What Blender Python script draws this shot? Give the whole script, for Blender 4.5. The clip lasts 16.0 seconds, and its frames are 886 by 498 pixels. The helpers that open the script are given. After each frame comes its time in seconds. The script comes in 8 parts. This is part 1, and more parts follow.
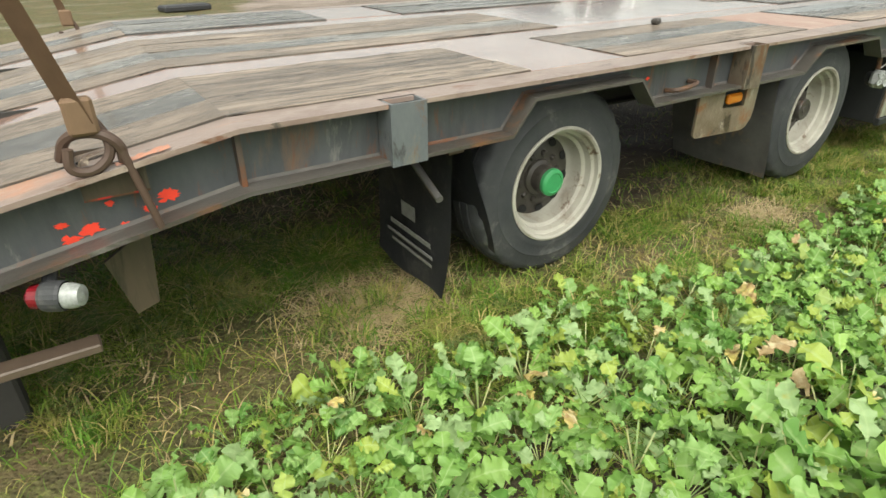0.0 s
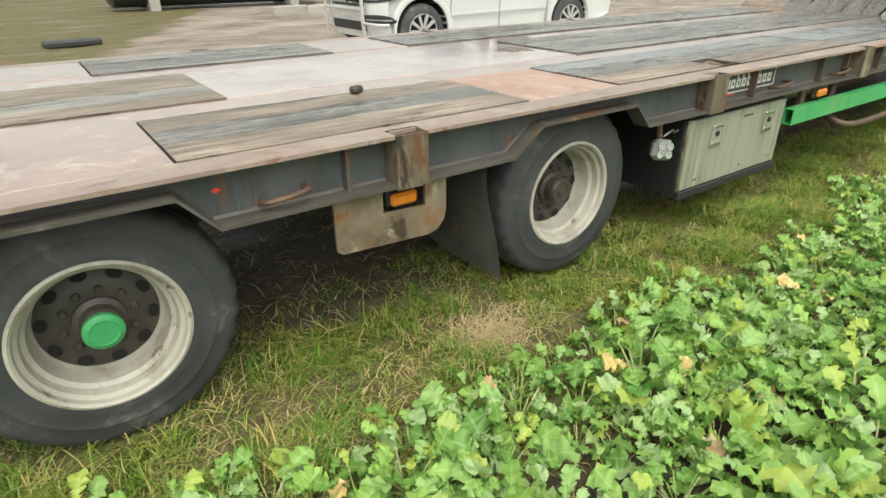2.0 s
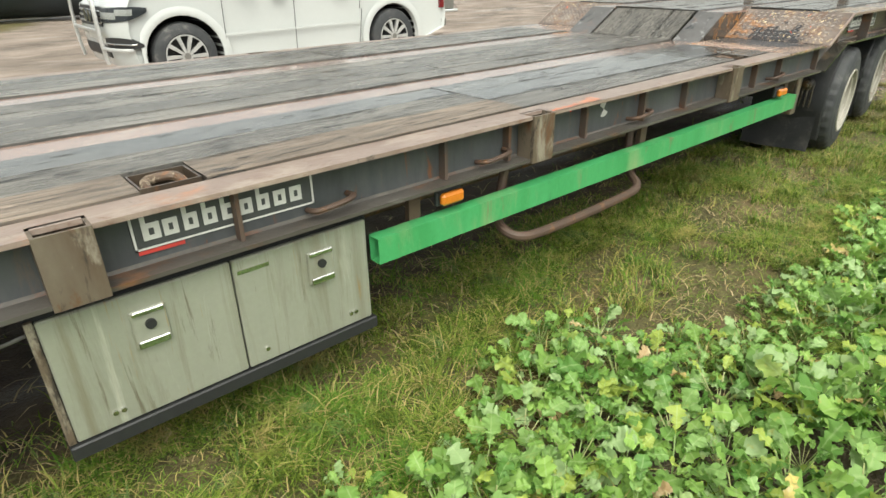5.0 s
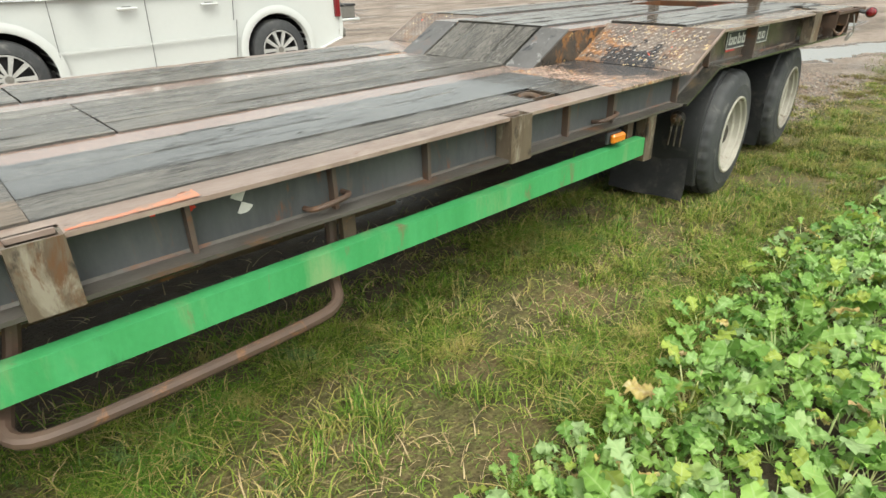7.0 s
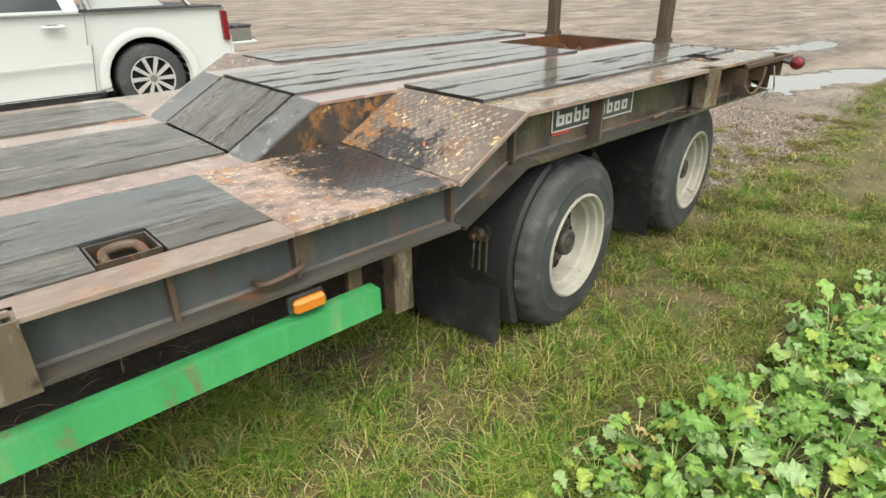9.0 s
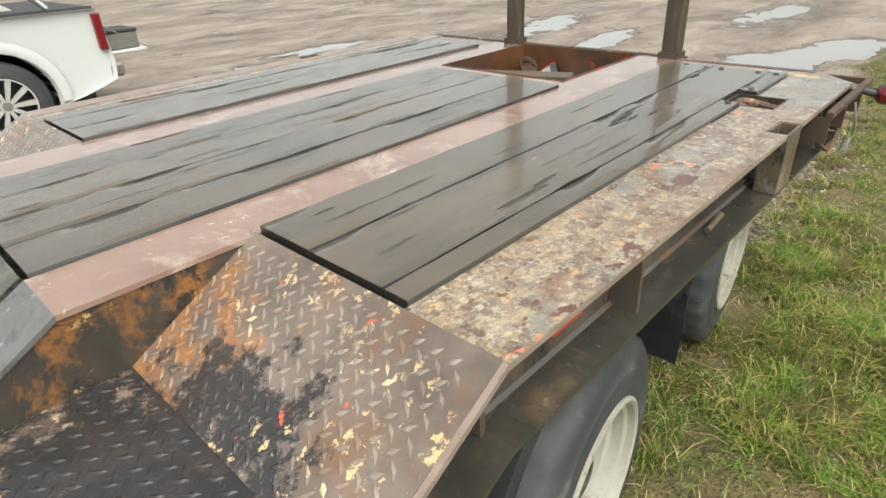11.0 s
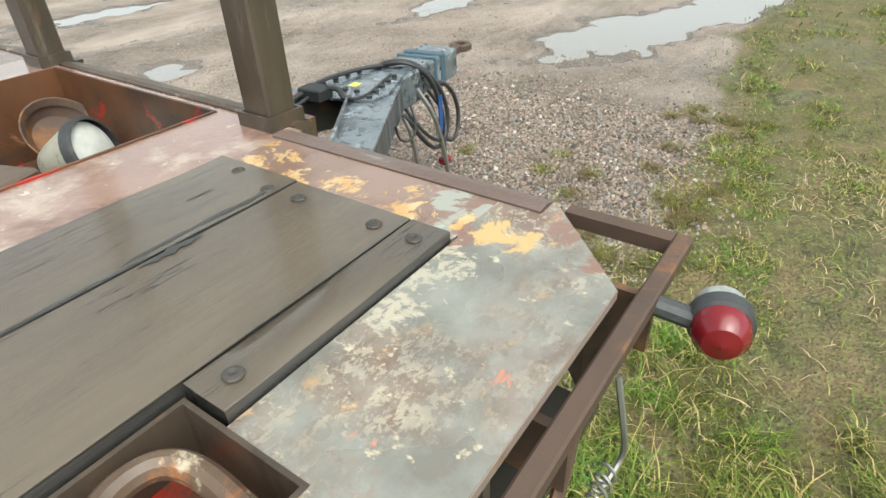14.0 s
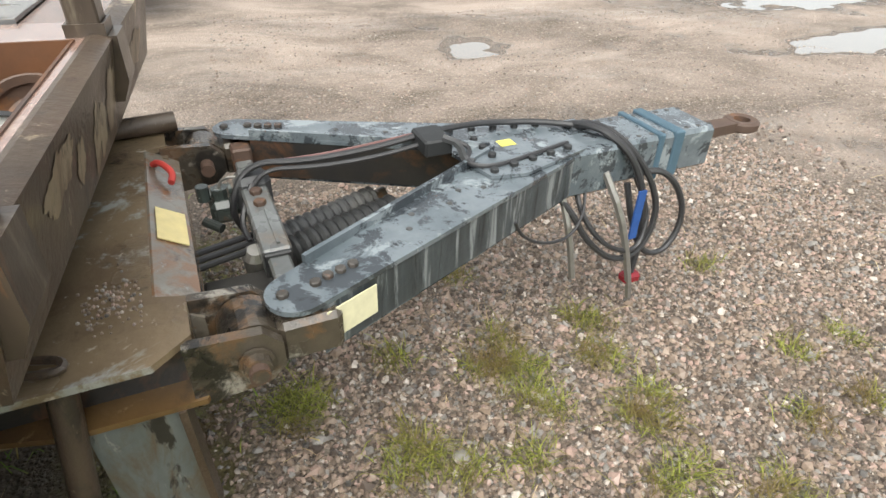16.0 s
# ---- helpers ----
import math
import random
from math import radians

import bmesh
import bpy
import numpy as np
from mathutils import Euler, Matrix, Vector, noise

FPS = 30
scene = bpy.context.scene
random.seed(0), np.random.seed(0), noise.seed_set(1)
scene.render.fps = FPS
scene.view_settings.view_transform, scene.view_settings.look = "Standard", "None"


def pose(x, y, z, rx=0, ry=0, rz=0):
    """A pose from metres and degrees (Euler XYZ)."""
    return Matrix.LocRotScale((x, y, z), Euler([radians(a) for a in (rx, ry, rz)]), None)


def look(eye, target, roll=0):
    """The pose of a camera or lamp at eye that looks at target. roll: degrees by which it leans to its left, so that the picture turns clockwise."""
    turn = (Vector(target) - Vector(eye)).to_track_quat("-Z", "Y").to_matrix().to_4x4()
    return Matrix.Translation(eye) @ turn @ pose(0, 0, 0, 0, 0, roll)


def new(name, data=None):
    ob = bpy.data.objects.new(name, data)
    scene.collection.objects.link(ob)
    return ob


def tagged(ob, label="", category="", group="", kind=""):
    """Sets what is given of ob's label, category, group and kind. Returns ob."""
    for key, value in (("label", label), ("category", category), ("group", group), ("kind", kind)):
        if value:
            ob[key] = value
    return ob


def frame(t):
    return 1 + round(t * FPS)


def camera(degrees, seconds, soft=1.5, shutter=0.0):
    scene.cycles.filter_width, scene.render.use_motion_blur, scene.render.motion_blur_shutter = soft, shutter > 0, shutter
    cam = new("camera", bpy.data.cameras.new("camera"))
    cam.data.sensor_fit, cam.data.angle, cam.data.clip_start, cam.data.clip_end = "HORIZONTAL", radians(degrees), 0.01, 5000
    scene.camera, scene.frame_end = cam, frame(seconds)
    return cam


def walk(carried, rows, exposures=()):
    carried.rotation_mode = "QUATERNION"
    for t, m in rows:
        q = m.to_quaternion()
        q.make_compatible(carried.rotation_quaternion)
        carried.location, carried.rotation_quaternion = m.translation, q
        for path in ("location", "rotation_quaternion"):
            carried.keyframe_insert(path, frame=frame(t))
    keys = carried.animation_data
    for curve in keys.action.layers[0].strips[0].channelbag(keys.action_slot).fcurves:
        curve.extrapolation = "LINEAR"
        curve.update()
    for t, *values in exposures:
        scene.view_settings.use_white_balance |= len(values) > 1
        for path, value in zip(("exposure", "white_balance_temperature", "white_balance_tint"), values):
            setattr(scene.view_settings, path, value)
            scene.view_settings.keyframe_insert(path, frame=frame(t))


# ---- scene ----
cam = camera(74.7, 16.0)
PATH = [
    (0, (-1.588, -1.441, 1.274), (-0.618, 0.031, 0.329), -0.2),
    (0.5, (-1.205, -1.503, 1.336), (-0.249, -0.004, 0.42), -0.9),
    (1, (-0.819, -1.611, 1.336), (0.119, -0.115, 0.396), 1.9),
    (1.5, (-0.417, -1.634, 1.326), (0.562, -0.159, 0.395), 0.3),
    (2, (-0.002, -1.579, 1.357), (1.028, -0.11, 0.472), -0.5),
    (2.5, (0.429, -1.596, 1.352), (1.452, -0.108, 0.49), -0.2),
    (3, (0.877, -1.557, 1.344), (1.915, -0.094, 0.461), -1.2),
    (3.5, (1.28, -1.467, 1.371), (2.312, -0.008, 0.473), -2.6),
    (4, (1.713, -1.473, 1.371), (2.76, -0.022, 0.478), -1.6),
    (4.5, (2.137, -1.479, 1.391), (3.238, -0.068, 0.498), -0.8),
    (4.7, (2.331, -1.443, 1.376), (3.479, -0.061, 0.497), -0.2),
    (6.8, (4.035, -1.458, 1.393), (5.248, -0.125, 0.526), -1.9),
    (7, (4.231, -1.481, 1.384), (5.43, -0.139, 0.514), -1.4),
    (7.5, (4.701, -1.518, 1.401), (5.921, -0.184, 0.545), -1.8),
    (8, (5.168, -1.488, 1.455), (6.424, -0.15, 0.66), -2.7),
    (8.2, (5.349, -1.491, 1.458), (6.594, -0.139, 0.669), -2.1),
    (10.3, (6.758, -0.836, 1.594), (7.911, 0.474, 0.615), 0.1),
    (10.5, (6.846, -0.723, 1.594), (8.033, 0.563, 0.626), -0.5),
    (11, (7.042, -0.461, 1.63), (8.3, 0.772, 0.682), -3.0),
    (11.5, (7.299, -0.326, 1.643), (8.631, 0.822, 0.692), -3.1),
    (12, (7.682, -0.219, 1.635), (9.074, 0.795, 0.618), -1.8),
    (12.5, (8.078, -0.131, 1.581), (9.532, 0.737, 0.515), -2.1),
    (13, (8.497, -0.113, 1.518), (9.963, 0.67, 0.407), -3.5),
    (13.5, (8.886, -0.211, 1.502), (10.302, 0.652, 0.384), -4.2),
    (14, (9.239, -0.198, 1.48), (10.588, 0.79, 0.383), -2.5),
    (14.5, (9.547, -0.143, 1.5), (10.725, 1.063, 0.423), -2.3),
    (15, (9.856, -0.171, 1.506), (10.747, 1.265, 0.437), -0.9),
    (15.5, (10.116, -0.089, 1.457), (10.806, 1.439, 0.366), 1.5),
    (16, (10.359, 0.047, 1.435), (10.874, 1.619, 0.31), 1.7),
]
walk(cam, [(t, look(eye, target, roll)) for t, eye, target, roll in PATH], [(0.0, 0.84, 6850, 2), (4.5, 0.8, 6850, 2), (8.0, 0.84, 6850, 2), (10.5, 0.8, 6750, 4), (12.5, 0.8, 6450, 0), (13.5, 0.88, 6250, 1), (14.1, 0.97, 6450, 0), (15.0, 0.84, 6550, 3), (16.0, 1.14, 6600, 6)])

# ---- world, sun and exposure ----
world = bpy.data.worlds.new("overcast_sky")
scene.world = world
world.use_nodes = True
wt = world.node_tree
wt.nodes.clear()
sky = wt.nodes.new("ShaderNodeTexSky")
sky.sky_type = "NISHITA"
sky.sun_disc = False
sky.sun_elevation, sky.sun_rotation = radians(58), radians(206)
sky.air_density, sky.dust_density, sky.ozone_density = 1.0, 4.0, 1.0
veil = wt.nodes.new("ShaderNodeHueSaturation")
veil.inputs["Saturation"].default_value = 0.22
back = wt.nodes.new("ShaderNodeBackground")
back.inputs["Strength"].default_value = 0.135
wout = wt.nodes.new("ShaderNodeOutputWorld")
wt.links.new(sky.outputs[0], veil.inputs["Color"])
wt.links.new(veil.outputs[0], back.inputs["Color"])
wt.links.new(back.outputs[0], wout.inputs["Surface"])

sun = new("sun", bpy.data.lights.new("sun", "SUN"))
sun.data.energy, sun.data.angle, sun.data.color = 1.5, radians(75), (1.0, 0.97, 0.93)
sun.matrix_world = look((0, 0, 20), (1.7, 3.4, 13.9))
scene.view_settings.exposure = 0.75

# ---- materials ----


class Tree:
    """Short hand for a node material."""

    def __init__(self, name):
        self.mat = bpy.data.materials.new(name)
        self.mat.use_nodes = True
        self.t = self.mat.node_tree
        self.bsdf = self.t.nodes["Principled BSDF"]
        self.geo = self.add("ShaderNodeNewGeometry")

    def add(self, kind):
        return self.t.nodes.new(kind)

    def link(self, a, b):
        self.t.links.new(a, b)

    def vec(self, stretch=(1, 1, 1), spin=0.0, by_object=False):
        m = self.add("ShaderNodeMapping")
        m.inputs["Scale"].default_value = stretch
        m.inputs["Rotation"].default_value = (0, 0, spin)
        src = self.geo.outputs["Position"]
        if by_object:
            info = self.add("ShaderNodeObjectInfo")
            k = self.add("ShaderNodeVectorMath")
            k.operation = "ADD"
            s = self.add("ShaderNodeMath")
            s.operation = "MULTIPLY"
            s.inputs[1].default_value = 37.0
            self.link(info.outputs["Random"], s.inputs[0])
            self.link(src, k.inputs[0])
            self.link(s.outputs[0], k.inputs[1])
            src = k.outputs[0]
        self.link(src, m.inputs["Vector"])
        return m.outputs[0]

    def noise(self, scale, detail=4, vec=None, rough=0.6, distort=0.0):
        n = self.add("ShaderNodeTexNoise")
        n.inputs["Scale"].default_value = scale
        n.inputs["Detail"].default_value = detail
        n.inputs["Roughness"].default_value = rough
        n.inputs["Distortion"].default_value = distort
        self.link(vec or self.geo.outputs["Position"], n.inputs["Vector"])
        return n.outputs["Fac"]

    def cells(self, scale, vec=None, feature="F1"):
        """Voronoi cells: a random value for each and the distance inside it."""
        n = self.add("ShaderNodeTexVoronoi")
        n.feature = feature
        n.inputs["Scale"].default_value = scale
        self.link(vec or self.geo.outputs["Position"], n.inputs["Vector"])
        return n

    def ramp(self, fac, lo, hi):
        r = self.add("ShaderNodeMapRange")
        r.inputs["From Min"].default_value, r.inputs["From Max"].default_value = lo, hi
        self.link(fac, r.inputs["Value"])
        return r.outputs["Result"]

    def math(self, op, a, b):
        m = self.add("ShaderNodeMath")
        m.operation = op
        for i, v in enumerate((a, b)):
            if isinstance(v, (int, float)):
                m.inputs[i].default_value = v
            else:
                self.link(v, m.inputs[i])
        return m.outputs[0]

    def mix(self, fac, a, b):
        m = self.add("ShaderNodeMix")
        m.data_type = "RGBA"
        for sock, v in ((m.inputs[0], fac), (m.inputs[6], a), (m.inputs[7], b)):
            if isinstance(v, (int, float)):
                sock.default_value = v
            elif isinstance(v, tuple):
                sock.default_value = (*v, 1)
            else:
                self.link(v, sock)
        return m.outputs[2]

    def value(self, fac, lo, hi):
        r = self.add("ShaderNodeMapRange")
        r.inputs["To Min"].default_value, r.inputs["To Max"].default_value = lo, hi
        self.link(fac, r.inputs["Value"])
        return r.outputs["Result"]

    def bump(self, height, strength, dist=0.01):
        b = self.add("ShaderNodeBump")
        b.inputs["Strength"].default_value, b.inputs["Distance"].default_value = strength, dist
        self.link(height, b.inputs["Height"])
        self.link(b.outputs[0], self.bsdf.inputs["Normal"])

    def done(self, col=None, rough=None, metal=0.0, spec=None, coat=0.0):
        for key, v in (("Base Color", col), ("Roughness", rough)):
            if v is None:
                continue
            if isinstance(v, (int, float)):
                self.bsdf.inputs[key].default_value = v
            elif isinstance(v, tuple):
                self.bsdf.inputs[key].default_value = (*v, 1)
            else:
                self.link(v, self.bsdf.inputs[key])
        self.bsdf.inputs["Metallic"].default_value = metal
        if spec is not None:
            self.bsdf.inputs["Specular IOR Level"].default_value = spec
        if coat:
            self.bsdf.inputs["Coat Weight"].default_value = coat
            self.bsdf.inputs["Coat Roughness"].default_value = 0.12
        return self.mat


def paint(name, a, b, spots=(), rough=(0.35, 0.6), scale=6.0, bump=0.25, metal=0.0, stretch=(1, 1, 1), coat=0.0, fine=60.0):
    """Worn paint: two tones and layers of spots (colour, scale, low, high)."""
    t = Tree(name)
    v = t.vec(stretch)
    col = t.mix(t.ramp(t.noise(scale, 5, v), 0.35, 0.65), a, b)
    col = t.mix(t.value(t.noise(fine, 3), 0.0, 0.35), col, tuple(c * 0.6 for c in a))
    rg = t.value(t.noise(scale * 0.7, 4), rough[0], rough[1])
    for i, (c, s, lo, hi) in enumerate(spots):
        f = t.ramp(t.noise(s, 8, t.vec(tuple(q * (1 + 0.07 * i) for q in stretch)), 0.7, 0.4), lo, hi)
        col = t.mix(f, col, c)
    t.bump(t.noise(fine, 6), bump, 0.004)
    return t.done(col, rg, metal, coat=coat)


def plain(name, c, rough=0.5, metal=0.0, scale=30.0, vary=0.25, coat=0.0, bump=0.1):
    t = Tree(name)
    col = t.mix(t.value(t.noise(scale, 5), 0.0, 1.0), tuple(v * (1 - vary) for v in c), tuple(min(1, v * (1 + vary)) for v in c))
    t.bump(t.noise(scale * 5, 3), bump, 0.003)
    return t.done(col, t.value(t.noise(scale * 0.4, 4), max(0.02, rough * 0.8), min(1, rough * 1.2)), metal, coat=coat)


def timber(name, pale, dark, seam, rough, grainy, wet=0.0):
    """Weathered boards: grain, splits and stains run along x; 'edge' is 1 along a board's edges."""
    t = Tree(name)
    at = t.add("ShaderNodeAttribute")
    at.attribute_name = "edge"
    edge = at.outputs["Fac"]
    grain = t.noise(6.0, 9, t.vec((0.35, 8, 8), by_object=True), 0.75, 0.5)
    fibre = t.noise(28.0, 6, t.vec((0.2, 14, 14), by_object=True), 0.7)
    blotch = t.noise(1.7, 6, t.vec((0.7, 1.8, 1), by_object=True), 0.62)
    soak = t.noise(3.1, 7, t.vec((0.35, 1.4, 1), by_object=True), 0.65)
    split = t.noise(1.6, 5, t.vec((0.35, 11, 1), by_object=True), 0.7, 0.3)
    col = t.mix(t.ramp(blotch, 0.36, 0.64), dark, pale)
    col = t.mix(t.math("MULTIPLY", t.ramp(grain, 0.56, 0.4), grainy), col, tuple(v * 0.45 for v in dark))
    col = t.mix(t.math("MULTIPLY", t.ramp(fibre, 0.5, 0.85), grainy * 0.7), col, tuple(min(1, v * 1.5) for v in pale))
    info = t.add("ShaderNodeObjectInfo")
    col = t.mix(t.value(info.outputs["Random"], 0.0, 0.45), col, tuple(v * 0.75 for v in dark))
    # water soaks in from the edges and in patches
    damp = t.ramp(t.math("ADD", t.math("MULTIPLY", t.math("POWER", edge, 3.0), 0.18), soak), 0.56, 0.82)
    col = t.mix(t.math("MULTIPLY", damp, 0.75), col, seam)
    # long thin splits and short torn gouges
    line = t.ramp(t.math("ABSOLUTE", t.math("SUBTRACT", split, 0.5), 0), 0.005 + 0.006 * grainy, 0.002)
    where = t.ramp(t.noise(1.1, 3, t.vec((0.8, 2.5, 1), by_object=True)), 0.55 - 0.1 * grainy, 0.59 - 0.1 * grainy)
    gouge = t.ramp(t.noise(3.4, 8, t.vec((0.6, 5, 1), by_object=True), 0.8, 0.8), 0.78 - 0.17 * grainy, 0.8 - 0.17 * grainy)
    nick = t.ramp(t.noise(9.0, 6, t.vec((0.45, 3.2, 1), by_object=True), 0.75, 1.2), 0.745 - 0.125 * grainy, 0.76 - 0.125 * grainy)
    cr = t.math("MAXIMUM", t.math("MAXIMUM", t.math("MULTIPLY", line, where), gouge), t.math("MULTIPLY", nick, 0.85))
    # board sides turn near black: shade of the gaps put into the colour
    cr = t.math("MAXIMUM", cr, t.ramp(edge, 1.02, 1.65))
    col = t.mix(cr, col, (0.012, 0.011, 0.01))
    rg = t.value(t.ramp(t.math("ADD", blotch, t.math("MULTIPLY", grain, 0.4)), 0.5, 0.95), rough[0], rough[1])
    swell = t.noise(5.0, 5, t.vec((0.5, 2.6, 1), by_object=True), 0.6, 0.6)
    h = t.math("SUBTRACT", t.math("ADD", t.math("ADD", t.math("MULTIPLY", grain, 0.7 * grainy), t.math("MULTIPLY", swell, 1.1 * grainy)), t.math("MULTIPLY", fibre, 0.25)), t.math("MULTIPLY", cr, 1.5))
    t.bump(h, 0.6, 0.006 + 0.012 * grainy)
    return t.done(col, rg, spec=0.5, coat=wet)


RUST = (0.16, 0.065, 0.03)
M = {}
t = Tree("worn_grey_frame_paint")
v = t.vec((2.2, 2.2, 0.5))
sx = t.add("ShaderNodeSeparateXYZ")
t.link(t.geo.outputs["Position"], sx.inputs[0])
col = t.mix(t.ramp(t.noise(4.0, 5, v), 0.35, 0.65), (0.06, 0.066, 0.071), (0.1, 0.106, 0.109))
col = t.mix(t.value(t.noise(60.0, 3), 0.0, 0.35), col, (0.036, 0.04, 0.043))
for k, (c, sc, lo, hi) in enumerate((((0.045, 0.048, 0.05), 2.2, 0.52, 0.7), ((0.15, 0.1, 0.07), 3.0, 0.6, 0.72), (RUST, 5.0, 0.58, 0.68), ((0.24, 0.23, 0.21), 3.0, 0.66, 0.74))):
    col = t.mix(t.ramp(t.noise(sc, 8, t.vec((2.2 + 0.15 * k, 2.2, 0.5)), 0.7, 0.4), lo, hi), col, c)
neck_wet = t.ramp(t.math("ADD", sx.outputs[0], t.math("MULTIPLY", t.noise(3.0, 6), 0.8)), 7.7, 8.2)
mud = t.mix(t.ramp(t.noise(4.5, 7, t.vec((1.5, 1.5, 0.6)), 0.7), 0.42, 0.6), (0.045, 0.035, 0.026), (0.15, 0.105, 0.068))
col = t.mix(t.math("MULTIPLY", neck_wet, 0.75), col, mud)
t.bump(t.noise(60.0, 6), 0.25, 0.004)
M["frame"] = t.done(col, t.math("SUBTRACT", t.value(t.noise(2.8, 4), 0.3, 0.6), t.math("MULTIPLY", neck_wet, 0.25)))
M["flange"] = paint("scuffed_rusty_flange", (0.32, 0.25, 0.215), (0.21, 0.145, 0.115), [((0.38, 0.31, 0.26), 6.0, 0.5, 0.68), ((0.4, 0.2, 0.12), 4.0, 0.6, 0.7), (RUST, 9.0, 0.6, 0.68), ((0.07, 0.06, 0.05), 14.0, 0.6, 0.68)], (0.2, 0.5), stretch=(0.5, 1, 1))
M["fillet"] = paint("dusty_weld_line", (0.085, 0.08, 0.075), (0.13, 0.115, 0.1), [((0.06, 0.055, 0.05), 3.0, 0.48, 0.6), (RUST, 5.0, 0.54, 0.66)], (0.4, 0.6), stretch=(0.8, 1, 1))
M["rib"] = paint("dark_rusting_rib", (0.085, 0.075, 0.068), (0.12, 0.07, 0.045), [(RUST, 12.0, 0.55, 0.68)], (0.4, 0.65))
M["ledge"] = paint("grimy_lower_flange", (0.1, 0.092, 0.083), (0.06, 0.052, 0.043), [((0.15, 0.075, 0.04), 6.0, 0.55, 0.66), ((0.22, 0.21, 0.185), 4.0, 0.6, 0.7), ((0.05, 0.045, 0.035), 2.0, 0.58, 0.7)], (0.25, 0.55), stretch=(0.5, 1, 1))
M["deckplate"] = paint("wet_red_brown_deck_steel", (0.36, 0.225, 0.175), (0.25, 0.145, 0.11), [((0.44, 0.34, 0.27), 5.0, 0.52, 0.68), ((0.17, 0.085, 0.06), 3.0, 0.58, 0.68), ((0.58, 0.47, 0.36), 26.0, 0.62, 0.68), ((0.1, 0.075, 0.06), 18.0, 0.66, 0.72)], (0.06, 0.3), 2.5, 0.4, coat=0.9)
t = Tree("flaking_yellow_on_brown_steel")


def oval(t, cx, cy, rx, ry):
    """1 at the middle of an oval patch on a level surface, falling to 0 at its edge."""
    sp = t.add("ShaderNodeSeparateXYZ")
    t.link(t.geo.outputs["Position"], sp.inputs[0])
    ex = t.math("MULTIPLY", t.math("SUBTRACT", sp.outputs[0], cx), 1 / rx)
    ey = t.math("MULTIPLY", t.math("SUBTRACT", sp.outputs[1], cy), 1 / ry)
    return t.math("MAXIMUM", t.math("SUBTRACT", 1.0, t.math("ADD", t.math("MULTIPLY", ex, ex), t.math("MULTIPLY", ey, ey))), 0.0)


def patches(t, spots, scale, lo, hi):
    """Ragged patches round the given ovals."""
    f = oval(t, *spots[0])
    for q in spots[1:]:
        f = t.math("MAXIMUM", f, oval(t, *q))
    return t.ramp(t.math("ADD", t.math("MULTIPLY", f, 0.3), t.math("MULTIPLY", t.noise(scale, 9, None, 0.72, 0.7), 1.3)), lo, hi)


col = t.mix(t.ramp(t.noise(5.0, 6), 0.35, 0.65), (0.165, 0.096, 0.07), (0.25, 0.165, 0.13))
col = t.mix(t.ramp(t.noise(9.0, 7, None, 0.7), 0.56, 0.66), col, (0.12, 0.066, 0.046))
col = t.mix(patches(t, [(9.885, 0.255, 0.06, 0.09), (9.87, 0.2, 0.06, 0.06), (9.80, 0.21, 0.05, 0.06)], 15.0, 0.86, 0.91), col, (0.3, 0.3, 0.26))
gold = patches(t, [(9.852, 0.63, 0.08, 0.1), (9.812, 0.54, 0.05, 0.08), (9.834, 0.434, 0.06, 0.09), (9.822, 0.292, 0.06, 0.1), (9.865, 0.34, 0.05, 0.07), (9.839, 0.18, 0.06, 0.08)], 13.0, 0.89, 0.92)
col = t.mix(gold, col, t.mix(t.ramp(t.noise(30, 6), 0.35, 0.65), (0.5, 0.27, 0.09), (0.56, 0.41, 0.22)))
col = t.mix(t.math("MULTIPLY", gold, t.ramp(t.noise(55, 6, None, 0.7), 0.56, 0.64)), col, (0.2, 0.11, 0.075))
col = t.mix(t.ramp(t.noise(22.0, 8, None, 0.7), 0.66, 0.7), col, (0.66, 0.56, 0.38))
t.bump(t.math("ADD", t.noise(60, 6), t.math("MULTIPLY", gold, 0.8)), 0.5, 0.004)
M["frontpaint"] = t.done(col, t.value(t.noise(2.4, 4), 0.08, 0.4), coat=0.5)
t = Tree("flaking_grey_cream_paint")
sx = t.add("ShaderNodeSeparateXYZ")
t.link(t.geo.outputs["Position"], sx.inputs[0])
front = t.ramp(t.math("ADD", sx.outputs[0], t.math("MULTIPLY", t.noise(6.0, 6), 0.3)), 9.42, 9.62)
kept = t.value(front, 1.0, 0.25)
bare = t.ramp(t.math("SUBTRACT", t.noise(3.0, 6, None, 0.65, 0.2), t.math("MULTIPLY", front, 0.2)), 0.3, 0.42)
col = t.mix(t.ramp(t.noise(11.0, 6), 0.4, 0.62), (0.25, 0.248, 0.222), (0.165, 0.158, 0.138))
rusty = t.mix(t.ramp(t.noise(14.0, 8, None, 0.7), 0.42, 0.6), (0.255, 0.195, 0.15), (0.15, 0.095, 0.07))
flake = t.ramp(t.noise(46.0, 8, t.vec((0.8, 1.2, 1)), 0.75, 0.1), 0.52, 0.56)
rusty = t.mix(t.math("MULTIPLY", flake, 0.75), rusty, (0.46, 0.4, 0.3))
rusty = t.mix(t.ramp(t.noise(90.0, 6, None, 0.7), 0.58, 0.64), rusty, (0.52, 0.44, 0.31))
rusty = t.mix(t.ramp(t.noise(22.0, 7, None, 0.7, 0.2), 0.58, 0.66), rusty, (0.58, 0.36, 0.16))
rusty = t.mix(t.ramp(t.noise(24.0, 7, t.vec((1.1, 0.9, 1)), 0.7), 0.55, 0.6), rusty, (0.13, 0.08, 0.06))
col = t.mix(bare, col, rusty)
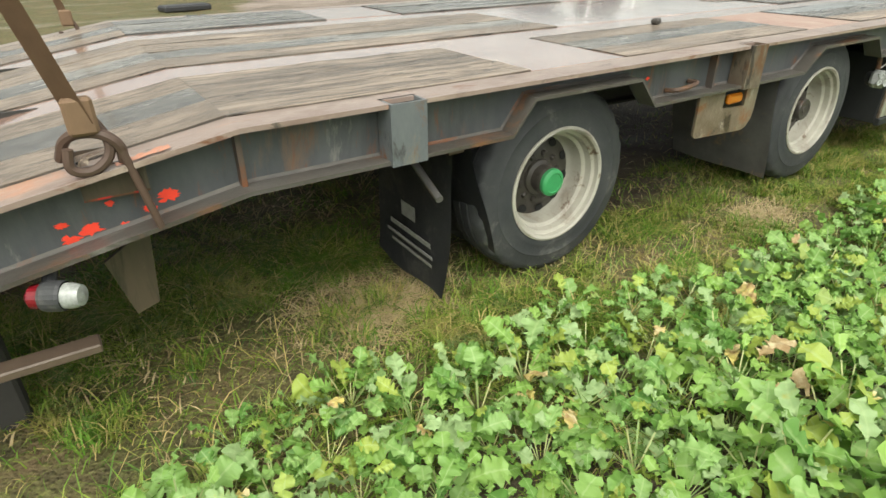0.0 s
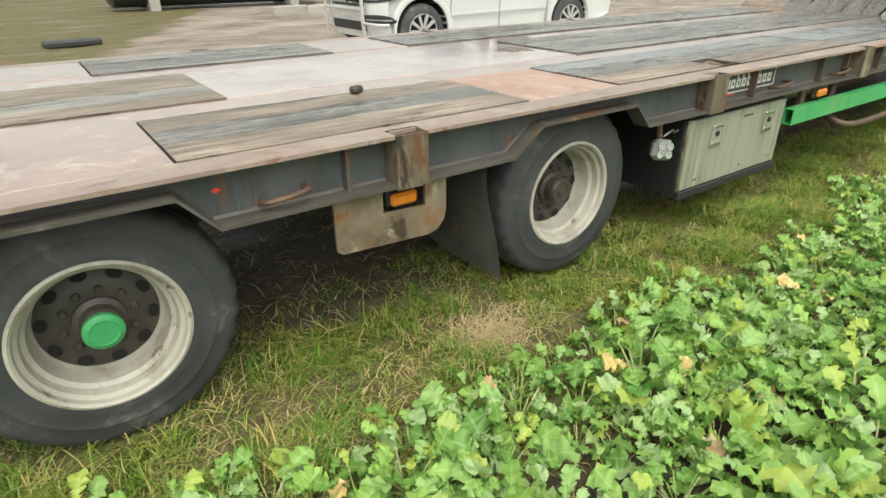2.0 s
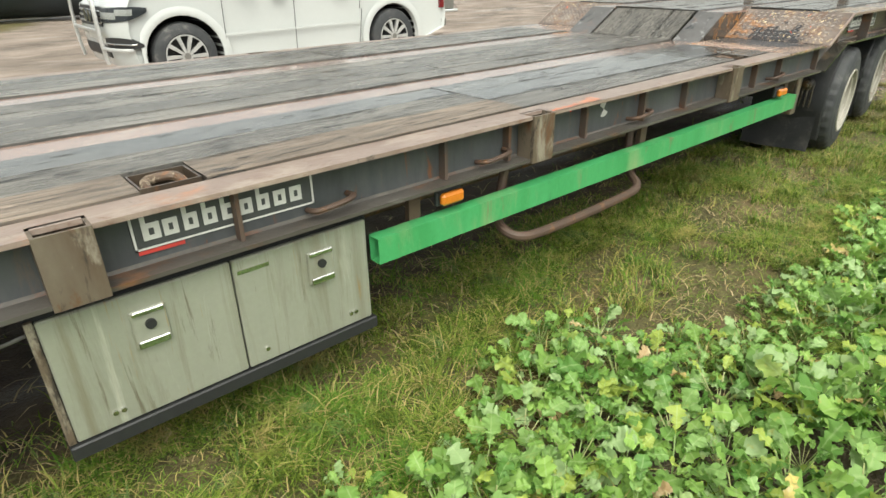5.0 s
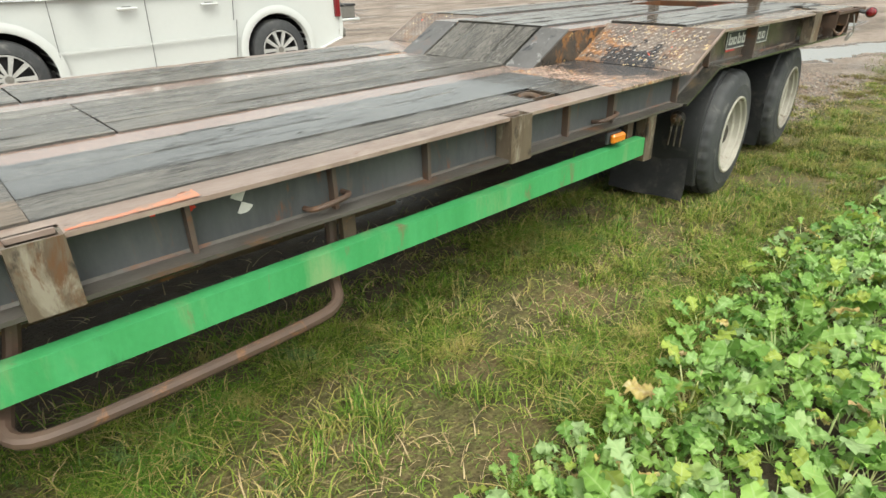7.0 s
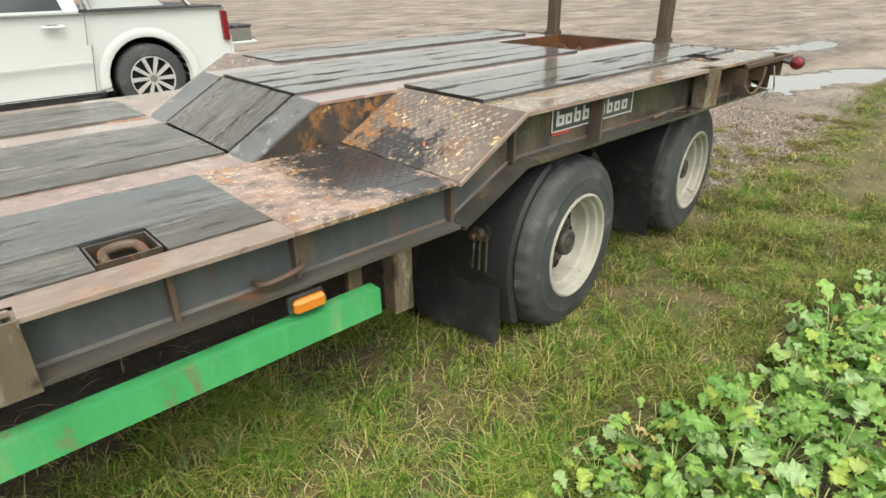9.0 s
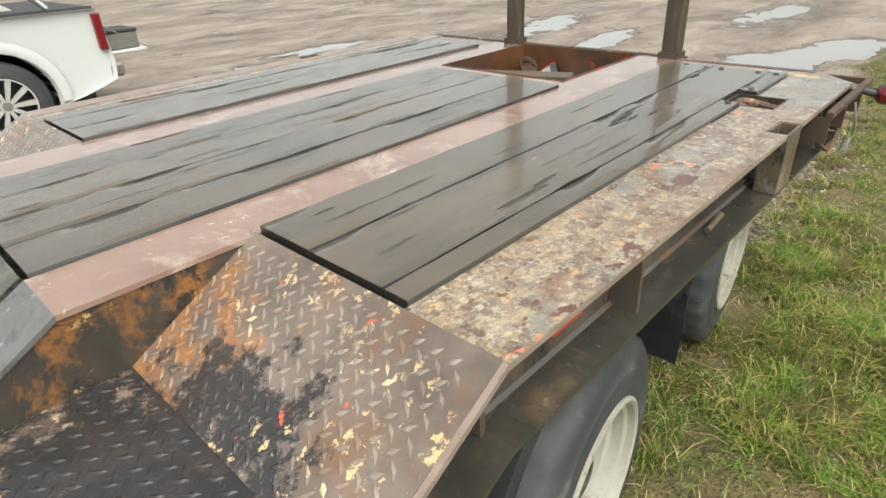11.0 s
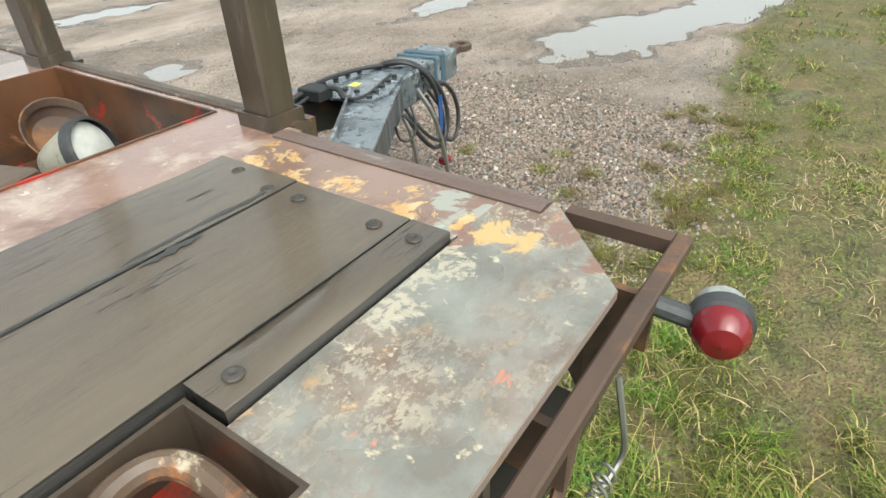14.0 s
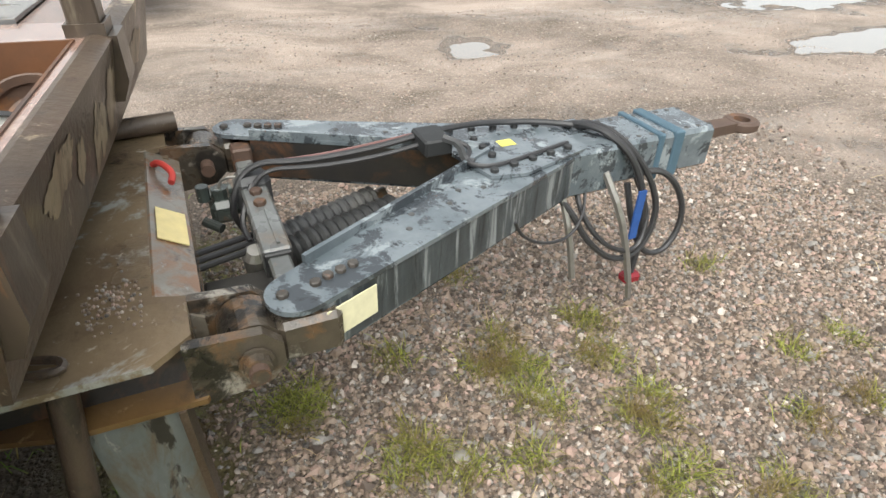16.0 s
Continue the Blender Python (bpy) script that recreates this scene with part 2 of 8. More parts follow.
col = t.mix(t.math("MULTIPLY", kept, t.ramp(t.noise(13.0, 7, None, 0.72, 0.3), 0.61, 0.66)), col, (0.24, 0.145, 0.11))
col = t.mix(t.math("MULTIPLY", t.ramp(t.noise(5.0, 8, t.vec((0.7, 1.2, 1)), 0.7, 0.4), 0.54, 0.6), t.math("MULTIPLY", kept, 0.75)), col, (0.2, 0.118, 0.088))
col = t.mix(t.ramp(t.noise(32.0, 5, t.vec((1.2, 0.9, 1)), 0.6), 0.62, 0.68), col, (0.5, 0.43, 0.31))
col = t.mix(t.ramp(t.noise(11.0, 4, t.vec((0.6, 1.3, 1)), 0.6), 0.67, 0.7), col, (0.7, 0.2, 0.1))
creamy = t.math("MULTIPLY", t.ramp(sx.outputs[0], 8.75, 8.0), t.ramp(t.noise(17.0, 8, t.vec((0.8, 1.2, 1)), 0.75, 0.4), 0.49, 0.56))
col = t.mix(t.math("MULTIPLY", creamy, 0.42), col, t.mix(t.ramp(t.noise(9.0, 6), 0.4, 0.62), (0.5, 0.4, 0.24), (0.42, 0.3, 0.17)))
col = t.mix(t.math("MULTIPLY", t.ramp(sx.outputs[0], 9.2, 8.6), t.ramp(t.noise(12.0, 5, t.vec((0.8, 1.2, 1)), 0.6, 0.3), 0.6, 0.64)), col, (0.13, 0.06, 0.045))
col = t.mix(patches(t, [(9.885, 0.07, 0.05, 0.05), (9.80, 0.185, 0.05, 0.03), (9.85, 0.0, 0.06, 0.06)], 10.0, 0.84, 0.89), col, (0.22, 0.13, 0.1))
col = t.mix(patches(t, [(9.839, 0.165, 0.06, 0.08), (9.828, 0.11, 0.05, 0.06)], 13.0, 0.88, 0.91), col, (0.52, 0.34, 0.15))
col = t.mix(t.math("MULTIPLY", patches(t, [(9.74, 0.155, 0.09, 0.06), (9.62, 0.16, 0.1, 0.05)], 26.0, 0.86, 0.9), t.ramp(t.noise(70, 5), 0.42, 0.5)), col, (0.4, 0.36, 0.28))
t.bump(t.math("ADD", t.noise(60.0, 6), t.math("MULTIPLY", flake, 0.6)), 0.4, 0.003)
M["patched"] = t.done(col, t.value(t.ramp(t.noise(3.0, 4), 0.35, 0.65), 0.1, 0.45), coat=0.35)
t = Tree("wet_sheet_steel_with_rust_stain")
sx = t.add("ShaderNodeSeparateXYZ")
t.link(t.geo.outputs["Position"], sx.inputs[0])
col = t.mix(t.ramp(t.noise(2.5, 6, None, 0.65), 0.36, 0.64), (0.29, 0.2, 0.17), (0.4, 0.3, 0.265))
col = t.mix(t.ramp(t.noise(24.0, 7, None, 0.7), 0.6, 0.68), col, (0.5, 0.42, 0.36))
ex = t.math("MULTIPLY", t.math("SUBTRACT", sx.outputs[0], 2.18), 2.6)
ey = t.math("MULTIPLY", t.math("SUBTRACT", sx.outputs[1], 1.42), 4.2)
far = t.math("ADD", t.math("MULTIPLY", ex, ex), t.math("MULTIPLY", ey, ey))
soaked = t.ramp(t.math("SUBTRACT", t.noise(5.0, 8, t.vec((0.8, 2.2, 1)), 0.75, 0.8), t.math("MULTIPLY", far, 0.16)), 0.42, 0.56)
ex = t.math("MULTIPLY", t.math("SUBTRACT", sx.outputs[0], 1.15), 6.0)
ey = t.math("MULTIPLY", t.math("SUBTRACT", sx.outputs[1], 1.3), 11.0)
far = t.math("ADD", t.math("MULTIPLY", ex, ex), t.math("MULTIPLY", ey, ey))
soaked = t.math("MAXIMUM", soaked, t.ramp(t.math("SUBTRACT", t.noise(9.0, 6, None, 0.7), t.math("MULTIPLY", far, 0.2)), 0.4, 0.5))
col = t.mix(t.math("MULTIPLY", soaked, 0.85), col, (0.1, 0.038, 0.03))
t.bump(t.noise(40, 6), 0.2, 0.003)
M["wetsheet"] = t.done(col, t.value(t.ramp(t.noise(2.2, 5), 0.4, 0.62), 0.04, 0.28), coat=1.0)
M["rustwater"] = paint("rust_brown_standing_water", (0.16, 0.085, 0.03), (0.1, 0.055, 0.022), [((0.05, 0.03, 0.015), 9.0, 0.55, 0.66)], (0.15, 0.4), coat=0.15)
M["deckorange"] = paint("orange_pink_worn_chequer", (0.36, 0.21, 0.16), (0.43, 0.31, 0.25), [((0.48, 0.38, 0.31), 9.0, 0.54, 0.64), ((0.3, 0.12, 0.06), 12.0, 0.6, 0.68)], (0.3, 0.5), 5.0, 0.5, stretch=(1.6, 0.6, 1))
M["frontlip"] = paint("brown_grey_worn_lip", (0.13, 0.085, 0.07), (0.18, 0.132, 0.115), [((0.22, 0.215, 0.2), 7.0, 0.58, 0.68), ((0.09, 0.05, 0.035), 11.0, 0.6, 0.68)], (0.25, 0.5), 5.0, 0.6, stretch=(1, 0.4, 1), coat=0.2)
M["mudface"] = paint("wet_dark_mud_on_steel", (0.085, 0.058, 0.036), (0.05, 0.035, 0.024), [((0.13, 0.095, 0.06), 6.0, 0.58, 0.68), ((0.035, 0.028, 0.022), 12.0, 0.58, 0.66)], (0.3, 0.55), 5.0, 0.8, stretch=(1, 1, 0.4), coat=0.2)
M["oldflap"] = paint("dusty_grey_flap_rubber", (0.2, 0.195, 0.185), (0.13, 0.125, 0.12), [((0.3, 0.22, 0.13), 8.0, 0.58, 0.68)], (0.5, 0.8))
M["guardedge"] = paint("worn_highlit_green_edge", (0.35, 0.62, 0.32), (0.16, 0.5, 0.2), [], (0.15, 0.3))
M["stepwall"] = paint("oily_black_wall_with_orange_rust", (0.04, 0.035, 0.03), (0.085, 0.062, 0.042), [((0.3, 0.125, 0.03), 4.5, 0.53, 0.64), ((0.02, 0.019, 0.018), 6.0, 0.5, 0.57), ((0.5, 0.33, 0.13), 15.0, 0.61, 0.66)], (0.1, 0.4), 5.0, coat=0.4)
M["bracketmud"] = paint("muddy_cream_bracket", (0.24, 0.195, 0.145), (0.11, 0.075, 0.05), [((0.2, 0.09, 0.04), 8.0, 0.53, 0.62), ((0.36, 0.32, 0.26), 5.0, 0.58, 0.66), ((0.05, 0.035, 0.026), 6.0, 0.56, 0.64)], (0.25, 0.5), 7.0, 0.4)
t = Tree("rusty_chequer_steel")
sx = t.add("ShaderNodeSeparateXYZ")
t.link(t.geo.outputs["Position"], sx.inputs[0])
col = t.mix(t.ramp(t.noise(5.0, 6, None, 0.65), 0.38, 0.62), (0.12, 0.092, 0.076), (0.21, 0.165, 0.135))
col = t.mix(t.math("MULTIPLY", t.ramp(t.noise(4.0, 7, None, 0.7), 0.5, 0.6), 0.6), col, (0.2, 0.1, 0.05))
ex = t.math("MULTIPLY", t.math("SUBTRACT", sx.outputs[0], 7.34), 3.6)
ey = t.math("MULTIPLY", t.math("SUBTRACT", sx.outputs[1], 0.62), 3.4)
near = t.math("ADD", t.math("MULTIPLY", ex, ex), t.math("MULTIPLY", ey, ey))
red = t.ramp(t.math("SUBTRACT", t.noise(12.0, 8, None, 0.75), t.math("MULTIPLY", near, 0.16)), 0.44, 0.53)
col = t.mix(t.math("MULTIPLY", red, 0.7), col, (0.34, 0.145, 0.045))
ey = t.math("MULTIPLY", t.math("SUBTRACT", sx.outputs[1], 0.36), 3.0)
ex = t.math("MULTIPLY", t.math("SUBTRACT", sx.outputs[0], 7.27), 4.5)
near = t.math("ADD", t.math("MULTIPLY", ex, ex), t.math("MULTIPLY", ey, ey))
oil = t.ramp(t.math("SUBTRACT", t.noise(13.0, 8, None, 0.75), t.math("MULTIPLY", near, 0.28)), 0.34, 0.42)
col = t.mix(t.math("MULTIPLY", oil, 0.92), col, (0.022, 0.022, 0.024))
chip = t.math("MULTIPLY", t.ramp(t.noise(30.0, 6, None, 0.7), 0.58, 0.62), t.ramp(t.noise(4.0, 4, t.vec((1.1, 0.9, 1))), 0.46, 0.56))
col = t.mix(chip, col, (0.6, 0.45, 0.25))
col = t.mix(t.ramp(t.noise(15.0, 5, t.vec((0.9, 1.1, 1)), 0.65), 0.67, 0.7), col, (0.72, 0.12, 0.06))
t.bump(t.noise(60, 6), 0.4, 0.003)
M["chequer"] = t.done(col, t.value(t.noise(5.0, 5), 0.06, 0.32), coat=0.6)
t = Tree("wet_chequer_floor_with_black_stain")
sx = t.add("ShaderNodeSeparateXYZ")
t.link(t.geo.outputs["Position"], sx.inputs[0])
col = t.mix(t.ramp(t.noise(7.0, 7, None, 0.7), 0.4, 0.6), (0.13, 0.09, 0.07), (0.4, 0.27, 0.21))
col = t.mix(t.ramp(t.noise(6.0, 7, None, 0.7, 0.3), 0.56, 0.64), col, (0.38, 0.165, 0.05))
col = t.mix(t.ramp(t.noise(34.0, 7, None, 0.7), 0.56, 0.63), col, (0.56, 0.43, 0.3))
col = t.mix(t.ramp(t.noise(18.0, 6, None, 0.7), 0.635, 0.67), col, (0.62, 0.19, 0.09))
ex = t.math("MULTIPLY", t.math("SUBTRACT", sx.outputs[0], 7.14), 3.2)
ey = t.math("MULTIPLY", t.math("SUBTRACT", sx.outputs[1], 0.36), 1.6)
far = t.math("ADD", t.math("MULTIPLY", ex, ex), t.math("MULTIPLY", ey, ey))
oil = t.ramp(t.math("SUBTRACT", t.noise(6.0, 8, None, 0.75), t.math("MULTIPLY", far, 0.42)), 0.27, 0.36)
col = t.mix(t.math("MULTIPLY", oil, 0.95), col, (0.018, 0.018, 0.02))
col = t.mix(t.ramp(t.noise(11.0, 6, t.vec((1.1, 0.9, 1)), 0.7), 0.67, 0.7), col, (0.55, 0.29, 0.1))
t.bump(t.noise(60, 6), 0.4, 0.003)
M["sump"] = t.done(col, t.value(t.noise(5.0, 5), 0.06, 0.34), coat=0.5)
t = Tree("worn_tread_steel")
sx = t.add("ShaderNodeSeparateXYZ")
t.link(t.geo.outputs["Position"], sx.inputs[0])
col = t.mix(t.ramp(t.noise(5.0, 6, None, 0.65), 0.38, 0.62), (0.18, 0.142, 0.118), (0.29, 0.24, 0.2))
col = t.mix(t.math("MULTIPLY", t.ramp(t.noise(4.0, 7, None, 0.7), 0.5, 0.6), 0.6), col, (0.2, 0.1, 0.05))
ex = t.math("MULTIPLY", t.math("SUBTRACT", sx.outputs[0], 7.34), 3.6)
ey = t.math("MULTIPLY", t.math("SUBTRACT", sx.outputs[1], 0.62), 3.4)
near = t.math("ADD", t.math("MULTIPLY", ex, ex), t.math("MULTIPLY", ey, ey))
red = t.ramp(t.math("SUBTRACT", t.noise(12.0, 8, None, 0.75), t.math("MULTIPLY", near, 0.16)), 0.44, 0.53)
col = t.mix(t.math("MULTIPLY", red, 0.7), col, (0.34, 0.145, 0.045))
ey = t.math("MULTIPLY", t.math("SUBTRACT", sx.outputs[1], 0.36), 3.0)
ex = t.math("MULTIPLY", t.math("SUBTRACT", sx.outputs[0], 7.27), 4.5)
near = t.math("ADD", t.math("MULTIPLY", ex, ex), t.math("MULTIPLY", ey, ey))
oil = t.ramp(t.math("SUBTRACT", t.noise(13.0, 8, None, 0.75), t.math("MULTIPLY", near, 0.28)), 0.34, 0.42)
col = t.mix(t.math("MULTIPLY", oil, 0.92), col, (0.022, 0.022, 0.024))
chip = t.math("MULTIPLY", t.ramp(t.noise(11.0, 6, None, 0.7), 0.58, 0.62), t.ramp(t.noise(4.0, 4, t.vec((1.1, 0.9, 1))), 0.46, 0.56))
col = t.mix(chip, col, (0.62, 0.48, 0.29))
col = t.mix(t.ramp(t.noise(15.0, 5, t.vec((0.9, 1.1, 1)), 0.65), 0.67, 0.7), col, (0.72, 0.12, 0.06))
t.bump(t.noise(60, 6), 0.4, 0.003)
M["tread"] = t.done(col, t.value(t.noise(5.0, 5), 0.06, 0.26), coat=0.6)
M["rust"] = paint("brown_rusted_steel", (0.1, 0.06, 0.042), (0.07, 0.045, 0.034), [((0.2, 0.09, 0.035), 8.0, 0.55, 0.66), ((0.3, 0.27, 0.24), 12.0, 0.66, 0.72)], (0.45, 0.75))
M["beam"] = paint("muddy_brown_front_beam", (0.1, 0.07, 0.047), (0.055, 0.039, 0.028), [((0.4, 0.32, 0.22), 4.2, 0.6, 0.66), ((0.075, 0.048, 0.032), 7.0, 0.52, 0.6), ((0.03, 0.022, 0.017), 9.0, 0.56, 0.64), ((0.3, 0.25, 0.18), 26.0, 0.62, 0.69), ((0.5, 0.17, 0.05), 9.0, 0.68, 0.71)], (0.25, 0.6), 4.0, 0.7, stretch=(1, 1, 0.5), coat=0.15)
M["oldcream"] = paint("mud_streaked_cream_paint", (0.31, 0.25, 0.17), (0.21, 0.155, 0.1), [((0.13, 0.088, 0.055), 9.0, 0.48, 0.6), ((0.09, 0.06, 0.04), 22.0, 0.54, 0.62)], (0.35, 0.6), stretch=(1, 1.2, 0.6))
M["pocket"] = paint("stained_cream_stake_pocket", (0.16, 0.132, 0.098), (0.1, 0.068, 0.045), [((0.26, 0.23, 0.18), 6.0, 0.54, 0.64), ((0.12, 0.06, 0.03), 7.0, 0.53, 0.61), ((0.035, 0.027, 0.022), 9.0, 0.54, 0.62)], (0.4, 0.6), stretch=(1.5, 1.5, 0.5))
M["pocketgrey"] = paint("blue_grey_pocket_with_rust", (0.115, 0.128, 0.135), (0.16, 0.172, 0.175), [((0.2, 0.17, 0.12), 5.0, 0.6, 0.7), ((0.16, 0.075, 0.035), 6.0, 0.53, 0.62), ((0.05, 0.05, 0.05), 9.0, 0.6, 0.68)], (0.3, 0.55), stretch=(1.5, 1.5, 0.5))
M["ring"] = paint("rust_pitted_ring_steel", (0.13, 0.085, 0.055), (0.08, 0.052, 0.036), [((0.4, 0.33, 0.24), 24.0, 0.54, 0.62), ((0.24, 0.1, 0.04), 16.0, 0.56, 0.64), ((0.4, 0.03, 0.02), 11.0, 0.66, 0.7)], (0.25, 0.5), 14.0)
M["pit"] = paint("rusty_red_well_paint", (0.14, 0.06, 0.026), (0.07, 0.034, 0.019), [((0.045, 0.03, 0.024), 3.0, 0.5, 0.62), ((0.36, 0.02, 0.014), 6.0, 0.575, 0.63), ((0.34, 0.16, 0.07), 8.0, 0.62, 0.7)], (0.25, 0.6))
M["orange"] = plain("fluorescent_marking_paint", (0.85, 0.06, 0.03), 0.5)
M["sprayed"] = paint("faded_orange_spray", (0.6, 0.25, 0.15), (0.42, 0.24, 0.17), [((0.75, 0.16, 0.09), 9.0, 0.55, 0.66), ((0.3, 0.22, 0.18), 14.0, 0.52, 0.64)], (0.35, 0.6))
M["woodwet"] = timber("wet_dark_deck_timber", (0.155, 0.12, 0.083), (0.092, 0.073, 0.053), (0.036, 0.04, 0.044), (0.08, 0.3), 0.1, 0.85)
M["wooddry"] = timber("weathered_grey_deck_timber", (0.33, 0.305, 0.265), (0.125, 0.115, 0.1), (0.05, 0.05, 0.048), (0.12, 0.45), 0.95, 0.3)
M["woodpale"] = timber("pale_splintered_deck_timber", (0.48, 0.385, 0.305), (0.2, 0.152, 0.112), (0.08, 0.07, 0.058), (0.25, 0.6), 1.0, 0.1)
M["woodblue"] = timber("rain_soaked_blue_grey_timber", (0.2, 0.19, 0.165), (0.06, 0.063, 0.064), (0.02, 0.024, 0.029), (0.05, 0.36), 0.9, 1.0)
M["tyre"] = paint("dusty_tyre_rubber", (0.036, 0.039, 0.043), (0.064, 0.066, 0.068), [((0.165, 0.16, 0.15), 6.0, 0.56, 0.72), ((0.028, 0.029, 0.031), 3.0, 0.55, 0.7)], (0.5, 0.8), bump=0.35)
M["rim"] = paint("dusty_cream_rim_paint", (0.44, 0.42, 0.36), (0.32, 0.3, 0.255), [((0.2, 0.17, 0.135), 6.0, 0.54, 0.7), ((0.1, 0.06, 0.035), 12.0, 0.6, 0.68)], (0.3, 0.6))
M["hub"] = paint("greasy_hub_steel", (0.065, 0.057, 0.05), (0.038, 0.033, 0.028), [(RUST, 9.0, 0.6, 0.7)], (0.4, 0.6))
M["greencap"] = plain("green_plastic_cap", (0.045, 0.29, 0.1), 0.5)
M["green"] = paint("faded_green_guard_paint", (0.055, 0.32, 0.105), (0.08, 0.4, 0.15), [((0.2, 0.36, 0.16), 3.0, 0.52, 0.68), ((0.2, 0.17, 0.09), 9.0, 0.6, 0.7), ((0.03, 0.13, 0.05), 3.0, 0.6, 0.75)], (0.3, 0.5), stretch=(1.5, 1, 0.3))
M["black"] = plain("matt_black_steel", (0.02, 0.021, 0.022), 0.55)
M["rubber"] = paint("dusty_black_rubber", (0.035, 0.037, 0.04), (0.06, 0.061, 0.063), [((0.12, 0.115, 0.105), 6.0, 0.54, 0.72)], (0.45, 0.7))
M["guard"] = paint("scuffed_black_plastic", (0.05, 0.052, 0.056), (0.07, 0.072, 0.075), [((0.13, 0.125, 0.115), 7.0, 0.56, 0.7)], (0.25, 0.5))
M["boxpanel"] = paint("dull_galvanised_door", (0.4, 0.41, 0.34), (0.35, 0.36, 0.295), [((0.25, 0.24, 0.175), 2.2, 0.52, 0.66), ((0.54, 0.54, 0.46), 2.0, 0.58, 0.7), ((0.17, 0.155, 0.11), 4.0, 0.6, 0.67), ((0.36, 0.25, 0.1), 3.0, 0.63, 0.7)], (0.25, 0.5), 1.5, metal=0.3, stretch=(4.5, 1, 0.3))
M["chrome"] = plain("bright_steel", (0.6, 0.6, 0.58), 0.25, 1.0)
M["steel"] = plain("dull_steel", (0.3, 0.29, 0.27), 0.45, 0.7)
M["greylens"] = plain("dirty_ribbed_lens", (0.2, 0.205, 0.195), 0.25, coat=0.4, vary=0.7, scale=120)
M["wetsteel"] = paint("wet_blue_grey_steel", (0.15, 0.145, 0.142), (0.1, 0.094, 0.09), [((0.2, 0.13, 0.1), 4.0, 0.56, 0.64), ((0.3, 0.3, 0.29), 12.0, 0.58, 0.66), ((0.05, 0.052, 0.055), 5.0, 0.58, 0.66)], (0.08, 0.35), 5.0, 0.4, coat=0.5)
M["alloy"] = plain("bright_alloy", (0.58, 0.58, 0.57), 0.3, 0.4)
# grey that stands in for shade in door gaps and handle cups
M["seam"] = plain("door_gap_shade", (0.14, 0.14, 0.14), 0.7)
M["amber"] = plain("amber_lens", (0.6, 0.19, 0.02), 0.25, coat=0.5)
M["redlens"] = plain("red_lens", (0.17, 0.008, 0.014), 0.22, coat=0.4)
M["whitelens"] = plain("clear_lens", (0.3, 0.315, 0.3), 0.25, coat=0.4, vary=0.6, scale=90)
# pale tone and patches carry the sky's reflection on the wet steel
M["draw"] = paint("grey_drawbar_with_sky_sheen", (0.09, 0.11, 0.124), (0.165, 0.19, 0.208), [((0.04, 0.047, 0.054), 9.0, 0.5, 0.54), ((0.22, 0.25, 0.265), 8.0, 0.56, 0.62), ((0.03, 0.034, 0.038), 16.0, 0.6, 0.66), (RUST, 14.0, 0.67, 0.71)], (0.06, 0.35), coat=0.5)
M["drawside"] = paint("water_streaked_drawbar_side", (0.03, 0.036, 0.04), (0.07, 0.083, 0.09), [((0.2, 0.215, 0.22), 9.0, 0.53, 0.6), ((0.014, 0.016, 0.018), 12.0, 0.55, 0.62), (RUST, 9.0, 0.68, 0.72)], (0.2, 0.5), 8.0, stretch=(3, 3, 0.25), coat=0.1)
# darkest copy of the drawbar steel, shade put into the colour; rust is its own
M["drawdark"] = paint("shaded_dark_web", (0.022, 0.022, 0.023), (0.04, 0.036, 0.032), [((0.1, 0.052, 0.028), 5.0, 0.5, 0.62)], (0.15, 0.45), coat=0.2)
# worn grey spots enlarged and paled to paint in sky glare on wet mud
M["bogie"] = paint("muddy_bogie_steel_sky_glare", (0.215, 0.16, 0.1), (0.13, 0.095, 0.058), [((0.12, 0.085, 0.055), 4.0, 0.54, 0.62), ((0.3, 0.3, 0.275), 3.5, 0.54, 0.6), ((0.38, 0.33, 0.27), 26.0, 0.62, 0.68), ((0.06, 0.045, 0.03), 6.0, 0.6, 0.68), ((0.7, 0.1, 0.05), 12.0, 0.71, 0.73)], (0.06, 0.42), 4.0, 0.5, coat=0.4)
M["nose"] = paint("wet_grey_bogie_nose", (0.22, 0.2, 0.165), (0.13, 0.105, 0.075), [((0.17, 0.085, 0.04), 7.0, 0.48, 0.58), ((0.07, 0.045, 0.03), 5.0, 0.54, 0.64), ((0.34, 0.33, 0.3), 9.0, 0.62, 0.7), ((0.7, 0.12, 0.05), 16.0, 0.67, 0.7)], (0.08, 0.35), 5.0, 0.4, coat=0.4)
M["wetledge"] = paint("wet_dark_grimy_ledge", (0.06, 0.055, 0.046), (0.035, 0.034, 0.03), [((0.11, 0.08, 0.05), 5.0, 0.55, 0.66), ((0.2, 0.18, 0.15), 14.0, 0.64, 0.7)], (0.08, 0.4), coat=0.4)
M["rusty_oil"] = paint("oily_rust_brown_flange", (0.17, 0.1, 0.04), (0.1, 0.06, 0.03), [((0.05, 0.035, 0.02), 5.0, 0.55, 0.66), ((0.3, 0.2, 0.1), 12.0, 0.62, 0.7)], (0.08, 0.35), coat=0.4)
M["drawstay"] = paint("muddy_grey_stay_paint", (0.16, 0.175, 0.165), (0.1, 0.108, 0.098), [((0.11, 0.085, 0.055), 7.0, 0.5, 0.62), ((0.03, 0.027, 0.022), 5.0, 0.57, 0.61), ((0.26, 0.26, 0.23), 16.0, 0.6, 0.68)], (0.3, 0.6), stretch=(2, 2, 0.6))
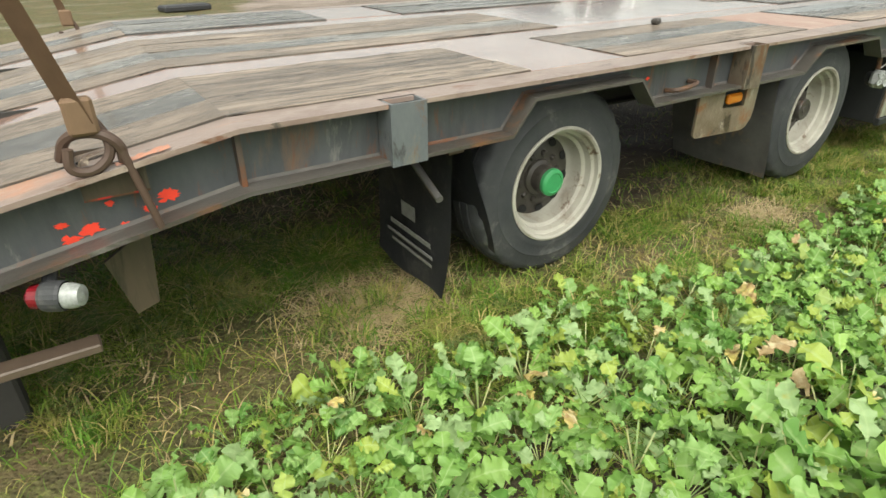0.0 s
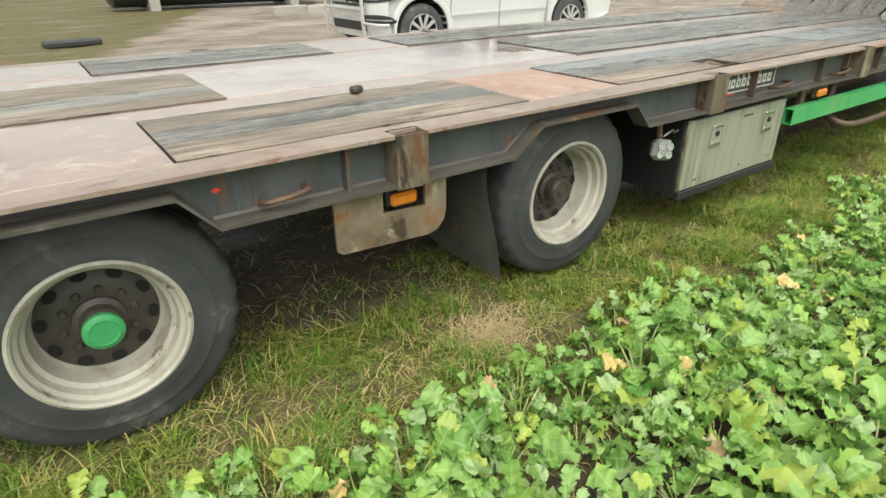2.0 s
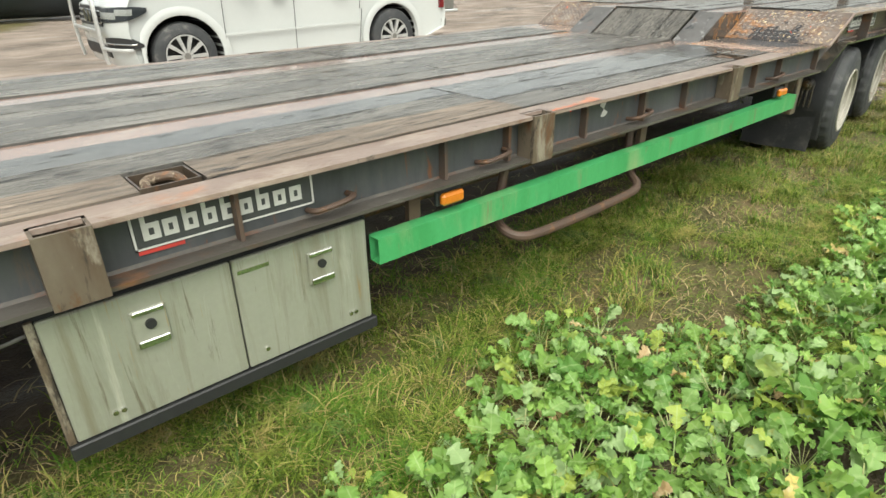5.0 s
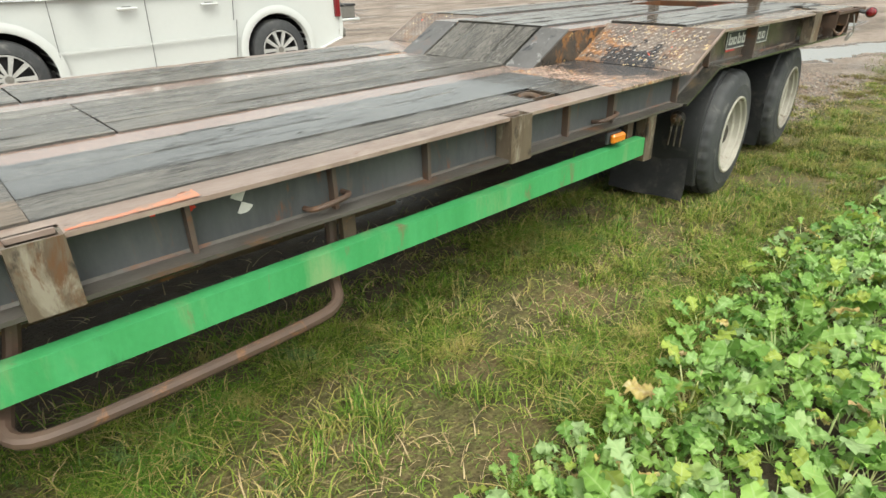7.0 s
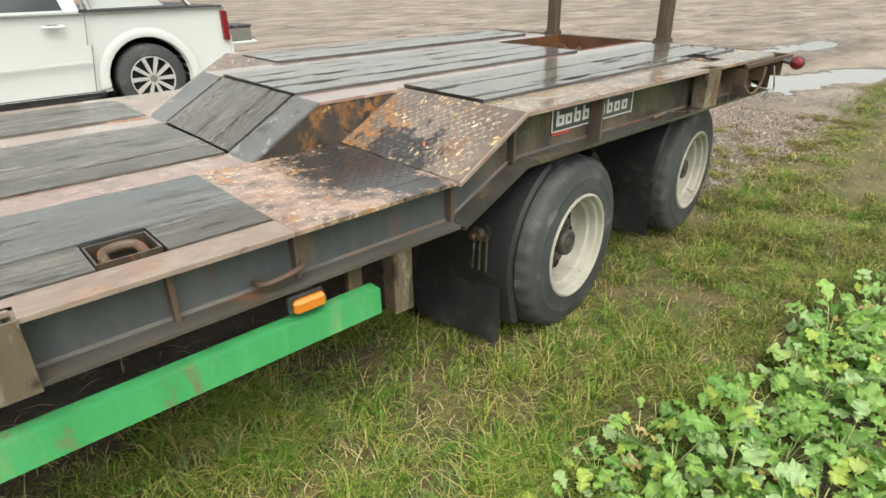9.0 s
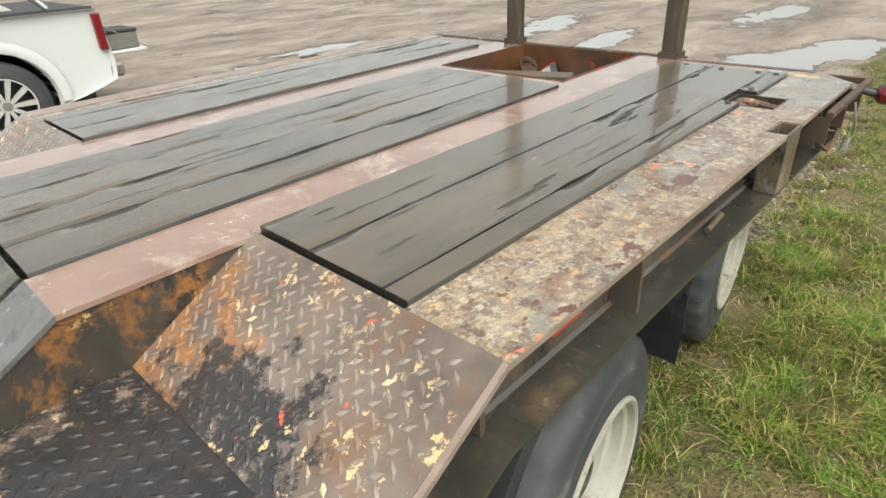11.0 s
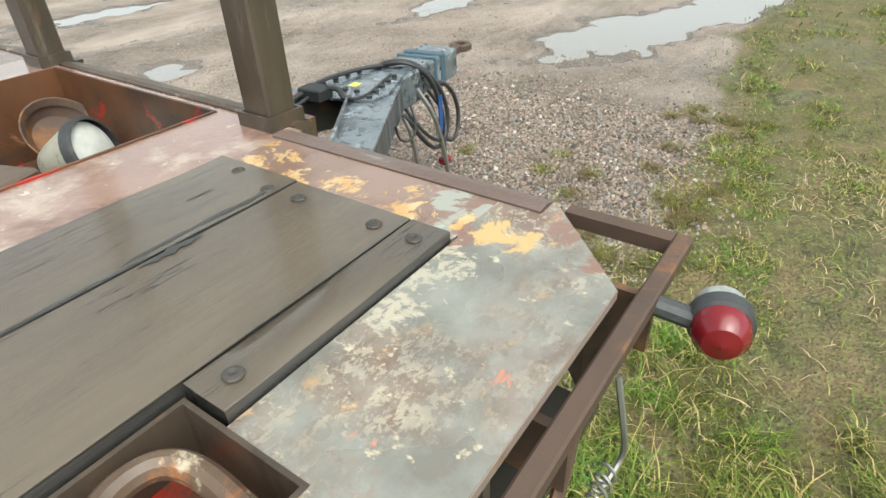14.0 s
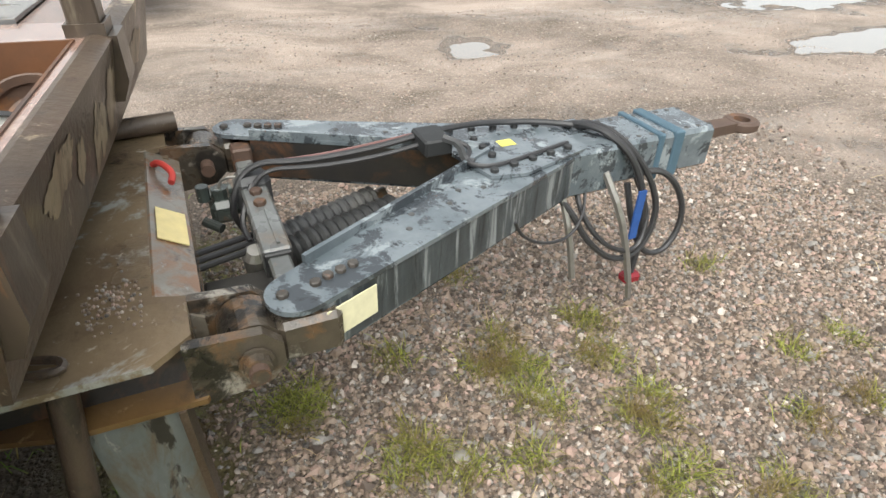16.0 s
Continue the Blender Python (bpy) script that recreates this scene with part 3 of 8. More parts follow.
M["stay"] = paint("wet_pale_steel_stay", (0.17, 0.178, 0.175), (0.09, 0.094, 0.092), [((0.14, 0.12, 0.1), 9.0, 0.56, 0.66), (RUST, 16.0, 0.64, 0.7)], (0.12, 0.4), coat=0.3)
M["under"] = plain("grimy_underframe", (0.035, 0.033, 0.03), 0.7)
M["hose"] = plain("black_hose_rubber", (0.03, 0.03, 0.032), 0.4)
M["redhose"] = plain("dusty_red_hose", (0.13, 0.06, 0.055), 0.5)
M["white_txt"] = plain("worn_white_marking", (0.6, 0.6, 0.57), 0.6)
M["faded_txt"] = plain("faded_flap_lettering", (0.2, 0.2, 0.19), 0.7, vary=0.5)
M["red_txt"] = plain("red_marking", (0.5, 0.05, 0.04), 0.6)
M["slate"] = plain("dark_sign_field", (0.06, 0.065, 0.065), 0.5)
M["yellow"] = plain("yellow_sticker", (0.7, 0.62, 0.12), 0.5)
M["paleplate"] = plain("pale_type_plate", (0.66, 0.62, 0.42), 0.5)
M["post"] = paint("streaked_brown_post_steel", (0.085, 0.063, 0.045), (0.05, 0.037, 0.028), [((0.17, 0.145, 0.11), 5.0, 0.58, 0.7), ((0.16, 0.075, 0.035), 7.0, 0.6, 0.7), ((0.035, 0.026, 0.02), 6.0, 0.58, 0.68)], (0.2, 0.5), stretch=(2.5, 2.5, 0.35), coat=0.2)
M["cream"] = plain("cream_type_plate", (0.66, 0.55, 0.26), 0.5)
M["blue"] = plain("faded_blue_strap", (0.055, 0.1, 0.135), 0.7)
M["bluevivid"] = plain("blue_plastic", (0.02, 0.07, 0.24), 0.5)
M["web"] = plain("brown_webbing", (0.17, 0.105, 0.06), 0.75)
M["carwhite"] = plain("white_car_paint", (0.58, 0.6, 0.59), 0.25, vary=0.03, coat=0.6, bump=0.0)
M["cardark"] = plain("dark_car_plastic", (0.03, 0.03, 0.032), 0.5)
M["glass"] = plain("tinted_car_glass", (0.03, 0.035, 0.04), 0.08, vary=0.1, bump=0.0)
M["tank"] = plain("dark_painted_tank", (0.03, 0.04, 0.045), 0.35, scale=3)
M["concrete"] = plain("grey_concrete", (0.33, 0.31, 0.28), 0.85)
M["redshed"] = plain("red_cladding", (0.3, 0.03, 0.025), 0.6)
M["beige"] = plain("pale_render", (0.5, 0.46, 0.38), 0.85)
# near black, stands in for the shade inside holes and wheel wells
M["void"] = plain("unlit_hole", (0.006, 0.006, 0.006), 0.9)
M["darkroof"] = plain("dark_opening", (0.05, 0.05, 0.05), 0.8)
M["can"] = paint("dirty_white_lamp_can", (0.42, 0.4, 0.33), (0.3, 0.28, 0.23), [((0.12, 0.1, 0.075), 12.0, 0.52, 0.62), ((0.08, 0.055, 0.035), 30.0, 0.6, 0.68)], (0.35, 0.6))
M["hinge"] = paint("muddy_grey_hinge_steel", (0.08, 0.065, 0.048), (0.035, 0.029, 0.023), [((0.25, 0.23, 0.195), 9.0, 0.55, 0.62), ((0.11, 0.065, 0.035), 7.0, 0.52, 0.6), ((0.016, 0.014, 0.012), 6.0, 0.53, 0.6)], (0.12, 0.45), 9.0, 0.6, coat=0.35)
M["valve"] = paint("oily_green_grey_casting", (0.06, 0.075, 0.068), (0.03, 0.035, 0.032), [((0.3, 0.3, 0.27), 22.0, 0.6, 0.66), (RUST, 14.0, 0.6, 0.68)], (0.15, 0.4), coat=0.4)
M["lead"] = plain("old_timber_beam", (0.105, 0.075, 0.054), 0.5)
M["milky"] = plain("milky_scratched_lens", (0.62, 0.63, 0.59), 0.3, scale=40, coat=0.4)



def leaf_through(t, col, share):
    """Lets part of the light through a thin leaf."""
    thin = t.add("ShaderNodeBsdfTranslucent")
    t.link(col, thin.inputs["Color"])
    mx = t.add("ShaderNodeMixShader")
    mx.inputs[0].default_value = share
    t.link(t.bsdf.outputs[0], mx.inputs[1])
    t.link(thin.outputs[0], mx.inputs[2])
    t.link(mx.outputs[0], t.t.nodes["Material Output"].inputs["Surface"])


t = Tree("crop_leaf")
isl = t.geo.outputs["Random Per Island"]
ob_info = t.add("ShaderNodeObjectInfo")
at = t.add("ShaderNodeAttribute")
at.attribute_name = "rib"
pick = t.math("FRACT", t.math("ADD", isl, ob_info.outputs["Random"]), 0)
col = t.mix(t.ramp(pick, 0.0, 0.5), (0.11, 0.26, 0.045), (0.36, 0.56, 0.12))
col = t.mix(t.ramp(pick, 0.5, 0.54), col, (0.31, 0.49, 0.15))
col = t.mix(t.ramp(pick, 0.7, 0.73), col, (0.42, 0.56, 0.27))
col = t.mix(t.ramp(pick, 0.87, 0.89), col, (0.46, 0.54, 0.1))
col = t.mix(t.value(t.noise(40, 5), 0.0, 0.5), col, (0.17, 0.33, 0.09))
col = t.mix(t.ramp(t.noise(22, 6), 0.62, 0.74), col, (0.46, 0.46, 0.12))
col = t.mix(t.math("MULTIPLY", t.ramp(at.outputs["Fac"], 0.75, 1.0), 0.4), col, (0.5, 0.62, 0.3))
M["leaf"] = t.done(col, t.value(t.noise(30, 3), 0.28, 0.5), spec=0.45)
t.bump(t.noise(90, 5), 0.5, 0.004)
leaf_through(t, col, 0.34)
t = Tree("dying_crop_leaf")
pick = t.geo.outputs["Random Per Island"]
col = t.mix(t.ramp(pick, 0.3, 0.7), (0.52, 0.37, 0.2), (0.66, 0.55, 0.17))
col = t.mix(t.ramp(t.noise(30, 6), 0.45, 0.65), col, (0.42, 0.27, 0.12))
col = t.mix(t.ramp(t.noise(20, 5), 0.52, 0.7), col, (0.74, 0.64, 0.4))
M["deadleaf"] = t.done(col, 0.6)
leaf_through(t, col, 0.25)
t = Tree("leaf_stalk")
M["stalk"] = t.done(t.mix(t.geo.outputs["Random Per Island"], (0.16, 0.25, 0.07), (0.42, 0.42, 0.2)), 0.5)
t = Tree("grass_blades")
pick = t.geo.outputs["Random Per Island"]
col = t.mix(t.ramp(pick, 0.0, 0.75), (0.035, 0.08, 0.01), (0.29, 0.38, 0.066))
col = t.mix(t.math("MULTIPLY", t.ramp(t.noise(2.6, 6, None, 0.65), 0.47, 0.62), 0.75), col, (0.13, 0.29, 0.035))
col = t.mix(t.math("MULTIPLY", t.ramp(t.noise(3.7, 7, t.vec((1, 1.4, 1)), 0.7), 0.54, 0.64), 0.6), col, (0.5, 0.38, 0.15))
col = t.mix(t.math("MULTIPLY", t.ramp(t.noise(7.0, 5), 0.56, 0.66), 0.5), col, (0.17, 0.27, 0.12))
sx = t.add("ShaderNodeSeparateXYZ")
t.link(t.geo.outputs["Position"], sx.inputs[0])
worn = t.math("MULTIPLY", t.ramp(sx.outputs[0], 7.0, 9.5), t.value(t.ramp(t.noise(4.0, 6), 0.42, 0.58), 0.0, 1.0))
col = t.mix(t.math("MULTIPLY", worn, 0.75), col, (0.105, 0.095, 0.024))
col = t.mix(t.ramp(pick, 0.8, 0.86), col, (0.5, 0.4, 0.17))
M["grass"] = t.done(col, 0.5, spec=0.22)
leaf_through(t, col, 0.3)
t = Tree("mossy_weeds")
pick = t.geo.outputs["Random Per Island"]
col = t.mix(t.ramp(pick, 0.0, 0.8), (0.06, 0.065, 0.016), (0.3, 0.32, 0.07))
col = t.mix(t.ramp(t.noise(4.0, 4), 0.45, 0.6), col, (0.16, 0.12, 0.045))
M["weed"] = t.done(col, 0.5, spec=0.2)
leaf_through(t, col, 0.25)
t = Tree("dead_straw")
M["straw"] = t.done(t.mix(t.geo.outputs["Random Per Island"], (0.5, 0.4, 0.23), (0.34, 0.25, 0.13)), 0.7)
t = Tree("pebbles")
pick = t.geo.outputs["Random Per Island"]
col = t.mix(t.ramp(pick, 0.0, 0.55), (0.05, 0.037, 0.03), (0.33, 0.25, 0.19))
col = t.mix(t.ramp(pick, 0.6, 0.64), col, (0.37, 0.26, 0.215))
col = t.mix(t.ramp(pick, 0.74, 0.78), col, (0.24, 0.225, 0.205))
col = t.mix(t.ramp(pick, 0.9, 0.92), col, (0.54, 0.48, 0.42))
col = t.mix(t.ramp(pick, 0.95, 0.96), col, (0.09, 0.085, 0.08))
col = t.mix(t.value(t.noise(140, 4), 0.0, 0.4), col, (0.07, 0.054, 0.042))
M["pebble"] = t.done(col, 0.42)
t = Tree("puddle_water")
t.bump(t.noise(14, 4), 0.04, 0.01)
M["water"] = t.done((0.2, 0.165, 0.13), 0.03, spec=1.0, coat=1.0)
t.bsdf.inputs["Coat Roughness"].default_value = 0.02

# ground: soil with turf, and trodden gravel where the yard is
t = Tree("field_and_yard")
at = t.add("ShaderNodeAttribute")
at.attribute_name = "yard"
yard = t.ramp(t.math("ADD", at.outputs["Fac"], t.math("MULTIPLY", t.math("SUBTRACT", t.noise(1.6, 8), 0.5), 0.9)), 0.42, 0.62)
at2 = t.add("ShaderNodeAttribute")
at2.attribute_name = "meadow"
meadow = t.ramp(t.math("ADD", at2.outputs["Fac"], t.math("MULTIPLY", t.math("SUBTRACT", t.noise(0.9, 8), 0.5), 0.8)), 0.4, 0.6)
at3 = t.add("ShaderNodeAttribute")
at3.attribute_name = "wet"
wet = t.ramp(t.math("ADD", at3.outputs["Fac"], t.math("MULTIPLY", t.math("SUBTRACT", t.noise(5, 6), 0.5), 0.7)), 0.35, 0.75)
soil = t.mix(t.ramp(t.noise(7, 8), 0.35, 0.7), (0.055, 0.04, 0.026), (0.12, 0.09, 0.055))
turf = t.mix(t.ramp(t.noise(14, 8), 0.35, 0.65), (0.05, 0.045, 0.016), (0.125, 0.115, 0.038))
turf = t.mix(t.ramp(t.noise(3.3, 6), 0.45, 0.65), turf, (0.155, 0.108, 0.052))
turf = t.mix(t.ramp(t.noise(45, 6), 0.52, 0.72), turf, (0.2, 0.21, 0.06))
field = t.mix(meadow, soil, turf)
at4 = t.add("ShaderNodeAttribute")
at4.attribute_name = "far_pale"
far_pale = at4.outputs["Fac"]
stone = t.cells(62)
big_stone = t.cells(27)
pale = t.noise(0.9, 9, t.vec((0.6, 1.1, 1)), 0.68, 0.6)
grit = t.mix(t.ramp(t.noise(90, 5), 0.35, 0.65), (0.036, 0.028, 0.022), (0.2, 0.156, 0.12))
sep = t.add("ShaderNodeSeparateColor")
t.link(stone.outputs["Color"], sep.inputs[0])
one = t.mix(sep.outputs[0], (0.08, 0.064, 0.054), (0.4, 0.33, 0.27))
grit = t.mix(t.math("MULTIPLY", t.ramp(stone.outputs["Distance"], 0.5, 0.3), t.ramp(sep.outputs[1], 0.25, 0.5)), grit, one)
sep2 = t.add("ShaderNodeSeparateColor")
t.link(big_stone.outputs["Color"], sep2.inputs[0])
two = t.mix(sep2.outputs[0], (0.09, 0.075, 0.062), (0.36, 0.3, 0.24))
grit = t.mix(t.math("MULTIPLY", t.ramp(big_stone.outputs["Distance"], 0.42, 0.3), t.ramp(sep2.outputs[1], 0.78, 0.82)), grit, two)
# far yard: brightness of its wet gloss is put into a paler grit colour
grit = t.mix(t.math("MULTIPLY", t.math("MULTIPLY", t.ramp(pale, 0.36, 0.64), 0.68), far_pale), grit, (0.485, 0.395, 0.335))
ruts = t.noise(1.6, 6, t.vec((0.1, 1.1, 1)), 0.65, 0.3)
grit = t.mix(t.math("MULTIPLY", t.ramp(ruts, 0.52, 0.72), 0.2), grit, (0.13, 0.105, 0.085))
grit = t.mix(t.math("MULTIPLY", wet, 0.75), grit, (0.12, 0.095, 0.075))
col = t.mix(yard, field, grit)
t.bump(t.math("ADD", t.math("ADD", t.noise(45, 8), t.math("MULTIPLY", t.noise(8, 6), 0.5)), t.math("MULTIPLY", t.ramp(stone.outputs["Distance"], 0.5, 0.1), 0.5)), 0.8, 0.02)
damp = t.math("MAXIMUM", wet, t.ramp(t.noise(0.9, 6, t.vec((0.4, 1, 1))), 0.5, 0.68))
M["ground"] = t.done(col, t.value(damp, 0.8, 0.2), spec=0.5)
t = Tree("far_meadow")
M["meadow"] = t.done(t.mix(t.noise(0.5, 6), (0.1, 0.16, 0.04), (0.18, 0.24, 0.07)), 0.8)

# ---- building helpers ----
PLACE = {}


def thing(name, label, category, at=(0, 0, 0), group="", kind="", turn=0.0):
    ob = new(name)
    ob.empty_display_size = 0.2
    m = pose(*at, 0, 0, turn)
    ob.matrix_basis = m
    PLACE[ob] = m
    return tagged(ob, label, category, group, kind)


def finish(name, bm, material, smooth=False):
    if isinstance(bm, bpy.types.Mesh):
        return bm
    bmesh.ops.recalc_face_normals(bm, faces=bm.faces)
    me = bpy.data.meshes.new(name)
    bm.to_mesh(me)
    bm.free()
    for m in material if isinstance(material, (list, tuple)) else [material]:
        me.materials.append(m)
    if smooth:
        for p in me.polygons:
            p.use_smooth = True
        me.set_sharp_from_angle(angle=radians(smooth if smooth > 1 else 35))
    return me


def part(name, bm, material, parent, label="", smooth=False, m=None):
    """A mesh under a thing or a part; its points are given in the parent's frame, or in m's."""
    ob = new(name, finish(name, bm, material, smooth))
    ob.parent = parent
    ob.matrix_basis = m or Matrix()
    if label:
        ob["label"] = label
    return ob


def solo(name, bm, material, label, category, group="", kind="", smooth=False, m=None):
    ob = new(name, finish(name, bm, material, smooth))
    ob.matrix_basis = m or Matrix()
    return tagged(ob, label, category, group, kind)


def box(x0, x1, y0, y1, z0, z1, bevel=0.0, bm=None, m=None):
    bm = bm or bmesh.new()
    got = bmesh.ops.create_cube(bm, size=1)["verts"]
    for v in got:
        v.co = Vector((x0 + (v.co.x + 0.5) * (x1 - x0), y0 + (v.co.y + 0.5) * (y1 - y0), z0 + (v.co.z + 0.5) * (z1 - z0)))
        if m:
            v.co = m @ v.co
    if bevel:
        edges = list({e for v in got for e in v.link_edges})
        bmesh.ops.bevel(bm, geom=edges, offset=bevel, segments=1, affect="EDGES")
    return bm


def slab(points, axis, a, b, bm=None):
    """A flat outline pushed through from a to b along an axis ('x', 'y' or 'z')."""
    bm = bm or bmesh.new()

    def put(p, w):
        return {"x": (w, p[0], p[1]), "y": (p[0], w, p[1]), "z": (p[0], p[1], w)}[axis]
    lo = [bm.verts.new(put(p, a)) for p in points]
    hi = [bm.verts.new(put(p, b)) for p in points]
    bm.faces.new(lo)
    bm.faces.new(hi[::-1])
    n = len(points)
    for i in range(n):
        bm.faces.new((lo[i], hi[i], hi[(i + 1) % n], lo[(i + 1) % n]))
    return bm


def strip(path, axis, a, b, thick, bm=None):
    """A plate that follows a path in x and z, from a to b across, thick downwards (or up where negative)."""
    bm = bm or bmesh.new()
    for (x0, z0), (x1, z1) in zip(path, path[1:]):
        slab([(x0, z0), (x1, z1), (x1, z1 - thick), (x0, z0 - thick)], axis, a, b, bm)
    return bm


def lathe(profile, seg=40, bm=None, m=None, close=False):
    """Turns a profile of (radius, along) round y."""
    bm = bm or bmesh.new()
    rings = []
    for r, h in profile:
        ring = []
        for i in range(seg):
            a = 2 * math.pi * i / seg
            p = Vector((r * math.cos(a), h, r * math.sin(a)))
            ring.append(bm.verts.new(m @ p if m else p))
        rings.append(ring)
    for p, q in zip(rings, rings[1:]):
        for i in range(seg):
            j = (i + 1) % seg
            bm.faces.new((p[i], p[j], q[j], q[i]))
    if close:
        bm.faces.new(rings[0])
        bm.faces.new(rings[-1][::-1])
    return bm


def rod(p, q, r, seg=12, bm=None):
    """A round bar from p to q."""
    p, q = Vector(p), Vector(q)
    m = Matrix.Translation(p) @ (q - p).to_track_quat("Y", "Z").to_matrix().to_4x4()
    return lathe([(r, 0), (r, (q - p).length)], seg, bm, m, True)


def tube(points, r, seg=8, bm=None, rounds=3):
    """A bent pipe or hose through points, smoothed by cutting corners."""
    pts = [Vector(p) for p in points]
    for _ in range(rounds):
        out = [pts[0]]
        for a, b in zip(pts, pts[1:]):
            out += [a.lerp(b, 0.25), a.lerp(b, 0.75)]
        pts = out + [pts[-1]]
    bm = bm or bmesh.new()
    rings, up = [], None
    for i, p in enumerate(pts):
        d = (pts[min(i + 1, len(pts) - 1)] - pts[max(i - 1, 0)]).normalized()
        if up is None:
            up = d.orthogonal().normalized()
        up = (up - d * up.dot(d)).normalized()
        side = d.cross(up)
        rings.append([bm.verts.new(p + (up * math.cos(2 * math.pi * k / seg) + side * math.sin(2 * math.pi * k / seg)) * r) for k in range(seg)])
    for a, b in zip(rings, rings[1:]):
        for k in range(seg):
            j = (k + 1) % seg
            bm.faces.new((a[k], a[j], b[j], b[k]))
    bm.faces.new(rings[0])
    bm.faces.new(rings[-1][::-1])
    return bm


def shell(x0, x1, y0, y1, z0, z1, w, bm=None):
    """Four upright walls of thickness w, open above and below."""
    bm = bm or bmesh.new()
    loops = []
    for d, z in ((0, z0), (0, z1), (w, z1), (w, z0)):
        loops.append([bm.verts.new(p) for p in ((x0 + d, y0 + d, z), (x1 - d, y0 + d, z), (x1 - d, y1 - d, z), (x0 + d, y1 - d, z))])
    for p, q in zip(loops, loops[1:] + loops[:1]):
        for i in range(4):
            bm.faces.new((p[i], p[(i + 1) % 4], q[(i + 1) % 4], q[i]))
    return bm


def raw(name, verts, faces, material, smooth=False):
    me = bpy.data.meshes.new(name)
    me.from_pydata(verts, [], faces)
    for m in material if isinstance(material, (list, tuple)) else [material]:
        me.materials.append(m)
    if smooth:
        me.polygons.foreach_set("use_smooth", [True] * len(me.polygons))
    return me


# ---- ground ----


def smooth(a, b, v):
    v = np.clip((v - a) / (b - a), 0, 1)
    return v * v * (3 - 2 * v)


# centre, half sizes and turn of the hollows that hold water
PUDDLES = [(15.5, 1.85, 1.25, 0.55, -0.25), (17.2, 1.25, 1.0, 0.4, -0.2), (12.2, 5.05, 0.42, 0.3, 0.6), (16.4, 4.6, 1.2, 0.3, 0.1),
           (11.0, 7.8, 0.9, 0.45, 0.3), (20.5, 3.2, 1.6, 0.5, -0.1), (17.5, 6.5, 1.5, 0.45, 0.2), (13.5, 8.5, 1.2, 0.3, -0.1)]
LEVEL = -0.03


def height(x, y):
    x, y = np.asarray(x, float), np.asarray(y, float)
    h = 0.06 * smooth(2.6, 5.5, y) * (1 - smooth(9.5, 12, x))
    h = h + 0.012 * np.sin(x * 1.7 + 0.6 * y) * np.sin(y * 2.1 - 0.4 * x) + 0.006 * np.sin(x * 6.1 + y * 3.3)
    for cx, cy, rx, ry, turn in PUDDLES:
        c, s = math.cos(turn), math.sin(turn)
        u, v = ((x - cx) * c + (y - cy) * s) / rx, ((y - cy) * c - (x - cx) * s) / ry
        rag = 0.35 * np.sin(x * 5.1 + 2.2 * np.sin(y * 6.3)) * np.sin(y * 8.7 + 1.9 * np.sin(x * 4.4)) + 0.22 * np.sin(x * 12.7 + y * 4.0) * np.sin(y * 17.0 - x * 3.0)
        h = h - 0.075 * np.exp(-1.1 * (u * u + v * v)) * (1 - 0.25 * np.sin(u * 5 + 1) * np.sin(v * 4) + rag)
    rough = 0.007 * np.sin(x * 4.3 + 2.0 * np.sin(y * 3.1)) * np.sin(y * 5.1 + 1.7 * np.sin(x * 2.3)) + 0.004 * np.sin(x * 11.3 + y * 7.7) * np.sin(y * 13.1 - x * 5.2) + 0.0025 * np.sin(x * 23.0 + 3 * np.sin(y * 9)) * np.sin(y * 27.0)
    h = h + rough * smooth(9.5, 11.0, x)
    return h - 0.035 * smooth(0.5, 1.2, y) * (1 - smooth(2.0, 2.6, y)) * (1 - smooth(9.5, 10.2, x))


def yard_mask(x, y):
    """1 where the gravel yard lies, 0 on the field."""
    edge = 0.36 + 0.1 * np.clip(x - 11.0, 0, 3.5) + 0.03 * np.clip(x - 14.5, 0, 40) + 0.1 * np.sin(x * 1.3) + 0.05 * np.sin(x * 4.1)
    front = smooth(-0.4, 0.35, y - edge) * smooth(9.7, 10.6, x)
    behind = smooth(-0.7, 0.5, y - 2.5) * (1 - smooth(-0.5, 3.0, (1.8 - x) + 0.42 * (y - 8.0)))
    far = 1 - smooth(60, 75, y) * 0.0
    return np.clip(np.maximum(front, behind), 0, 1) * far


def meadow_mask(x, y):
    """1 on turf, 0 on bare soil (the crop rows and under the trailer)."""
    crop = 1 - smooth(-0.5, -0.15, y - crop_edge(x))
    under = smooth(0.15, 0.6, y) * (1 - smooth(2.2, 2.7, y)) * (1 - smooth(9.4, 10.2, x)) * smooth(-0.5, 0.5, x) * 0.75
    rim = np.maximum(smooth(5.2, 6.0, -y), np.maximum(smooth(2.2, 2.8, -x), smooth(16.8, 17.5, x)))
    return np.clip(np.maximum(1 - crop * 0.85 - under, rim), 0, 1)


def crop_edge(x):
    return -0.2 - 0.18 * smooth(0.2, 0.9, x) - 0.36 * smooth(4.2, 4.9, x) - 0.12 * smooth(7.5, 10, x) + 0.25 * smooth(13, 17, x) - 0.12 * np.exp(-((x - 2.3) / 0.4) ** 2) + 0.1 * np.exp(-((x - 3.9) / 0.3) ** 2)


def spaced(lo, hi, step, far, grow=1.35):
    core = list(np.arange(lo, hi + 1e-6, step))
    out, d = [], step
    v = hi
    while v < far:
        d *= grow
        v += d
        out.append(v)
    neg, d, v = [], step, lo
    while v > -far:
        d *= grow
        v -= d
        neg.append(v)
    return np.array(neg[::-1] + core + out)


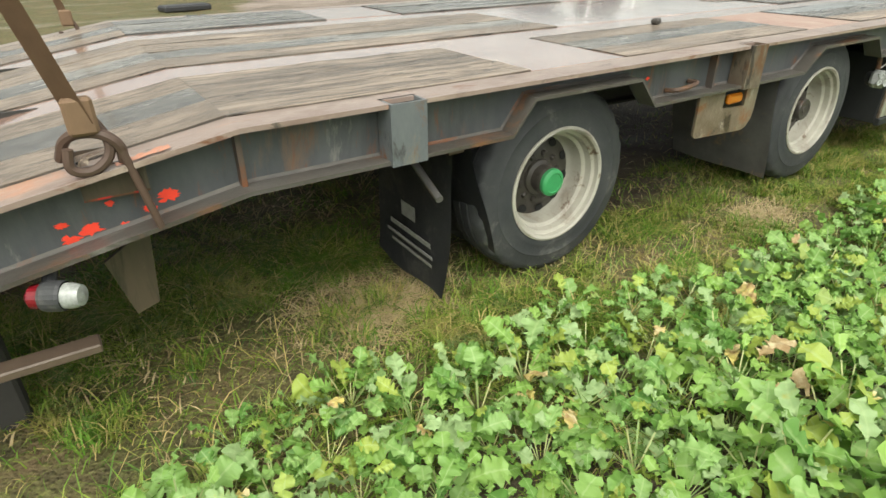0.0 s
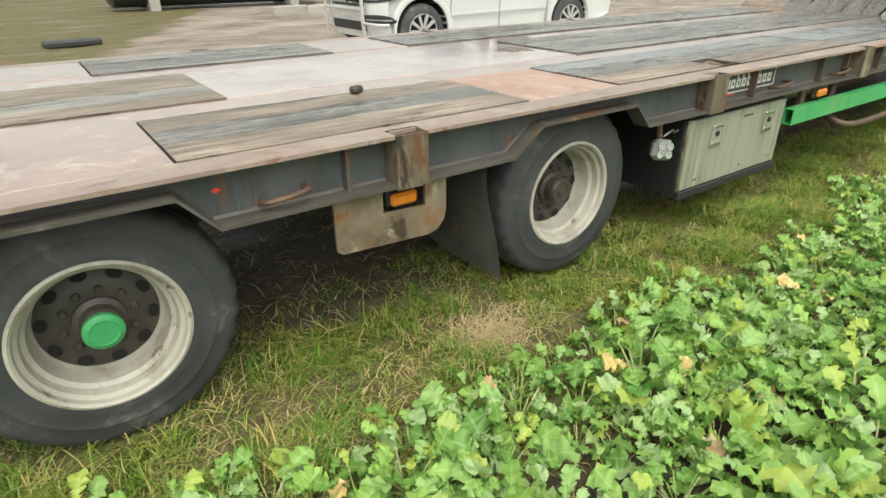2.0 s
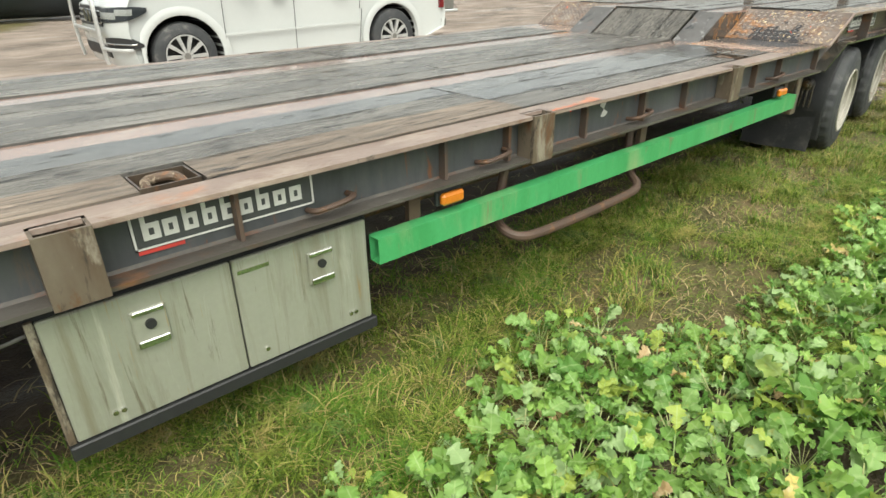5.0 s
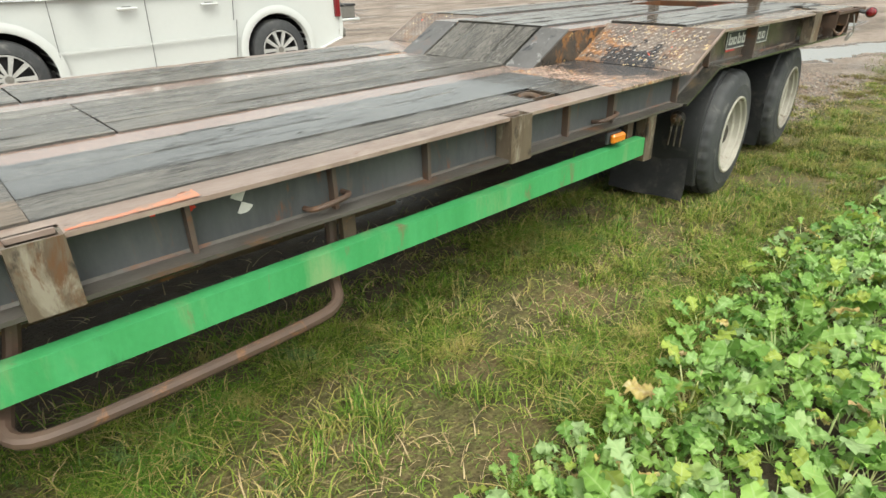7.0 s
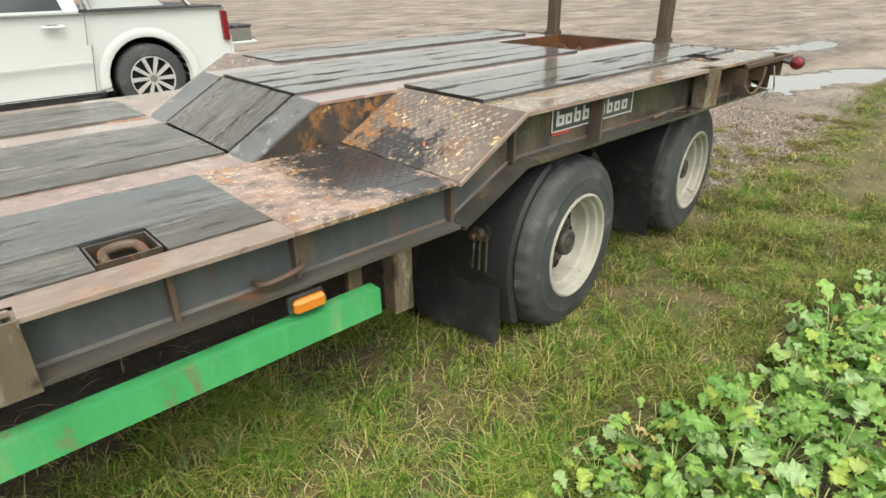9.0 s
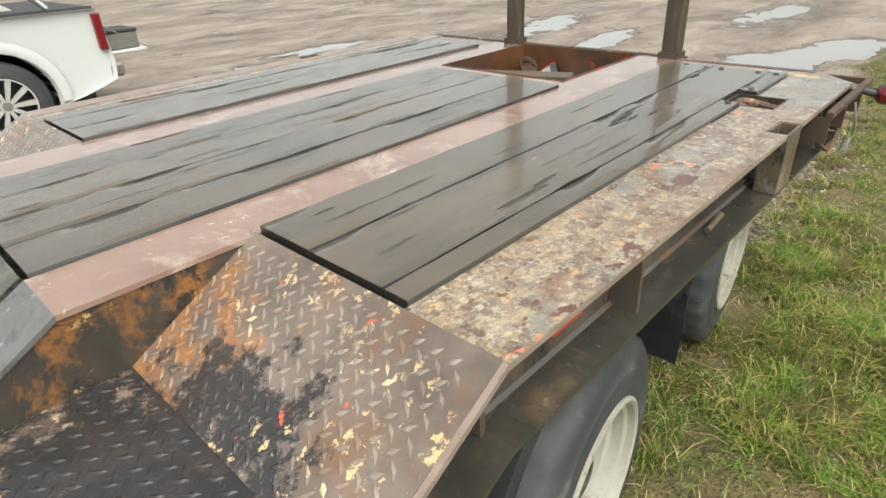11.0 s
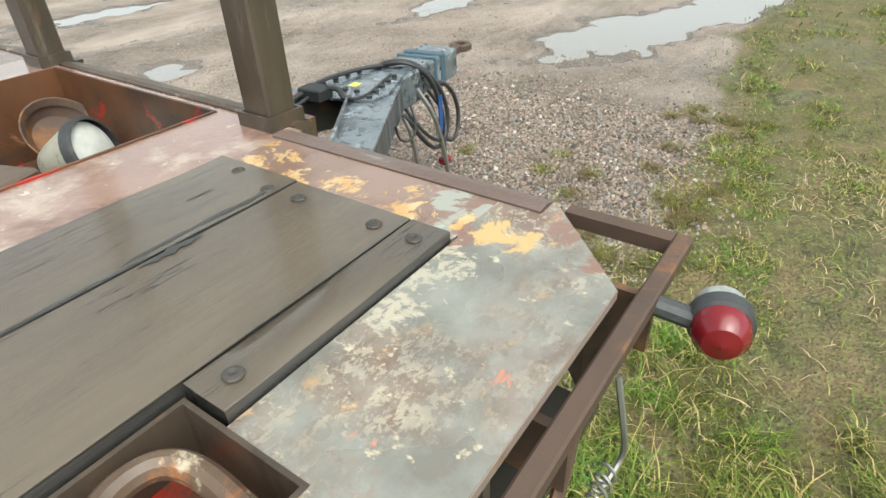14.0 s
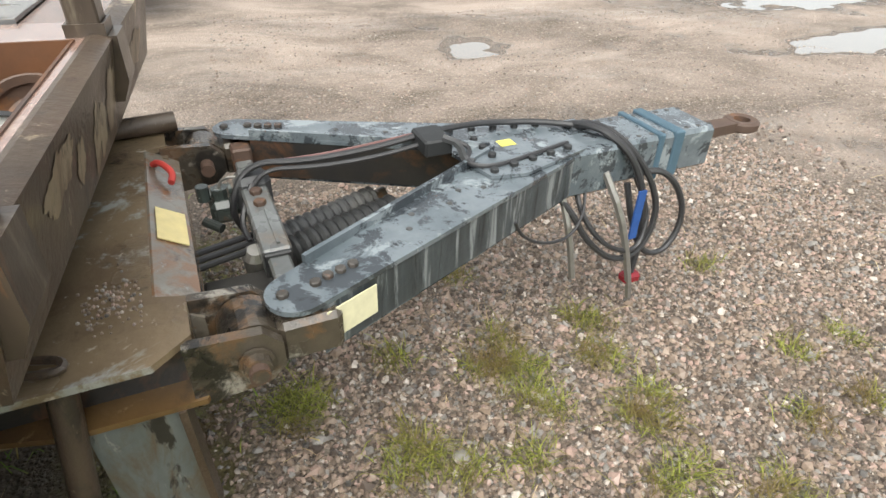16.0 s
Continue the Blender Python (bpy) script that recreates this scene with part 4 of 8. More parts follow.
xs = spaced(-4.0, 20.0, 0.12, 600)
xs = np.concatenate([xs[xs < 9.9], np.arange(9.9, 19.95, 0.07), xs[xs > 19.95]])
ys = spaced(-5.0, 12.0, 0.07, 600)
gx, gy = np.meshgrid(xs, ys, indexing="ij")
gz = height(gx, gy)
nx, ny = gx.shape
verts = np.stack([gx, gy, gz], -1).reshape(-1, 3)
idx = np.arange(nx * ny).reshape(nx, ny)
faces = np.stack([idx[:-1, :-1], idx[1:, :-1], idx[1:, 1:], idx[:-1, 1:]], -1).reshape(-1, 4)
gm = raw("ground", verts.tolist(), faces.tolist(), M["ground"], True)
def wet_mask(x, y):
    """1 at and just above the water in the hollows."""
    return (1 - smooth(LEVEL + 0.0, LEVEL + 0.03, height(x, y))) * smooth(10.0, 11.0, x)


def far_pale_mask(x, y):
    """1 on the smoother far yard, painted paler to carry its wet gloss, 0 where the gravel lies loose."""
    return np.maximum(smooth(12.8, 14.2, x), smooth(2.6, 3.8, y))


for key, fn in (("yard", yard_mask), ("meadow", meadow_mask), ("wet", wet_mask), ("far_pale", far_pale_mask)):
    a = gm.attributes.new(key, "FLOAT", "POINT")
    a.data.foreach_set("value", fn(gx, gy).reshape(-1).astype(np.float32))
tagged(new("ground", gm), "damp field soil and turf running into a wet gravel yard", "ground", kind="structure")


def puddle(cx, cy, rx, ry, turn, level):
    """Still water; the ground that rises through it draws the shore."""
    bm = bmesh.new()
    c, s = math.cos(turn), math.sin(turn)
    ring = [(2.0 * rx * math.cos(a * math.pi / 24), 2.0 * ry * math.sin(a * math.pi / 24)) for a in range(48)]
    bm.faces.new([bm.verts.new((cx + u * c - v * s, cy + u * s + v * c, level)) for u, v in ring])
    solo("puddle", bm, M["water"], "shallow muddy rain puddle on the gravel yard", "puddle", "rain puddles", "structure")


for k, p in enumerate(PUDDLES):
    puddle(*p, LEVEL - 0.004 * (k % 3))

# ---- trailer ----
trailer = thing("low_loader_trailer", "long grey low-loader trailer with worn timber deck, parked on grass", "trailer")
W = 2.5                       # far side is the mirror of the near one about y = 1.25
TOP = [(-2.9, 0.60), (-1.24, 0.868), (7.27, 0.868), (7.60, 1.052), (9.80, 1.052)]
BOT = [(-2.9, 0.42), (-1.24, 0.69), (-0.37, 0.69), (-0.28, 0.80), (0.24, 0.80), (0.34, 0.69), (1.43, 0.69), (1.57, 0.795),
       (2.12, 0.795), (2.22, 0.69), (7.29, 0.69), (7.62, 0.845), (9.80, 0.845)]


def along(path, x):
    for (x0, z0), (x1, z1) in zip(path, path[1:]):
        if x0 <= x <= x1:
            return z0 + (z1 - z0) * (x - x0) / (x1 - x0)
    return path[-1][1]


def clip(path, a, b):
    return [(a, along(path, a))] + [p for p in path if a < p[0] < b] + [(b, along(path, b))]


POCKETS = ((-0.83, -0.71), (0.91, 1.03), (2.665, 2.785), (4.275, 4.395), (5.895, 6.015), (8.98, 9.12))


def rail(side):
    def y(v):
        return v if side == 0 else W - v
    cuts = sorted({p[0] for p in TOP + BOT})
    bm = bmesh.new()
    for a, b in zip(cuts, cuts[1:]):
        slab([(a, along(BOT, a)), (b, along(BOT, b)), (b, along(TOP, b) - 0.012), (a, along(TOP, a) - 0.012)], "y", y(0.055), y(0.067), bm)
    part("side_rail", bm, M["frame"], trailer, "dark grey painted side rail with rust streaks")
    # the outer lip is cut open over each stake pocket
    part("top_flange", strip(clip(TOP, -2.9, 6.66), "y", y(0.03), y(0.10), 0.013), M["flange"], trailer, "scuffed bare and rusty top edge")
    part("top_flange", strip(clip(TOP, 6.66, 7.27), "y", y(-0.02), y(0.122), 0.013), M["sump"], trailer, "wet black edge beside the ramp")
    part("top_flange", strip(clip(TOP, 7.27, 9.80), "y", y(0.022), y(0.07), 0.013), M["flange"], trailer)
    ends = [-2.9] + [v for p in POCKETS for v in p] + [9.80]
    for a, b in zip(ends[::2], ends[1::2]):
        for c, d, lip in ((a, min(b, 6.66), -0.02), (max(a, 7.27), b, -0.042)):
            if c < d:
                part("top_flange", strip(clip(TOP, c, d), "y", y(lip), y(0.03 if lip > -0.03 else 0.022), 0.013), M["flange"], trailer, "scuffed bare and rusty top edge")
    bm, bm2 = bmesh.new(), bmesh.new()
    for (x0, z0), (x1, z1) in zip(BOT, BOT[1:]):
        slab([(x0, z0), (x1, z1), (x1, z1 + 0.012), (x0, z0 + 0.012)], "y", y(-0.02 if x1 < 7.5 else -0.042), y(0.055), bm if x1 < 7.5 else bm2)
    part("bottom_flange", bm, M["ledge"], trailer, "dirt-covered lower flange")
    part("bottom_flange", bm2, M["wetledge"], trailer, "wet dark lower flange")
    bm = bmesh.new()
    for a, b in zip(cuts, cuts[1:]):
        za, zb = along(BOT, a) + 0.012, along(BOT, b) + 0.012
        ring = [[bm.verts.new((px, y(yy), pz + dz)) for yy, dz in ((0.055, 0.0), (0.046, 0.0), (0.0545, 0.008))] for px, pz in ((a, za), (b, zb))]
        bm.faces.new((ring[0][1], ring[1][1], ring[1][2], ring[0][2]))
    part("weld_fillet", bm, M["fillet"], trailer, "pale dusty weld along the foot of the rail")
    for x in (-1.24, 0.76, 3.88, 4.2, 4.68, 5.13, 5.52, 6.33, 6.68, 7.29, 7.61, 8.12, 9.55):
        part("stiffener", box(x - 0.007, x + 0.007, y(0.022 if x < 8 else -0.012), y(0.055), along(BOT, x) + 0.012, along(TOP, x) - 0.013), M["rib"], trailer)
    for x0, x1 in POCKETS:
        zb, zt = along(BOT, x0) - (0.004 if x0 < 8 else -0.014), along(TOP, x0) + 0.002
        a, b = sorted((y(-0.044 if x0 > 8 else -0.03), y(0.022 if x0 > 8 else 0.05)))
        part("stake_pocket", shell(x0, x1, a, b, zb, zt - 0.002, 0.009), M["pocketgrey" if x0 < 0 else "pocket"], trailer, "blue-grey stake pocket with rusty welds" if x0 < 0 else "stained cream stake pocket")
    for x in (0.55, 3.42, 4.12, 5.1, 6.62):
        zc, hw = along(BOT, x) + (0.045 if x < 8 else 0.03), 0.07 if x < 8 else 0.045
        part("lashing_eye", tube([(x - hw, y(0.05), zc - 0.01), (x - hw, y(-0.01), zc), (x + hw, y(-0.01), zc + 0.015), (x + hw, y(0.05), zc + 0.01)], 0.0095, 8, None, 2), M["rust"], trailer, "", 1)
    part("ledge_bar", rod((8.60, y(0.02), 0.865), (8.72, y(0.026), 0.869), 0.009, 10), M["pocket"], trailer, "short pale bar lying on the ledge", 1)


rail(0)
rail(1)

# deck strips of steel between the boards
ZD, ZU = 0.866, 1.050
LOW = [(-2.9, 0.598), (-1.24, ZD)]
for y0, y1 in ((0.68, 0.88), (1.62, 1.84)):
    part("deck_strip", strip(LOW + [(6.86, ZD)], "y", y0, y1, 0.012), M["deckplate"], trailer, "wet red-brown steel deck strip")
    part("deck_strip", strip([(6.86, ZD), (7.18, ZU)], "y", y0, y1, 0.012), M["wetsteel"], trailer, "wet blue-grey steel ramp strip")
    part("deck_strip", strip([(7.18, ZU), (9.26, ZU)], "y", y0, y1, 0.012), M["deckplate"], trailer, "wet red-brown steel deck strip")
part("deck_strip", strip([(7.60, ZU), (9.24, ZU)], "y", 0.07, 0.185, 0.012), M["patched"], trailer, "flaking grey and cream deck edge")
part("deck_strip", strip([(7.60, ZU), (9.80, ZU)], "y", W - 0.19, W - 0.07, 0.012), M["patched"], trailer)
part("edge_plate", strip([(7.60, ZU + 0.004), (8.98, ZU + 0.004)], "y", -0.041, 0.19, 0.003), M["patched"], trailer, "flaking grey and cream paint over rust")
bm = slab([(9.12, -0.041), (9.80, -0.041), (9.80, 0.185), (9.41, 0.185), (9.41, 0.075), (9.24, 0.075), (9.24, 0.185), (8.98, 0.185), (8.98, 0.022), (9.12, 0.022)], "z", ZU + 0.001, ZU + 0.004)
part("edge_plate", bm, M["patched"], trailer, "flaking grey and cream paint over rust")
part("corner_deck", slab([(9.80, -0.041), (9.945, 0.10), (9.96, 0.118), (9.916, 0.118), (9.916, 0.19), (9.80, 0.19)], "z", ZU - 0.01, ZU + 0.003), M["patched"], trailer, "chamfered deck corner with flaking paint")
part("corner_deck", slab([(9.80, W + 0.02), (9.945, W - 0.10), (9.975, W - 0.10), (9.975, W - 0.19), (9.80, W - 0.19)], "z", ZU - 0.01, ZU + 0.003), M["patched"], trailer)
# strips round the well and the front cross plate
part("deck_strip", strip([(9.26, ZU), (9.975, ZU)], "y", 0.68, 0.93, 0.012), M["deckplate"], trailer)
part("deck_strip", strip([(9.26, ZU), (9.975, ZU)], "y", 1.64, 1.84, 0.012), M["deckplate"], trailer)
part("deck_strip", box(9.165, 9.26, 0.88, 1.62, ZU - 0.012, ZU), M["deckplate"], trailer)
part("front_plate", box(9.79, 9.916, 0.19, 0.68, ZU - 0.012, ZU + 0.003), M["frontpaint"], trailer, "brown front deck plate with flaking yellow paint")
part("front_plate", box(9.95, 9.975, 0.93, 1.64, ZU - 0.012, ZU), M["deckplate"], trailer)
part("front_plate", box(9.79, 9.975, 1.84, W - 0.19, ZU - 0.012, ZU), M["frontpaint"], trailer)
# steel sheets let into the lower deck
for y0, y1 in ((0.10, 0.68), (1.84, 2.40)):
    for x0, x1 in ((-0.20, 0.28), (1.60, 2.13)):
        part("deck_plate", box(x0, x1, y0 + 0.002, y1 - 0.002, 0.845, 0.868, 0.003), M["deckorange" if x0 > 1 and y0 < 1 else "deckplate"], trailer, "worn pink-brown steel plate over the wheels")
part("deck_plate", box(0.66, 2.70, 0.882, 1.618, 0.845, 0.868, 0.003), M["wetsheet"], trailer, "wet steel sheet let into the timber deck")
# added unseen sheets that stop light coming up between the boards
part("underdeck", strip([(-2.9, 0.53), (-1.24, 0.80), (7.2, 0.80)], "y", 0.07, W - 0.07, 0.01), M["under"], trailer)
part("underdeck", box(7.66, 9.10, 0.07, W - 0.07, 0.95, 0.96), M["under"], trailer)
part("underdeck", box(9.10, 9.95, 0.07, 0.90, 0.95, 0.96), M["under"], trailer)

# gooseneck: chequer ramps, corridor walls and ramp boards
for y0, y1 in ((-0.03, 0.70), (W - 0.70, W + 0.03)):
    part("chequer_floor", box(6.66, 7.27, y0 + 0.122 if y0 < 0 else y0, y1 if y0 < 0 else y1 - 0.122, 0.855, 0.869), M["sump"], trailer, "rusty chequer plate floor")
    part("chequer_ramp", slab([(7.27, 0.871), (7.60, 1.055), (7.60, 1.04), (7.29, 0.862)], "y", y0, y1), M["chequer"], trailer, "rusty chequer plate ramp")
    yw = 0.69 if y0 < 0 else W - 0.69
    part("step_wall", slab([(6.87, 0.86), (7.18, ZU - 0.013), (7.62, ZU - 0.013), (7.3, 0.86)], "y", yw - 0.004, yw + 0.004), M["stepwall"], trailer, "oily upright step wall with orange rust")


def lozenges(x0, x1, y0, y1, place, material=M["tread"]):
    """Raised tread marks, each set across its neighbours on a grid turned by 45 degrees, joined."""
    verts, faces = [], []
    p, k2 = 0.029, math.sqrt(0.5)
    n = int((x1 - x0 + y1 - y0) / p)
    for i in range(-n, n):
        for j in range(-n, n):
            cx, cy = x0 + (i - j) * p * k2, y0 + (i + j) * p * k2
            if not (x0 + 0.012 < cx < x1 - 0.012 and y0 + 0.012 < cy < y1 - 0.012):
                continue
            a = radians(45 if (i + j) % 2 else -45)
            c, s = math.cos(a), math.sin(a)
            k = len(verts)
            for u, v, h in ((-0.0175, 0, 0), (0, -0.0062, 0), (0.0175, 0, 0), (0, 0.0062, 0), (-0.008, -0.001, 0.003), (0.008, 0.001, 0.003)):
                verts.append(place(cx + u * c - v * s, cy + u * s + v * c, h))
            faces += [(k, k + 1, k + 4), (k + 1, k + 5, k + 4), (k + 1, k + 2, k + 5), (k + 2, k + 3, k + 5), (k + 3, k + 4, k + 5), (k + 3, k, k + 4)]
    return raw("tread_pattern", verts, faces, material)


ramp_n = Vector((-(1.055 - 0.871), 0, 0.33)).normalized()


def on_ramp(u, v, h):
    f = u / 0.378
    p = Vector((7.27 + 0.33 * f, v, 0.871 + 0.184 * f)) + ramp_n * h
    return tuple(p)


part("tread_pattern", lozenges(0.01, 0.37, 0.0, 0.69, on_ramp), None, trailer)["kind"] = "stuff"
part("tread_pattern", lozenges(6.67, 7.26, 0.12, 0.69, lambda u, v, h: (u, v, 0.869 + h * 0.7), M["sump"]), None, trailer)["kind"] = "stuff"
part("tread_pattern", lozenges(0.01, 0.37, 1.81, 2.5, on_ramp), None, trailer)["kind"] = "stuff"

# well with its contents
bm = shell(9.255, 9.955, 0.925, 1.645, 0.83, ZU + 0.004, 0.007)
part("well_wall", bm, M["pit"], trailer, "rusty red painted stowage well")
part("well_floor", box(9.255, 9.955, 0.925, 1.645, 0.82, 0.83), M["pit"], trailer)

# lashing ring pockets


def ring_pocket(x0, x1, y0, y1, z):
    part("ring_pocket", shell(x0, x1, y0, y1, z - 0.075, z + 0.002, 0.006), M["post"], trailer, "recessed lashing pocket")
    part("pocket_floor", box(x0, x1, y0, y1, z - 0.08, z - 0.075), M["pit"], trailer, "rusty pocket floor")
    # a black sheet on the floor, the hole's shade as colour
    part("drain_hole", box(x0 + 0.045, x1 - 0.04, y0 + 0.03, y1 - 0.07, z - 0.0748, z - 0.0735), M["void"], trailer)
    cy, cx, r = (y0 + y1) / 2, (x0 + x1) / 2, 0.045
    part("lashing_ring", tube([(cx - r, y0 + 0.015, z - 0.03), (cx - r * 1.1, cy + 0.02, z - 0.015), (cx - r * 0.6, y1 - 0.03, z - 0.01), (cx + r * 0.6, y1 - 0.03, z - 0.01), (cx + r * 1.1, cy + 0.02, z - 0.015), (cx + r, y0 + 0.015, z - 0.03)], 0.014, 10), M["ring"], trailer, "rusty lashing ring", 1)


ring_pocket(9.24, 9.41, 0.075, 0.25, ZU + 0.003)
ring_pocket(6.20, 6.36, 0.13, 0.27, 0.87)
ring_pocket(2.93, 3.09, 0.13, 0.27, 0.87)
ring_pocket(-1.60, -1.46, 0.02, 0.16, 0.825)

# front beam, sockets, chamfered corner
part("front_beam", slab([(9.95, 0.82), (9.976, ZU - 0.013), (9.976, ZU + 0.004), (9.99, ZU + 0.008), (10.03, ZU - 0.004), (9.985, 0.82)], "y", 0.705, W - 0.12), M["beam"], trailer, "muddy brown front cross beam with flaking paint")
part("front_beam", slab([(9.915, 0.82), (9.93, ZU - 0.014), (9.955, ZU - 0.014), (9.94, 0.82)], "y", 0.12, 0.703), M["mudface"], trailer, "wet muddy front cross beam")
part("front_lip", slab([(9.917, ZU - 0.012), (9.917, ZU + 0.006), (9.94, ZU + 0.008), (9.968, ZU - 0.001), (9.966, ZU - 0.012)], "y", 0.12, 0.70), M["frontlip"], trailer, "worn brown front lip of the deck")


def beam_patch(cy, cz, ry, rz, seed):
    """A flake of old cream paint left on the sloping face of the front beam."""
    r = random.Random(seed)
    ph = [r.uniform(0, 6.28) for _ in range(3)]
    bm = bmesh.new()
    ring = []
    for k in range(72):
        a = 2 * math.pi * k / 72
        f = (1 + 0.2 * math.sin(2 * a + ph[0]) + 0.12 * math.sin(5 * a + ph[1]) + 0.05 * math.sin(13 * a + ph[2])) * r.uniform(0.9, 1.06)
        z = cz + rz * f * math.sin(a)
        ring.append(bm.verts.new((9.9865 + (z - 0.82) * 0.2, cy + ry * f * math.cos(a), z)))
    bm.faces.new(ring)
    bmesh.ops.triangulate(bm, faces=bm.faces[:])
    part("paint_flake", bm, M["oldcream"], trailer, "streaked old cream paint")


for k, p in enumerate(((1.58, 0.93, 0.075, 0.06), (1.06, 0.975, 0.09, 0.05), (1.39, 0.91, 0.04, 0.07), (1.22, 0.93, 0.03, 0.05), (2.05, 0.92, 0.12, 0.06), (0.55, 0.93, 0.1, 0.04), (1.46, 0.90, 0.05, 0.05))):
    beam_patch(*p, k)
for yc in (0.765, 1.72):
    part("post_bracket", slab([(9.99, 0.89), (10.02, 0.89), (10.042, 0.94), (10.042, ZU + 0.002), (10.022, ZU + 0.002)], "y", yc - 0.055, yc + 0.055), M["post"], trailer, "welded bracket in front of the post")
    part("post_socket", shell(9.93, 10.02, yc - 0.049, yc + 0.049, 0.93, ZU + 0.03, 0.006), M["post"], trailer, "welded socket for the upright post")
for s in (0, 1):
    pts = [(9.80, -0.04), (9.96, 0.118), (9.94, 0.118), (9.80, -0.01)]
    pts = [(a, b if s == 0 else W - b) for a, b in pts]
    part("corner_plate", slab(pts, "z", 0.86, ZU - 0.011), M["beam"], trailer)

# underframe
for yb in (0.80, 1.62):
    part("main_beam", box(-2.4, 7.4, yb, yb + 0.012, 0.46, 0.80), M["under"], trailer)
    part("main_beam_flange", box(-2.4, 7.4, yb - 0.06, yb + 0.07, 0.45, 0.462), M["under"], trailer)
    part("neck_beam", box(7.4, 9.1, yb, yb + 0.012, 0.72, 0.95), M["under"], trailer)
for x in (-1.9, -1.2, -0.6, 0.6, 1.25, 2.5, 3.4, 4.3, 5.2, 6.1, 7.0):
    part("cross_member", box(x, x + 0.05, 0.07, W - 0.07, 0.70, 0.80), M["under"], trailer)
part("turntable", lathe([(0.55, 0.0), (0.55, 0.10), (0.45, 0.10), (0.45, 0.0)], 40, None, Matrix.Translation((8.72, 1.25, 0.84)) @ Matrix.Rotation(radians(90), 4, "X")), M["under"], trailer)
for x in (0.0, 1.855):
    part("axle", rod((x, 0.30, 0.40), (x, W - 0.30, 0.40), 0.06), M["under"], trailer, "", 1)
    for yb in (0.72, W - 0.72):
        part("leaf_spring", strip([(x - 0.5, 0.52), (x - 0.2, 0.46), (x + 0.2, 0.46), (x + 0.5, 0.52)], "y", yb - 0.04, yb + 0.04, 0.05), M["under"], trailer)
part("air_tank", lathe([(0.02, 0), (0.11, 0.03), (0.12, 0.08), (0.12, 0.72), (0.11, 0.77), (0.02, 0.80)], 24, None, pose(4.85, 0.42, 0.60, 0, 0, 90)), M["steel"], trailer, "grey cylindrical air tank", 1)
part("air_pipe", tube([(4.2, 0.3, 0.62), (4.5, 0.2, 0.6), (4.9, 0.25, 0.66), (5.6, 0.3, 0.64), (6.6, 0.35, 0.68)], 0.012), M["hose"], trailer, "", 1)
part("cable_duct", box(3.7, 5.6, 0.34, 0.40, 0.50, 0.56), M["rust"], trailer)

# wheels


def wheel_meshes():
    prof = [(0.236, 0.0), (0.262, -0.004), (0.268, -0.001), (0.31, -0.002), (0.315, 0.002), (0.352, 0.006), (0.372, 0.014), (0.388, 0.026), (0.394, 0.04), (0.3955, 0.07), (0.386, 0.071), (0.386, 0.079), (0.397, 0.08), (0.399, 0.115), (0.388, 0.116), (0.388, 0.124), (0.399, 0.125), (0.397, 0.16), (0.386, 0.161), (0.386, 0.169), (0.3955, 0.17), (0.394, 0.2), (0.388, 0.214), (0.372, 0.226), (0.35, 0.234), (0.236, 0.236)]
    bm = lathe(prof, 120)
    for v in bm.verts:
        rr = math.hypot(v.co.x, v.co.z)
        if rr > 0.38 and (v.co.y < 0.045 or v.co.y > 0.195):
            k = int((math.atan2(v.co.z, v.co.x) + math.pi) / (2 * math.pi) * 120 + 0.5)
            if k % 4 < 2:
                f = 1 - 0.009 / rr
                v.co.x *= f
                v.co.z *= f
    tyre = finish("tyre", bm, M["tyre"], 40)
    rim_prof = [(0.262, 0.010), (0.262, -0.006), (0.252, -0.010), (0.243, -0.004), (0.24, 0.015), (0.226, 0.022), (0.22, 0.05), (0.206, 0.06), (0.2, 0.10), (0.195, 0.125), (0.18, 0.137), (0.12, 0.132), (0.10, 0.128), (0.02, 0.128)]
    rim_prof = [(r * 0.915, h) for r, h in rim_prof]
    rim = finish("rim", lathe(rim_prof, 56), M["rim"], 40)
    disc = finish("wheel_disc", lathe([(0.196, 0.122), (0.182, 0.133), (0.13, 0.128), (0.12, 0.122), (0.09, 0.12), (0.02, 0.12)], 48), M["hub"], 40)
    hub = finish("hub", lathe([(0.078, 0.124), (0.074, 0.108), (0.058, 0.1), (0.056, 0.07), (0.06, 0.066), (0.06, 0.05), (0.054, 0.042), (0.04, 0.042), (0.038, 0.046), (0.022, 0.046), (0.02, 0.04), (0.001, 0.04)], 32), M["hub"], 40)
    cap = finish("hub_cap", lathe([(0.057, 0.06), (0.057, 0.03), (0.05, 0.023), (0.04, 0.021), (0.038, 0.024), (0.001, 0.024)], 32), M["greencap"], 40)
    # raised black caps; the shade inside the hand holes is their colour
    hole = bmesh.new()
    lathe([(0.02, -0.004), (0.018, -0.006), (0.001, -0.006)], 16, hole, Matrix.Diagonal((0.8, 1, 1.15, 1)))
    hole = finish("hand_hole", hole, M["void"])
    nut = finish("wheel_nut", lathe([(0.0135, 0.02), (0.0135, 0.0), (0.009, -0.006), (0.001, -0.006)], 6), M["hub"])
    return tyre, rim, disc, hub, cap, hole, nut


TYRE, RIM, DISC, HUB, CAP, HOLE, NUT = wheel_meshes()


